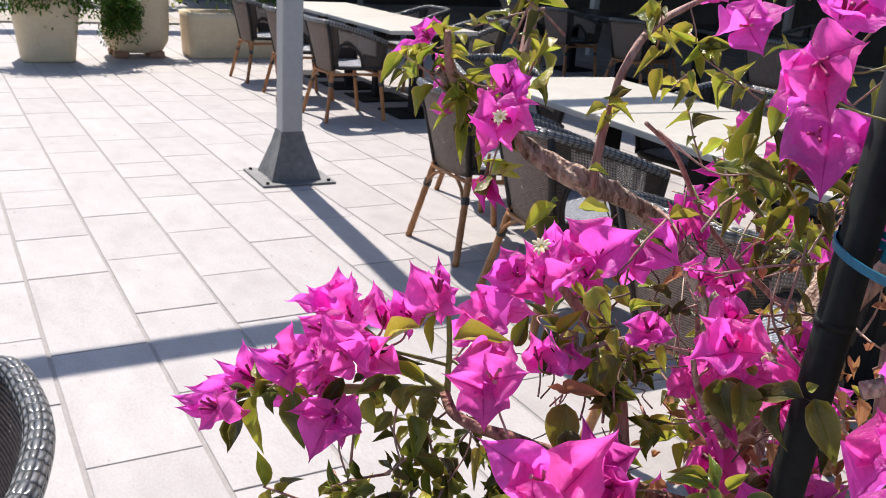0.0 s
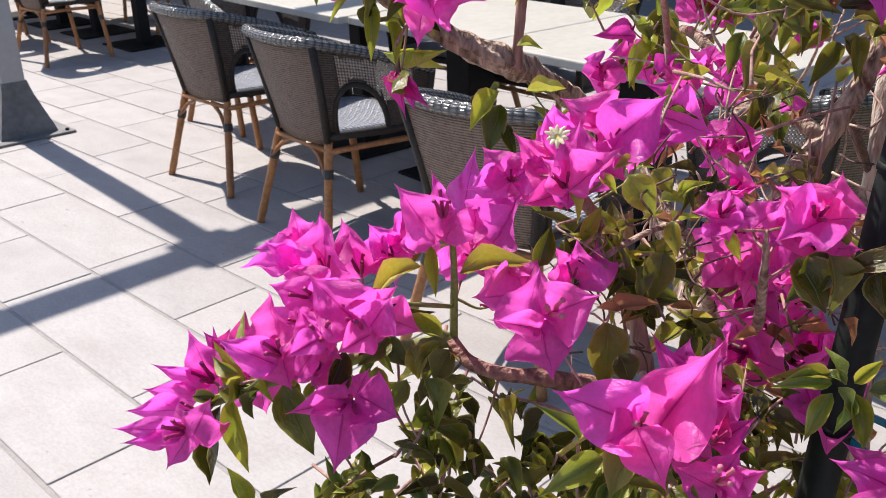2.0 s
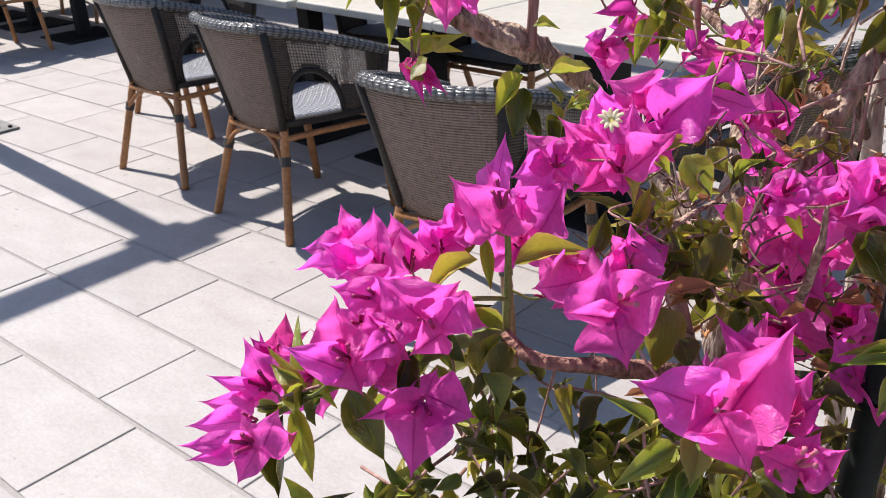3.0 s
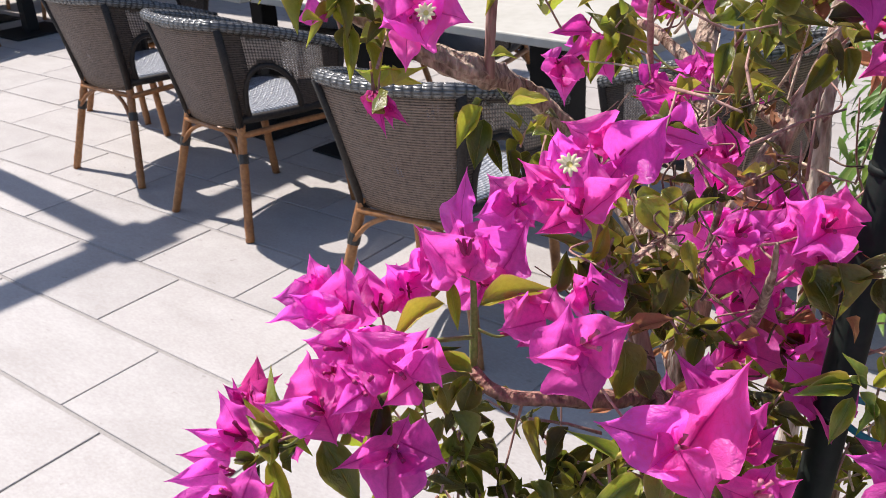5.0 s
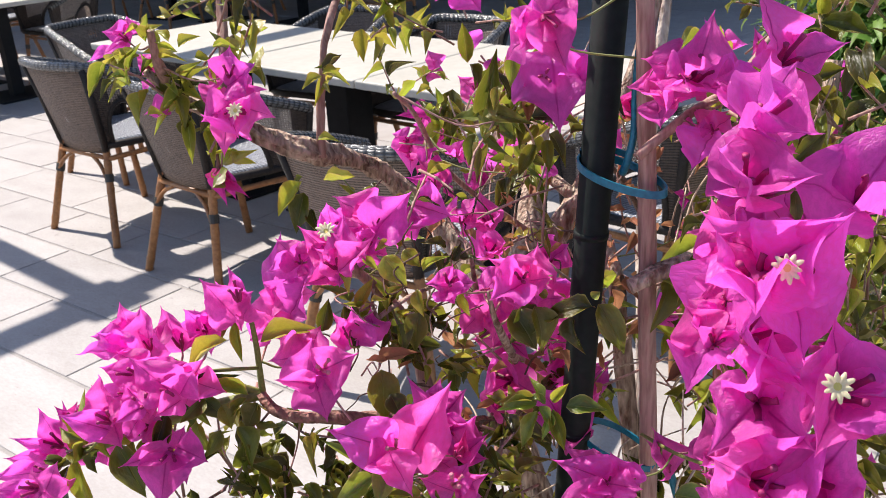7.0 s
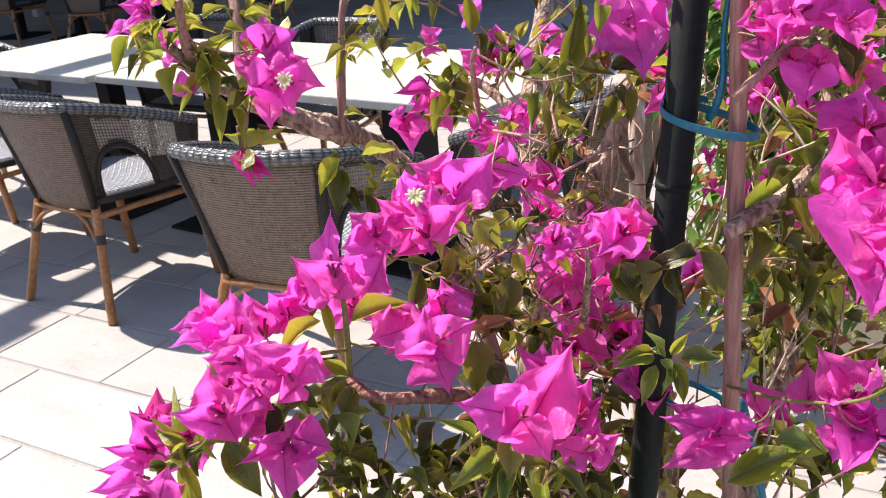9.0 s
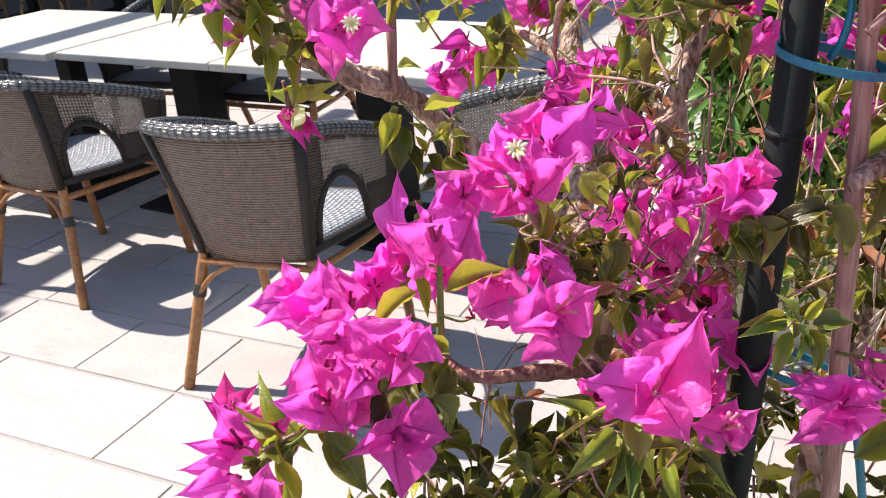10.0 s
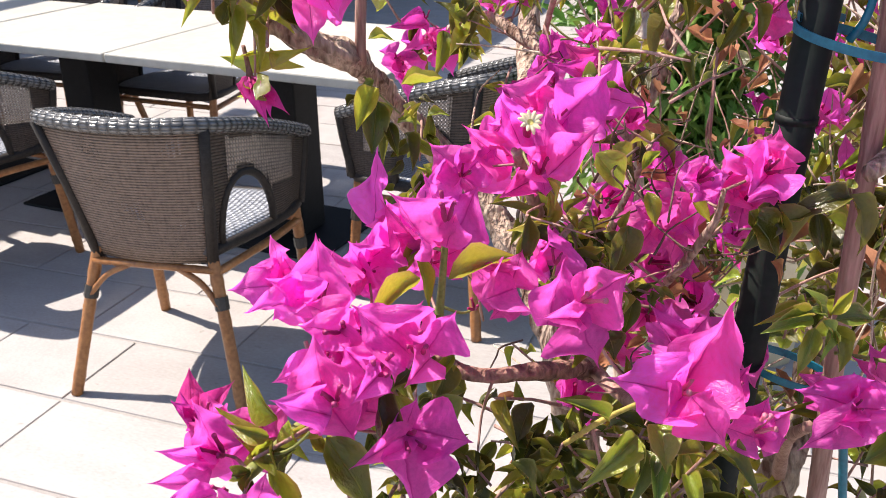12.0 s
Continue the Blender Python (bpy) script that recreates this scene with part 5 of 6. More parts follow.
blade((0.3019, 0.5913, 1.2295), (0.2961, 0.5841, 1.2135), 0.28, "young")
blade((0.3039, 0.5893, 1.2319), (0.2929, 0.5959, 1.2272), 0.49, "young")
blade((0.2995, 0.5950, 1.2287), (0.3078, 0.5865, 1.2324), 0.54, "young")
blade((0.3077, 0.5828, 1.2190), (0.3264, 0.5626, 1.2258), 0.36, "young")
blade((0.3296, 0.5646, 1.2197), (0.3361, 0.5647, 1.2344), 0.55, "old")
blade((0.2899, 0.5739, 1.2031), (0.2757, 0.5895, 1.2090), 0.40, "young")
blade((0.2890, 0.5742, 1.2021), (0.2783, 0.5787, 1.1948), 0.36, "young")
blade((0.2689, 0.5806, 1.2186), (0.2723, 0.5784, 1.2223), 0.43, "old")
blade((0.2300, 0.6115, 1.1911), (0.2288, 0.6216, 1.2096), 0.37, "young")
blade((0.2318, 0.6086, 1.1996), (0.2199, 0.6141, 1.1923), 0.40, "young")
blade((0.2222, 0.6048, 1.1982), (0.2158, 0.5926, 1.1757), 0.35, "young")
blade((0.2209, 0.6093, 1.1935), (0.2123, 0.6003, 1.1720), 0.31, "old")
blade((0.2349, 0.5931, 1.2020), (0.2331, 0.5779, 1.1821), 0.46, "old")
blade((0.2550, 0.5855, 1.2089), (0.2436, 0.5846, 1.1935), 0.46, "old")
blade((0.2694, 0.5869, 1.1958), (0.2666, 0.5792, 1.1831), 0.67, "young")
blade((0.2761, 0.5789, 1.1909), (0.2669, 0.5797, 1.1805), 0.51, "old")
blade((0.2870, 0.5818, 1.1851), (0.2874, 0.5691, 1.1712), 0.62, "old")
blade((0.3452, 0.5444, 1.1981), (0.3368, 0.5352, 1.1764), 0.64, "old")
blade((0.3389, 0.5343, 1.1912), (0.3384, 0.5267, 1.1818), 0.96, "old")
blade((0.3374, 0.5379, 1.2073), (0.3494, 0.5263, 1.2137), 0.43, "dry")
blade((0.3392, 0.5346, 1.2086), (0.3317, 0.5411, 1.2087), 0.52, "dry")
blade((0.3528, 0.5438, 1.2534), (0.3534, 0.5321, 1.2408), 0.73, "young")
blade((0.3616, 0.5398, 1.2538), (0.3636, 0.5313, 1.2469), 0.76, "young")
blade((0.3619, 0.5286, 1.2456), (0.3704, 0.5230, 1.2545), 0.39, "young")
blade((0.3488, 0.5534, 1.2521), (0.3513, 0.5460, 1.2472), 0.55, "young")
blade((0.3368, 0.5572, 1.2478), (0.3379, 0.5499, 1.2410), 0.69, "young")
blade((0.3528, 0.5250, 1.2412), (0.3487, 0.5202, 1.2303), 0.51, "young")
blade((0.3919, 0.5309, 1.2617), (0.3866, 0.5247, 1.2475), 0.67, "young")
blade((0.3630, 0.5473, 1.2552), (0.3563, 0.5523, 1.2539), 0.63, "young")
blade((0.3659, 0.5455, 1.2527), (0.3697, 0.5449, 1.2601), 0.56, "young")
blade((0.2615, 0.5779, 1.2109), (0.2564, 0.5811, 1.2089), 0.74, "old")
blade((0.2984, 0.5795, 1.1930), (0.2897, 0.5801, 1.1830), 0.80, "old")
blade((0.2797, 0.5806, 1.2013), (0.2797, 0.5734, 1.1931), 0.86, "old")
blade((0.3897, 0.5195, 1.2515), (0.3931, 0.5105, 1.2462), 0.71, "young")
blade((0.3672, 0.5119, 1.2373), (0.3660, 0.5047, 1.2272), 0.45, "young")
blade((0.3614, 0.5318, 1.2243), (0.3512, 0.5305, 1.2099), 0.68, "old")
blade((0.3547, 0.5399, 1.2189), (0.3524, 0.5334, 1.2084), 0.95, "old")
blade((0.3864, 0.4842, 1.2298), (0.3721, 0.4870, 1.2155), 0.66, "old")
blade((0.3811, 0.4816, 1.2315), (0.3778, 0.4706, 1.2144), 0.71, "old")
blade((0.3813, 0.4771, 1.2255), (0.3867, 0.4724, 1.2290), 0.89, "young")
bloom((0.3812, 0.4436, 1.1519), "none", ((0.3844, 0.4415, 1.1497), (0.3686, 0.4647, 1.1645), 0.47), ((0.3873, 0.4446, 1.1500), (0.3763, 0.4631, 1.1668), 0.45), ((0.3794, 0.4432, 1.1526), (0.3818, 0.4281, 1.1548), 1.14), ((0.3898, 0.4402, 1.1471), (0.3876, 0.4470, 1.1647), 0.83), ((0.3795, 0.4417, 1.1507), (0.3561, 0.4610, 1.1451), 0.45), ((0.3785, 0.4421, 1.1518), (0.3706, 0.4377, 1.1429), 1.59), ((0.3904, 0.4424, 1.1476), (0.3940, 0.4333, 1.1576), 0.88))
bloom((0.4169, 0.4300, 1.1404), "none", ((0.4176, 0.4289, 1.1385), (0.4159, 0.4378, 1.1643), 0.61), ((0.4248, 0.4319, 1.1387), (0.4186, 0.4437, 1.1544), 0.39))
bloom((0.4174, 0.4111, 1.1525), "none", ((0.4194, 0.4105, 1.1495), (0.4214, 0.4120, 1.1733), 0.75), ((0.4247, 0.4080, 1.1488), (0.4280, 0.4043, 1.1666), 0.72))
bloom((0.4234, 0.5007, 1.3257), "dark", ((0.4307, 0.5013, 1.3360), (0.4124, 0.4861, 1.3058), 0.85), ((0.4303, 0.5050, 1.3269), (0.4194, 0.5093, 1.3205), 1.30), ((0.4371, 0.4995, 1.3270), (0.4349, 0.4835, 1.3191), 0.81))
bloom((0.4540, 0.4930, 1.2879), "none", ((0.4734, 0.4922, 1.2834), (0.4555, 0.5031, 1.2750), 0.59), ((0.4732, 0.4947, 1.2806), (0.4758, 0.4878, 1.2910), 0.80))
blade((0.3553, 0.4649, 1.2000), (0.3453, 0.4794, 1.2001), 0.44, "fresh")
blade((0.3553, 0.4653, 1.2009), (0.3473, 0.4795, 1.2046), 0.35, "young")
blade((0.3546, 0.4642, 1.1972), (0.3438, 0.4674, 1.1831), 0.37, "fresh")
blade((0.3589, 0.4594, 1.1975), (0.3539, 0.4505, 1.1817), 0.44, "old")
blade((0.3663, 0.4570, 1.1954), (0.3737, 0.4414, 1.1975), 0.53, "fresh")
blade((0.3552, 0.4624, 1.2023), (0.3563, 0.4669, 1.2126), 0.48, "fresh")
blade((0.3592, 0.4596, 1.2006), (0.3649, 0.4538, 1.2090), 0.49, "young")
blade((0.3553, 0.4606, 1.2013), (0.3525, 0.4684, 1.2068), 0.46, "fresh")
blade((0.3574, 0.4598, 1.1977), (0.3503, 0.4589, 1.1854), 0.34, "fresh")
blade((0.3527, 0.4622, 1.2012), (0.3520, 0.4550, 1.1942), 0.51, "fresh")
blade((0.3896, 0.4572, 1.2341), (0.3754, 0.4774, 1.2337), 0.40, "old")
blade((0.3949, 0.4571, 1.2331), (0.3926, 0.4400, 1.2150), 0.50, "old")
blade((0.3896, 0.4670, 1.2270), (0.3826, 0.4628, 1.2118), 0.54, "old")
blade((0.3780, 0.4911, 1.2287), (0.3761, 0.4769, 1.2138), 0.70, "old")
blade((0.3833, 0.4765, 1.2360), (0.3819, 0.4813, 1.2404), 0.77, "young")
blade((0.3916, 0.4581, 1.2368), (0.3937, 0.4560, 1.2399), 1.25, "young")
blade((0.4573, 0.4327, 1.2438), (0.4390, 0.4535, 1.2366), 0.48, "young")
blade((0.3764, 0.4370, 1.1309), (0.3989, 0.4049, 1.1471), 0.42, "fresh")
blade((0.4050, 0.4216, 1.1389), (0.4122, 0.4035, 1.1386), 0.68, "fresh")
blade((0.4814, 0.4332, 1.1743), (0.4708, 0.4347, 1.1588), 0.69, "dry")
bloom((0.3683, 0.6556, 1.3050), "none", ((0.3711, 0.6588, 1.3089), (0.3744, 0.6325, 1.3048), 0.86), ((0.3683, 0.6584, 1.3074), (0.3624, 0.6447, 1.2945), 1.07), ((0.3700, 0.6556, 1.3087), (0.3554, 0.6636, 1.3021), 0.98), ((0.3705, 0.6613, 1.2991), (0.3593, 0.6550, 1.2839), 0.54))
bloom((0.3799, 0.6664, 1.3198), "dark", ((0.3790, 0.6679, 1.3148), (0.3865, 0.6492, 1.3269), 0.89), ((0.3812, 0.6712, 1.3158), (0.3841, 0.6681, 1.3349), 0.87), ((0.3816, 0.6726, 1.3168), (0.3763, 0.6785, 1.3239), 1.30), ((0.3808, 0.6662, 1.3134), (0.3826, 0.6503, 1.3123), 1.02), ((0.3795, 0.6751, 1.3124), (0.3694, 0.6723, 1.3010), 0.84))
bloom((0.3693, 0.7172, 1.3217), "none", ((0.3735, 0.7186, 1.3203), (0.3668, 0.7272, 1.3305), 0.71), ((0.3736, 0.7197, 1.3192), (0.3629, 0.7220, 1.3117), 0.83), ((0.3728, 0.7098, 1.3008), (0.3600, 0.7189, 1.2989), 0.65))
bloom((0.3596, 0.7200, 1.3385), "none", ((0.3621, 0.7208, 1.3386), (0.3415, 0.7349, 1.3319), 0.44), ((0.3643, 0.7226, 1.3398), (0.3530, 0.7338, 1.3441), 0.66), ((0.3641, 0.7236, 1.3408), (0.3635, 0.7238, 1.3511), 1.21))
bloom((0.3955, 0.7069, 1.2594), "none", ((0.3956, 0.7070, 1.2599), (0.3882, 0.7057, 1.2486), 0.52, "red"), ((0.3960, 0.7065, 1.2598), (0.3864, 0.6947, 1.2407), 0.35, "red"), ((0.3964, 0.7059, 1.2593), (0.4017, 0.6919, 1.2411), 0.35, "red"), ((0.3959, 0.7065, 1.2593), (0.4011, 0.7010, 1.2388), 0.38, "red"))
branch([(0.4000, 0.7114, 1.2721), (0.3972, 0.7082, 1.2635), (0.3953, 0.7065, 1.2578)], [0.0009, 0.0012, 0.0020], bark_red, 0.1)
blade((0.3465, 0.7223, 1.3300), (0.3349, 0.7221, 1.3110), 0.37, "young")
blade((0.3584, 0.7114, 1.3356), (0.3422, 0.7205, 1.3187), 0.29, "young")
blade((0.3594, 0.7113, 1.3314), (0.3452, 0.7271, 1.3257), 0.35, "young")
blade((0.3750, 0.7017, 1.3187), (0.3663, 0.6976, 1.3009), 0.43, "old")
blade((0.3745, 0.7001, 1.2944), (0.3674, 0.6921, 1.2756), 0.44, "young")
blade((0.3836, 0.6977, 1.2867), (0.3792, 0.6871, 1.2702), 0.37, "young")
blade((0.3774, 0.6815, 1.3221), (0.3769, 0.6729, 1.3141), 0.55, "young")
blade((0.3761, 0.7013, 1.3311), (0.3655, 0.7146, 1.3287), 0.39, "young")
blade((0.3796, 0.6919, 1.3284), (0.3822, 0.6809, 1.3244), 0.50, "young")
blade((0.3848, 0.6824, 1.3333), (0.3910, 0.6698, 1.3353), 0.30, "young")
blade((0.3569, 0.7102, 1.3005), (0.3608, 0.7029, 1.3025), 0.82, "young")
blade((0.3786, 0.7035, 1.3333), (0.3853, 0.6941, 1.3400), 0.52, "young")
blade((0.3757, 0.7073, 1.3364), (0.3746, 0.7145, 1.3456), 0.56, "young")
blade((0.3676, 0.7167, 1.3390), (0.3736, 0.7099, 1.3470), 0.56, "young")
blade((0.3750, 0.6947, 1.3130), (0.3804, 0.6849, 1.3160), 0.51, "old")
blade((0.3739, 0.6903, 1.3053), (0.3742, 0.6818, 1.2988), 0.51, "old")
blade((0.3713, 0.7023, 1.2863), (0.3769, 0.6998, 1.2988), 0.50, "old")
bloom((0.5767, 0.7126, 1.2297), "none", ((0.5790, 0.7145, 1.2318), (0.5638, 0.7004, 1.2064), 0.66), ((0.5772, 0.7156, 1.2290), (0.5706, 0.7230, 1.2352), 1.19))
bloom((0.5836, 0.6952, 1.2543), "none", ((0.5856, 0.6935, 1.2500), (0.5666, 0.7132, 1.2531), 0.52, "red"), ((0.5936, 0.6949, 1.2821), (0.5908, 0.7000, 1.2961), 0.84), ((0.5908, 0.6980, 1.2796), (0.5913, 0.6832, 1.2767), 0.92))
bloom((0.5742, 0.6464, 1.2734), "none", ((0.5890, 0.6523, 1.2650), (0.5806, 0.6663, 1.2819), 0.74), ((0.5903, 0.6514, 1.2692), (0.5902, 0.6306, 1.2623), 0.95), ((0.5958, 0.6463, 1.2822), (0.5969, 0.6446, 1.2951), 1.21), ((0.5960, 0.6625, 1.2974), (0.5900, 0.6712, 1.3092), 1.18))
bloom((0.5199, 0.5980, 1.2388), "none", ((0.5484, 0.6092, 1.2271), (0.5495, 0.6121, 1.2523), 0.69), ((0.5461, 0.6256, 1.2168), (0.5401, 0.6341, 1.2272), 1.54, "red"), ((0.5470, 0.6221, 1.2186), (0.5425, 0.6293, 1.2304), 1.28, "red"))
bloom((0.5076, 0.5642, 1.2444), "none", ((0.5372, 0.5739, 1.2326), (0.5395, 0.5725, 1.2524), 0.73))
bloom((0.5503, 0.5852, 1.2855), "none", ((0.5676, 0.5990, 1.2853), (0.5680, 0.5731, 1.2768), 0.59), ((0.5638, 0.5899, 1.2780), (0.5569, 0.5801, 1.2662), 0.92), ((0.5743, 0.6048, 1.2935), (0.5769, 0.5891, 1.2951), 0.65), ((0.5650, 0.6139, 1.2780), (0.5673, 0.6047, 1.2839), 1.36))
spray_filler((0.2979, 0.6076, 1.2224))
spray_filler((0.2603, 0.5932, 1.2224))
spray_filler((0.2477, 0.5992, 1.2175))
spray_filler((0.2697, 0.5856, 1.2168))
spray_filler((0.3285, 0.5964, 1.2144))
spray_filler((0.2439, 0.6356, 1.1856))
spray_filler((0.2422, 0.6194, 1.1930))
spray_filler((0.2523, 0.5956, 1.1999))
spray_filler((0.3067, 0.5987, 1.2327))
spray_filler((0.3457, 0.5910, 1.2421))
spray_filler((0.3580, 0.5797, 1.2587))
spray_filler((0.3668, 0.5655, 1.2482))
spray_filler((0.3902, 0.5654, 1.2509))
spray_filler((0.3275, 0.5022, 1.1765))
spray_filler((0.3394, 0.5007, 1.1819))
spray_filler((0.4039, 0.5262, 1.2094))
spray_filler((0.3948, 0.5014, 1.2329))
spray_filler((0.3961, 0.4931, 1.2260))
spray_filler((0.3281, 0.5076, 1.1893))
spray_filler((0.2693, 0.6228, 1.2285))
petals((0.3316, 0.3809, 1.2629), (0.3167, 0.3854, 1.2532), (0.3344, 0.3935, 1.2737), (0.3433, 0.3746, 1.2672))
petals((0.3437, 0.3819, 1.2739), (0.3393, 0.3903, 1.2761), (0.3359, 0.3772, 1.2639), (0.3525, 0.3836, 1.2838))
petals((0.3959, 0.4837, 1.3569), (0.3874, 0.4918, 1.3445), (0.3941, 0.4722, 1.3353), (0.4091, 0.4749, 1.3681))
petals((0.4152, 0.5385, 1.3648), (0.4031, 0.5443, 1.3571), (0.4168, 0.5296, 1.3530), (0.4193, 0.5409, 1.3797), kind="pale")
petals((0.5802, 0.6882, 1.2369), (0.5675, 0.7031, 1.2420), (0.5810, 0.6751, 1.2205), (0.5928, 0.6813, 1.2437))
petals((0.4247, 0.5528, 1.2439), (0.4353, 0.5468, 1.2539), (0.4286, 0.5612, 1.2513))
petals((0.4319, 0.5817, 1.2686), (0.4287, 0.5852, 1.2640), (0.4429, 0.5796, 1.2797), (0.4408, 0.5701, 1.2653), kind="red")
petals((0.4407, 0.5653, 1.2732), (0.4475, 0.5651, 1.2814), (0.4473, 0.5579, 1.2701), (0.4384, 0.5721, 1.2755))
petals((0.3930, 0.3903, 1.1763), (0.4014, 0.4080, 1.1939), (0.3777, 0.4002, 1.1752), (0.4057, 0.3832, 1.1906), kind="white")
petals((0.3861, 0.3790, 1.1643), (0.3822, 0.3993, 1.1672), (0.3661, 0.3900, 1.1528), (0.3956, 0.3711, 1.1721))
petals((0.4072, 0.3979, 1.2885), (0.4110, 0.4169, 1.3020), (0.3959, 0.4136, 1.2759), (0.4176, 0.3989, 1.3058))
petals((0.3924, 0.3902, 1.2721), (0.3923, 0.4069, 1.2757), (0.3599, 0.3902, 1.2337), (0.4004, 0.3834, 1.2837))
petals((0.4132, 0.4292, 1.3321), (0.4102, 0.4439, 1.3285), (0.4037, 0.4352, 1.3183), (0.4213, 0.4203, 1.3379))
petals((0.4206, 0.4192, 1.3095), (0.4266, 0.4141, 1.3162), (0.4105, 0.4213, 1.2937), (0.4200, 0.4270, 1.3112))
petals((0.4150, 0.4088, 1.3281), (0.4150, 0.4183, 1.3345), (0.4077, 0.4032, 1.3187), (0.4211, 0.3981, 1.3357))
petals((0.4526, 0.5827, 1.2509), (0.4481, 0.5966, 1.2587), (0.4496, 0.5749, 1.2448), (0.4581, 0.5922, 1.2613), kind="red")
petals((0.4795, 0.5326, 1.2051), (0.4774, 0.5450, 1.2112), (0.4902, 0.5264, 1.2154), (0.4713, 0.5249, 1.1957))
petals((0.4866, 0.5319, 1.1458), (0.4867, 0.5423, 1.1532), (0.4959, 0.5247, 1.1501), (0.4747, 0.5313, 1.1369))
petals((0.5088, 0.5342, 1.1688), (0.5159, 0.5209, 1.1751), (0.5122, 0.5441, 1.1734), (0.5017, 0.5266, 1.1582))
petals((0.5824, 0.4965, 1.2185), (0.5815, 0.5047, 1.2218), (0.5846, 0.4888, 1.2203), (0.5761, 0.4951, 1.2114), kind="red")
petals((0.5766, 0.4929, 1.1985), (0.5728, 0.4988, 1.1917), (0.5840, 0.4897, 1.2057), kind="red")
petals((0.5958, 0.4740, 1.2503), (0.5959, 0.4800, 1.2553), (0.6004, 0.4681, 1.2478), (0.5935, 0.4748, 1.2420))
petals((0.5872, 0.4517, 1.2081), (0.5869, 0.4601, 1.2110), (0.5924, 0.4461, 1.2087))

leaf_to((0.4312, 0.5457, 1.2913), (0.4226, 0.5469, 1.2774))
leaf_to((0.4535, 0.5140, 1.2961), (0.4574, 0.5007, 1.2985))
leaf_to((0.4518, 0.5149, 1.2897), (0.4472, 0.5021, 1.2832))
leaf_to((0.4508, 0.5215, 1.2938), (0.4426, 0.5266, 1.2839), True)
leaf_to((0.4545, 0.5050, 1.2901), (0.4578, 0.4952, 1.2946))
leaf_to((0.4539, 0.4557, 1.2984), (0.4538, 0.4504, 1.2934), True)
leaf_to((0.4242, 0.4269, 1.2512), (0.4140, 0.4170, 1.2325), True)
leaf_to((0.4383, 0.4287, 1.2622), (0.4347, 0.4410, 1.2570))
leaf_to((0.4333, 0.4165, 1.3204), (0.4260, 0.4097, 1.3013))
leaf_to((0.4332, 0.4210, 1.3227), (0.4348, 0.4063, 1.3237))
leaf_to((0.4464, 0.4421, 1.3004), (0.4414, 0.4311, 1.2895))
leaf_to((0.4081, 0.3904, 1.2047), (0.4100, 0.3827, 1.2079))
leaf_to((0.3954, 0.3954, 1.2021), (0.3974, 0.3873, 1.2052))
leaf_to((0.4059, 0.5056, 1.3393), (0.4000, 0.5037, 1.3250), True)
leaf_to((0.3931, 0.5055, 1.3262), (0.3874, 0.5047, 1.3179), True)
leaf_to((0.4171, 0.5261, 1.3217), (0.4116, 0.5427, 1.3299))
leaf_to((0.4185, 0.5265, 1.3314), (0.4090, 0.5258, 1.3131))
leaf_to((0.4211, 0.5063, 1.3061), (0.4260, 0.4923, 1.3081))
leaf_to((0.4193, 0.5031, 1.2938), (0.4097, 0.5078, 1.2803))
leaf_to((0.4214, 0.4985, 1.2961), (0.4153, 0.4939, 1.2836))
leaf_to((0.4157, 0.5205, 1.3043), (0.4101, 0.5145, 1.2903))
leaf_to((0.4204, 0.5171, 1.2755), (0.4154, 0.5099, 1.2652))
leaf_to((0.4516, 0.6699, 1.3057), (0.4411, 0.6781, 1.3013), True)
leaf_to((0.4519, 0.6699, 1.3073), (0.4606, 0.6567, 1.3065), True)
leaf_to((0.4512, 0.6691, 1.3011), (0.4497, 0.6623, 1.2959))
leaf_to((0.4522, 0.6699, 1.3088), (0.4633, 0.6621, 1.3141))
leaf_to((0.4424, 0.6701, 1.2693), (0.4500, 0.6596, 1.2703), True)
leaf_to((0.4833, 0.6646, 1.3289), (0.4788, 0.6590, 1.3089), True)
leaf_to((0.4923, 0.6499, 1.3292), (0.4899, 0.6437, 1.3200), True)
leaf_to((0.4112, 0.6540, 1.2550), (0.3949, 0.6556, 1.2363), True)
leaf_to((0.4102, 0.6523, 1.2491), (0.3968, 0.6494, 1.2299))
leaf_to((0.4100, 0.6478, 1.2400), (0.4049, 0.6406, 1.2280))
leaf_to((0.4182, 0.6440, 1.2552), (0.4274, 0.6286, 1.2522), True)
leaf_to((0.4120, 0.6541, 1.2578), (0.4060, 0.6599, 1.2529))
leaf_to((0.4126, 0.6411, 1.2349), (0.4077, 0.6324, 1.2214))
leaf_to((0.4207, 0.6328, 1.2411), (0.4269, 0.6239, 1.2425), True)
leaf_to((0.4016, 0.6631, 1.2476), (0.4086, 0.6562, 1.2524))
leaf_to((0.5762, 0.6540, 1.2920), (0.5811, 0.6611, 1.3169), True)
leaf_to((0.5766, 0.6530, 1.2912), (0.5738, 0.6427, 1.2740))
leaf_to((0.5764, 0.6683, 1.2727), (0.5633, 0.6639, 1.2390))
leaf_to((0.5692, 0.6818, 1.2738), (0.5628, 0.6917, 1.2710), True)
leaf_to((0.5748, 0.6735, 1.2787), (0.5726, 0.6804, 1.2866), True)
leaf_to((0.5662, 0.6776, 1.2513), (0.5541, 0.6751, 1.2289), True)
leaf_to((0.5844, 0.6453, 1.2564), (0.5847, 0.6415, 1.2506), True)
leaf_to((0.5923, 0.6336, 1.2667), (0.5983, 0.6216, 1.2697), True)
leaf_to((0.5906, 0.6274, 1.2479), (0.5898, 0.6148, 1.2409), True)
leaf_to((0.5776, 0.6591, 1.2573), (0.5750, 0.6502, 1.2427), True)
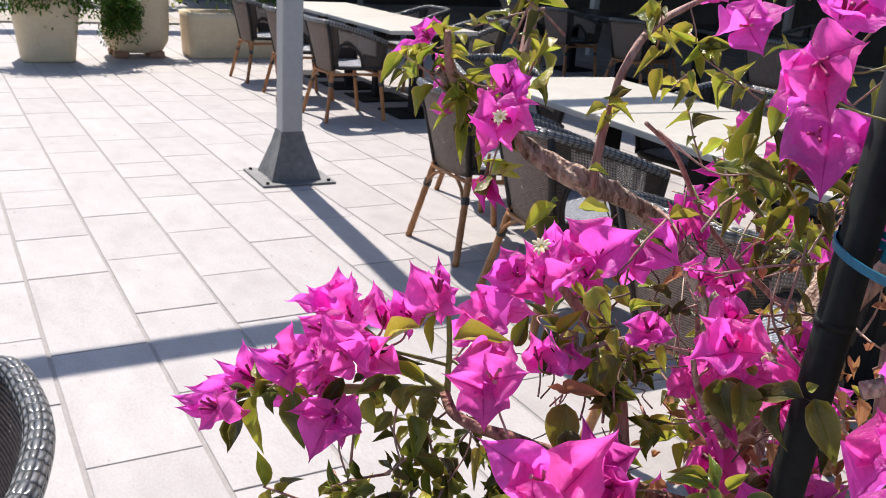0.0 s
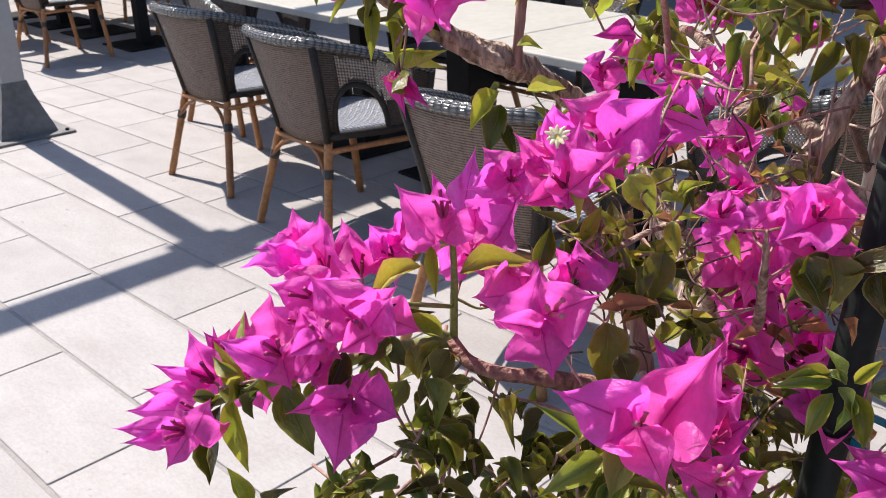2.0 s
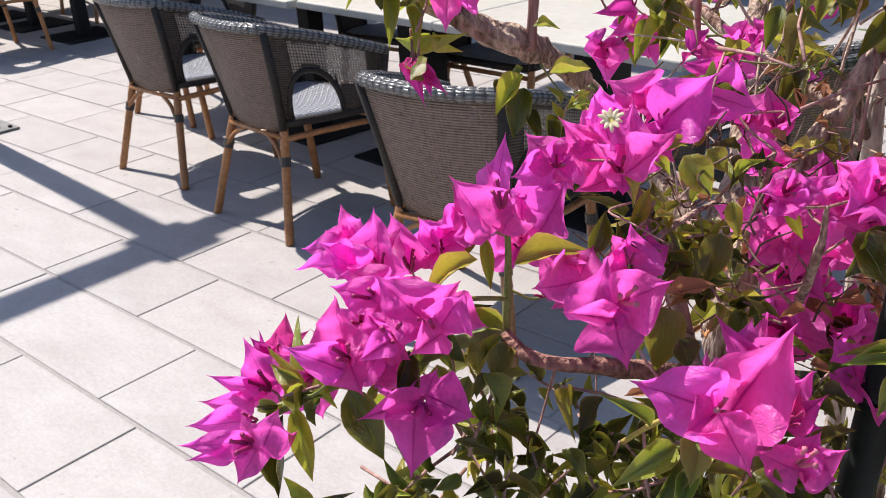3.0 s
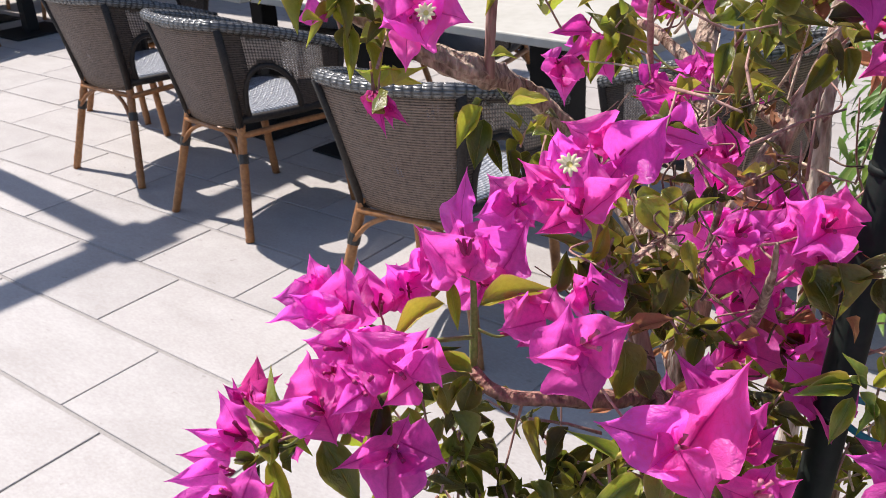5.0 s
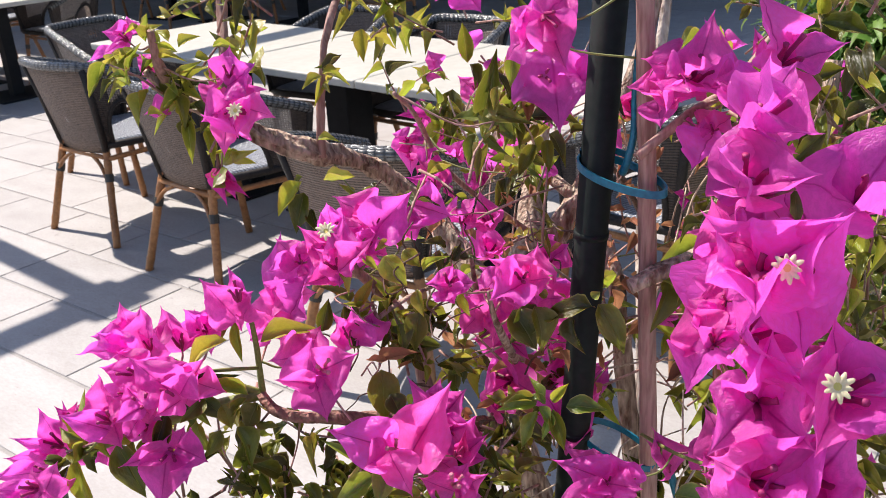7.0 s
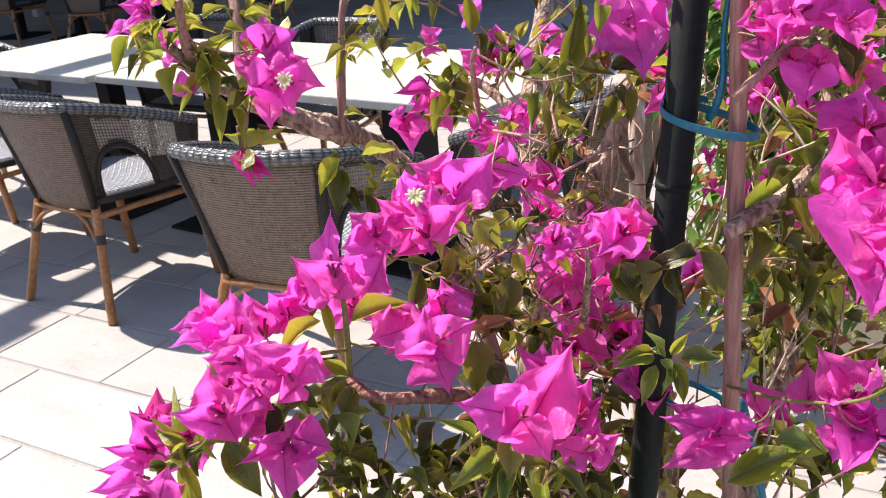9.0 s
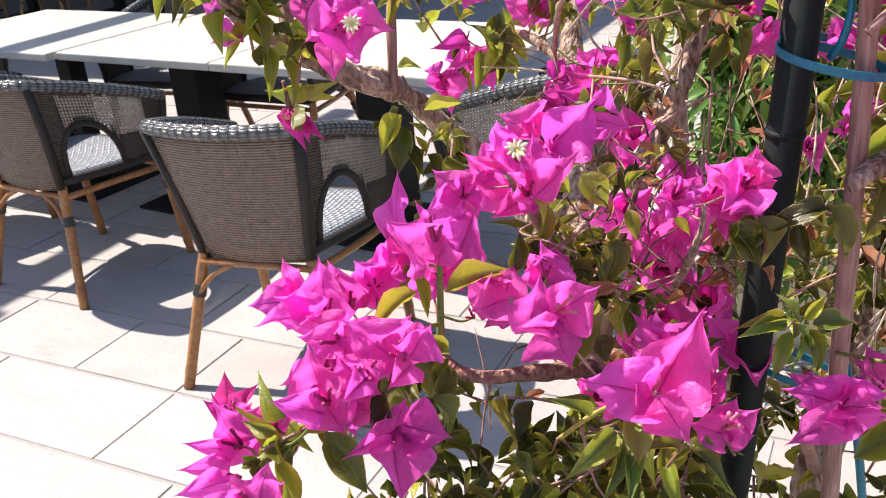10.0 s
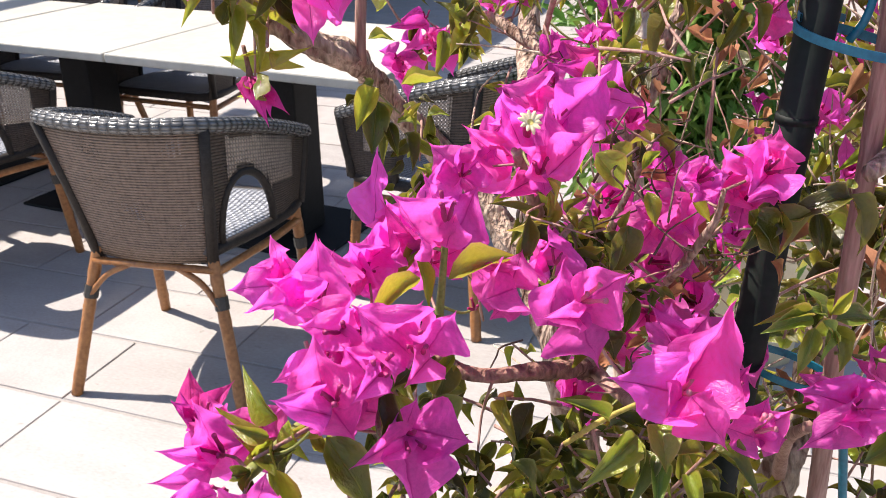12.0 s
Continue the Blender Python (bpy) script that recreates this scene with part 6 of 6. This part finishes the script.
leaf_to((0.4171, 0.5869, 1.2292), (0.4220, 0.5765, 1.2338), True)
leaf_to((0.3849, 0.5467, 1.1933), (0.3693, 0.5548, 1.1827), dry=True)
leaf_to((0.3741, 0.5474, 1.1865), (0.3705, 0.5594, 1.1899), dry=True)
leaf_to((0.4304, 0.5148, 1.3131), (0.4245, 0.5115, 1.3001), dry=True)
leaf_to((0.4341, 0.4234, 1.1953), (0.4204, 0.4329, 1.1840), dry=True)
leaf_to((0.4651, 0.4753, 1.1856), (0.4588, 0.4792, 1.1747), dry=True)
leaf_to((0.4705, 0.4681, 1.1940), (0.4627, 0.4745, 1.1802), dry=True)

blade((0.3055, 0.5160, 1.1728), (0.2850, 0.5241, 1.1683), 0.52, "fresh")
blade((0.3036, 0.5147, 1.1698), (0.2842, 0.5082, 1.1649), 0.40, "fresh")
blade((0.3088, 0.5090, 1.1766), (0.2915, 0.5044, 1.1741), 0.62, "fresh")
blade((0.3031, 0.5088, 1.1684), (0.2843, 0.5047, 1.1646), 0.40, "fresh")
blade((0.3064, 0.5263, 1.1759), (0.2982, 0.5338, 1.1893), 0.35, "fresh")
branch([(0.3168, 0.5422, 1.1560), (0.3117, 0.5290, 1.1719), (0.3066, 0.5158, 1.1853)], [0.0011, 0.0010, 0.0008], yellow_twig)
spray_filler((0.366, 0.628, 1.207))

# flowers deeper in the shrub and close to the path
flower(0.44, 0.545, 1.238, -0.3, 0.2, 0.8, 0.024, 42)
flower(0.452, 0.556, 1.215, 0.2, 0.0, 0.9, 0.026, 45)
flower(0.470, 0.560, 1.19, 0.3, -0.2, 0.9, 0.028, 45)
flower(0.43, 0.53, 1.18, 0.1, -0.4, 0.9, 0.028, 45)
flower(0.50, 0.545, 1.16, 0.3, 0.2, 0.8, 0.030, 45)
flower(0.580, 0.708, 1.220, -0.2, -0.1, 0.8, 0.026, 38)
flower(0.600, 0.712, 1.232, 0.1, 0.4, 0.7, 0.024, 40)
flower(0.630, 0.668, 1.252, 0.2, 0.3, 0.7, 0.028, 45)
flower(0.600, 0.655, 1.268, -0.2, 0.5, 0.7, 0.026, 45)
flower(0.540, 0.690, 1.365, 0.2, 0.3, 0.8, 0.026, 42)
flower(0.545, 0.600, 1.242, -0.4, 0.3, 0.7, 0.026, 42)
flower(0.565, 0.580, 1.26, 0.3, 0.4, 0.7, 0.028, 42)
flower(0.552, 0.573, 1.10, -0.1, 0.1, 0.9, 0.030, 45)
flower(0.60, 0.60, 1.12, 0.2, 0.1, 0.9, 0.028, 45)
flower(0.440, 0.512, 1.368, 0.3, 0.3, 0.8, 0.036, 50)
flower(0.432, 0.434, 1.326, 0.2, -0.1, 0.9, 0.036, 52)
flower(0.434, 0.400, 1.335, 0.4, 0.1, 0.9, 0.038, 52)
flower(0.450, 0.415, 1.30, 0.6, -0.3, 0.7, 0.034, 48)
flower(0.430, 0.39, 1.27, 0.7, 0.0, 0.7, 0.036, 50)
flower(0.3281, 0.3728, 1.3190, 0.0, 0.3, 0.9, 0.034, 52)
flower(0.3161, 0.3638, 1.2960, -0.3, 0.1, 0.9, 0.036, 52)
flower(0.3160, 0.3660, 1.2760, 0.3, 0.0, 0.9, 0.036, 50)
flower(0.3081, 0.3578, 1.2610, -0.2, -0.4, 0.9, 0.036, 50)
flower(0.2940, 0.3530, 1.2430, 0.2, -0.3, 0.9, 0.034, 50)
flower(0.3230, 0.3630, 1.2510, 0.5, 0.2, 0.8, 0.034, 48)
flower(0.3380, 0.3760, 1.3360, 0.5, 0.5, 0.7, 0.034, 48)
flower(0.3280, 0.3580, 1.2210, 0.1, -0.5, 0.8, 0.034, 48)
flower(0.3232, 0.3568, 1.2974, -0.1, 0.0, 0.9, 0.036, 54)
flower(0.3131, 0.3366, 1.2679, 0.1, -0.1, 0.9, 0.036, 54)
flower(0.3457, 0.3456, 1.3134, 0.3, 0.2, 0.9, 0.036, 54)
flower(0.3084, 0.3397, 1.2393, -0.2, -0.3, 0.9, 0.036, 54)
flower(0.643, 0.459, 1.195, -0.2, 0.2, 0.9, 0.028, 45)
flower(0.60, 0.47, 1.25, 0.1, 0.3, 0.9, 0.028, 45)
flower(0.593, 0.421, 1.18, 0.3, 0.2, 0.8, 0.03, 45)
flower(0.57, 0.50, 1.14, -0.3, 0.1, 0.9, 0.028, 45)
flower(0.62, 0.50, 1.30, 0.1, 0.3, 0.9, 0.03, 45)


def open_star(x, y, z, r, u, t, size=0.037):
    """An open cream flower on its crimson tube."""
    m = aim((x, y, z), RIGHT * r + UP * u + NEAR * t, 0.4) @ Matrix.Scale(size, 4)
    f = part("open_flower", star, None, plant, "small cream-white open flower", m=m)
    bm = bmesh.new()
    tube(bm, spline([(0, 0, -0.03), (0.03, 0.02, -0.2), (0.10, 0.0, -0.5)], 4), [0.030, 0.05, 0.03], 7)
    part("tube", bm, tube_mat, f, smooth=True)


open_star(0.3375, 0.5635, 1.2672, -0.1, 0.35, 0.9)
open_star(0.3630, 0.6450, 1.3080, -0.2, 0.1, 1.0)
open_star(0.3930, 0.4835, 1.2420, 0.2, 0.5, 0.8)
open_star(0.4010, 0.3820, 1.1845, -0.1, 0.2, 1.0)
open_star(0.3060, 0.3520, 1.3067, -0.1, 0.2, 1.0)
open_star(0.2970, 0.3333, 1.2794, -0.1, 0.2, 1.0)

# tufts of leaves along the shoots
sprig(0.350, 0.560, 1.222, 0.4, 0.5, 0.6, 8, 0.026, 0.6, 0.012)
sprig(0.372, 0.548, 1.214, 0.3, 0.2, 0.8, 5, 0.024, 0.6, 0.014)
sprig(0.365, 0.535, 1.200, 0.2, -0.5, 0.8, 4, 0.022, 0.4, 0.012)
sprig(0.392, 0.540, 1.236, 0.2, 0.5, 0.7, 6, 0.022, 0.6, 0.014)
sprig(0.228, 0.606, 1.200, -0.6, -0.1, 0.5, 7, 0.022, 0.7, 0.012)
sprig(0.252, 0.604, 1.200, 0.0, -0.6, 0.6, 8, 0.024, 0.5, 0.014)
sprig(0.278, 0.596, 1.200, 0.1, -0.3, 0.8, 8, 0.026, 0.5, 0.014)
sprig(0.300, 0.585, 1.178, 0.0, -0.7, 0.6, 8, 0.026, 0.15, 0.014)
sprig(0.284, 0.583, 1.160, -0.2, -0.4, 0.8, 9, 0.024, 0.1, 0.016)
sprig(0.262, 0.592, 1.150, -0.4, -0.2, 0.7, 8, 0.020, 0.1, 0.016)
sprig(0.300, 0.570, 1.150, 0.1, -0.3, 0.8, 9, 0.026, 0.15, 0.016)
sprig(0.325, 0.556, 1.145, 0.2, -0.2, 0.8, 9, 0.026, 0.2, 0.018)
sprig(0.345, 0.540, 1.150, 0.2, -0.1, 0.8, 8, 0.026, 0.25, 0.016)
sprig(0.322, 0.530, 1.140, 0.1, 0.3, 0.8, 7, 0.030, 0.5, 0.012)
sprig(0.300, 0.510, 1.140, 0.0, 0.3, 0.8, 7, 0.028, 0.6, 0.012)
sprig(0.280, 0.560, 1.130, -0.1, -0.3, 0.8, 8, 0.024, 0.1, 0.018)
sprig(0.345, 0.705, 1.325, -0.6, 0.4, 0.6, 9, 0.030, 0.7, 0.016)
sprig(0.362, 0.702, 1.338, -0.2, 0.8, 0.5, 8, 0.026, 0.8, 0.014)
sprig(0.375, 0.700, 1.312, -0.3, 0.2, 0.8, 9, 0.028, 0.6, 0.016)
sprig(0.388, 0.692, 1.300, -0.2, -0.4, 0.8, 8, 0.028, 0.5, 0.014)
sprig(0.398, 0.705, 1.265, -0.1, -0.9, 0.3, 6, 0.030, 0.6, 0.012)
sprig(0.462, 0.678, 1.300, 0.2, 0.3, 0.6, 4, 0.022, 0.6, 0.012)
sprig(0.500, 0.690, 1.352, 0.1, 0.5, 0.6, 9, 0.030, 0.8, 0.020)
sprig(0.530, 0.688, 1.340, 0.3, -0.4, 0.6, 8, 0.032, 0.6, 0.018)
sprig(0.470, 0.665, 1.225, 0.2, 0.4, 0.7, 8, 0.024, 0.6, 0.014)
sprig(0.455, 0.650, 1.215, -0.2, -0.6, 0.6, 8, 0.026, 0.4, 0.014)
sprig(0.420, 0.640, 1.205, -0.4, -0.3, 0.6, 6, 0.026, 0.4, 0.014)
sprig(0.545, 0.655, 1.262, 0.0, 0.3, 0.8, 9, 0.026, 0.8, 0.020)
sprig(0.575, 0.665, 1.245, 0.0, -0.5, 0.8, 9, 0.030, 0.6, 0.020)
sprig(0.600, 0.640, 1.270, 0.2, 0.4, 0.7, 9, 0.026, 0.7, 0.020)
sprig(0.590, 0.700, 1.235, -0.1, 0.3, 0.8, 7, 0.024, 0.6, 0.014)
sprig(0.54, 0.585, 1.235, -0.2, 0.3, 0.8, 9, 0.030, 0.4, 0.022)
sprig(0.53, 0.560, 1.28, 0.0, 0.4, 0.8, 9, 0.032, 0.3, 0.025)
sprig(0.50, 0.565, 1.255, 0.0, -0.2, 0.8, 8, 0.030, 0.3, 0.022)
sprig(0.46, 0.545, 1.262, 0.0, 0.3, 0.8, 8, 0.030, 0.3, 0.020)
sprig(0.44, 0.530, 1.30, 0.1, 0.2, 0.8, 9, 0.032, 0.3, 0.020)
sprig(0.41, 0.520, 1.305, -0.2, -0.4, 0.8, 8, 0.034, 0.2, 0.016)
sprig(0.430, 0.435, 1.236, 0.5, 0.2, 0.8, 7, 0.034, 0.4, 0.016)
sprig(0.45, 0.42, 1.21, 0.4, 0.0, 0.8, 8, 0.034, 0.4, 0.020)

# dark leaves and dry bits behind the front spray
leaf_to((0.3767, 0.5498, 1.2139), (0.3713, 0.5516, 1.2058))
sprig(0.3649, 0.5533, 1.2070, 0, -0.3, 0.8, 9, 0.024, 0.15, 0.014)
sprig(0.3701, 0.5459, 1.1992, 0.2, -0.5, 0.7, 8, 0.024, 0.1, 0.014)
sprig(0.3859, 0.5478, 1.2067, 0.2, -0.4, 0.7, 8, 0.024, 0.15, 0.014)
sprig(0.3725, 0.5624, 1.2175, -0.1, 0.2, 0.8, 7, 0.022, 0.3, 0.014)
sprig(0.3829, 0.5286, 1.1879, 0.3, -0.2, 0.8, 8, 0.022, 0.2, 0.014)
branch([(0.3436, 0.5575, 1.2072), (0.3592, 0.5566, 1.2153), (0.3795, 0.5515, 1.2207), (0.4113, 0.5551, 1.2151)], [0.0016, 0.0012, 0.0009], bark, 0.4)
branch([(0.3592, 0.5566, 1.2153), (0.3590, 0.5590, 1.2239), (0.3583, 0.5565, 1.2319)], [0.0010, 0.0006], bark, 0.4)


def fill(n, lo, hi, size, young):
    """Leafy shoots deeper in the shrub, five leaves on each."""
    for _ in range(n // 5):
        start = Vector([rnd.uniform(a, b) for a, b in zip(lo, hi)])
        axis = Vector((rnd.gauss(-0.1, 0.6), rnd.gauss(0, 0.6), rnd.gauss(0.35, 0.6))).normalized()
        long = size * rnd.uniform(1.1, 2.2)
        shoots.append((start - axis * 0.012, start + axis * long))
        side = axis.orthogonal().normalized()
        for k in range(5):
            out = Matrix.Rotation(2.4 * k + rnd.uniform(-0.5, 0.5), 3, axis) @ side
            way = out + axis * rnd.uniform(0.1, 0.8) + UP * rnd.uniform(-0.6, 0.1)
            leaf(start + axis * long * (k + 0.6) / 5, way, axis * 0.5 + Vector((rnd.gauss(-0.2, 0.4), rnd.gauss(0, 0.4), 0.9)), size * rnd.uniform(0.55, 1.2), rnd.random() < young)


fill(130, (0.45, 0.33, 0.94), (0.60, 0.47, 1.20), 0.023, 0.35)
fill(200, (0.46, 0.32, 1.18), (0.64, 0.45, 1.40), 0.023, 0.5)
fill(90, (0.42, 0.50, 1.02), (0.56, 0.60, 1.20), 0.019, 0.55)
fill(90, (0.58, 0.34, 0.98), (0.78, 0.47, 1.36), 0.025, 0.35)
fill(320, (0.30, 0.47, 1.00), (0.42, 0.57, 1.14), 0.0165, 0.4)
fill(215, (0.24, 0.55, 1.06), (0.34, 0.62, 1.165), 0.0145, 0.32)
fill(50, (0.46, 0.50, 1.26), (0.62, 0.62, 1.45), 0.022, 0.45)
fill(270, (0.52, 0.22, 0.90), (0.82, 0.44, 1.34), 0.026, 0.4)
fill(170, (0.30, 0.50, 1.06), (0.40, 0.56, 1.15), 0.016, 0.35)
fill(30, (0.55, 0.46, 1.20), (0.68, 0.53, 1.36), 0.018, 0.35)
fill(90, (0.70, 0.42, 0.95), (0.86, 0.50, 1.16), 0.026, 0.35)
fill(16, (0.35, 0.365, 1.14), (0.42, 0.40, 1.34), 0.015, 0.2)
fill(50, (0.38, 0.50, 1.16), (0.48, 0.58, 1.30), 0.016, 0.6)
fill(40, (0.36, 0.66, 1.27), (0.44, 0.73, 1.36), 0.017, 0.65)
fill(60, (0.52, 0.62, 1.22), (0.64, 0.72, 1.33), 0.018, 0.65)
fill(120, (0.54, 0.36, 1.02), (0.74, 0.46, 1.34), 0.022, 0.35)
fill(170, (0.44, 0.34, 1.00), (0.56, 0.44, 1.34), 0.018, 0.35)
fill(160, (0.44, 0.44, 0.98), (0.60, 0.54, 1.16), 0.018, 0.45)
fill(60, (0.72, 0.34, 1.00), (0.86, 0.52, 1.30), 0.026, 0.35)
for _ in range(9):
    at = (rnd.uniform(0.42, 0.50), rnd.uniform(0.49, 0.57), rnd.uniform(1.10, 1.185))
    flower(*at, rnd.gauss(0, 0.5), rnd.gauss(0.4, 0.4), 0.8, rnd.uniform(0.026, 0.036), 48, rnd.choice(("", "", "", "thin")))
for _ in range(20):
    at = (rnd.uniform(0.52, 0.70), rnd.uniform(0.36, 0.52), rnd.uniform(1.06, 1.30))
    flower(*at, rnd.gauss(0, 0.4), rnd.gauss(0.2, 0.4), 0.9, rnd.uniform(0.024, 0.034), 45, rnd.choice(("", "", "thin", "red")))
for _ in range(80):
    at = Vector((rnd.uniform(0.42, 0.66), rnd.uniform(0.38, 0.60), rnd.uniform(1.02, 1.30)))
    leaf(at, Vector((rnd.gauss(0, 1), rnd.gauss(0, 1), -0.6)), NEAR + UP, rnd.uniform(0.010, 0.022), dry=True)
for _ in range(90):
    at = Vector((rnd.uniform(0.40, 0.54), rnd.uniform(0.48, 0.58), rnd.uniform(1.13, 1.26)))
    leaf(at, Vector((rnd.gauss(0, 1), rnd.gauss(0, 1), rnd.gauss(-0.4, 0.6))), NEAR + UP + RIGHT * rnd.gauss(0, 0.6), rnd.uniform(0.007, 0.014), dry=True)
for _ in range(60):
    at = Vector((rnd.uniform(0.45, 0.70), rnd.uniform(0.38, 0.64), rnd.uniform(1.02, 1.26)))
    end = at + Vector((rnd.gauss(0, 0.03), rnd.gauss(0, 0.03), rnd.uniform(0.02, 0.09)))
    branch([at, at.lerp(end, 0.5) + Vector((rnd.gauss(0, 0.010), rnd.gauss(0, 0.010), 0)), end], [0.0008, 0.0004], bark if rnd.random() < 0.5 else bark_young, 0.3, 6, 4, "twig")
for _ in range(70):
    at = Vector((rnd.uniform(0.345, 0.46), rnd.uniform(0.50, 0.575), rnd.uniform(1.15, 1.255)))
    end = at + Vector((rnd.gauss(0, 0.012), rnd.gauss(0, 0.012), rnd.uniform(-0.02, 0.03)))
    branch([at, at.lerp(end, 0.35) + Vector((rnd.gauss(0, 0.005), rnd.gauss(0, 0.005), 0)), at.lerp(end, 0.7) + Vector((rnd.gauss(0, 0.005), rnd.gauss(0, 0.005), 0)), end], [0.0005, 0.0004, 0.0003], rnd.choice((dark_twig, dark_twig, bark_young)), 0.3, 6, 4, "twig")
for _ in range(70):
    at = Vector((rnd.uniform(0.44, 0.60), rnd.uniform(0.42, 0.60), rnd.uniform(1.06, 1.28)))
    end = at + Vector((rnd.gauss(0, 0.022), rnd.gauss(0, 0.022), rnd.uniform(-0.01, 0.05)))
    branch([at, at.lerp(end, 0.5) + Vector((rnd.gauss(0, 0.005), rnd.gauss(0, 0.005), 0)), end], [0.0008, 0.0004], dry_twig, 0.2, 5, 4, "twig", "")
# thin twigs that carry them
nodes = [Vector(v.co) for ob in plant.children if ob.name.split(".")[0] in ("branch", "trunk", "stem") for v in ob.data.vertices][::4]
for p in sites:
    q = min(nodes, key=lambda n: (n - p).length)
    gap = (q - p).length
    if 0.008 < gap < 0.045:
        mid = p.lerp(q, 0.5) + Vector((rnd.gauss(0, 1), rnd.gauss(0, 1), rnd.gauss(-0.6, 0.8))) * gap * 0.12
        branch([q, mid, p], [0.0006, 0.0004], green_twig if rnd.random() < 0.3 else bark_young, 0.2, 6, 4, "twig")
for poses, mat, meshes in ((spare["old"], leaf_mat, leaf_meshes), (spare["young"], leaf_young, young_meshes)):
    for k, mesh in enumerate(meshes):
        joined("leaf_mass", mat, mesh, poses[k::len(meshes)], plant)

bm = bmesh.new()
for a, b in shoots:
    tube(bm, [a, a.lerp(b, 0.5) + Vector((rnd.gauss(0, 0.001), rnd.gauss(0, 0.001), 0.001)), b], [0.0008, 0.0005], 5)
tagged(part("twig_mass", bm, bark_young, plant, smooth=True), kind="stuff")

lay_slabs()
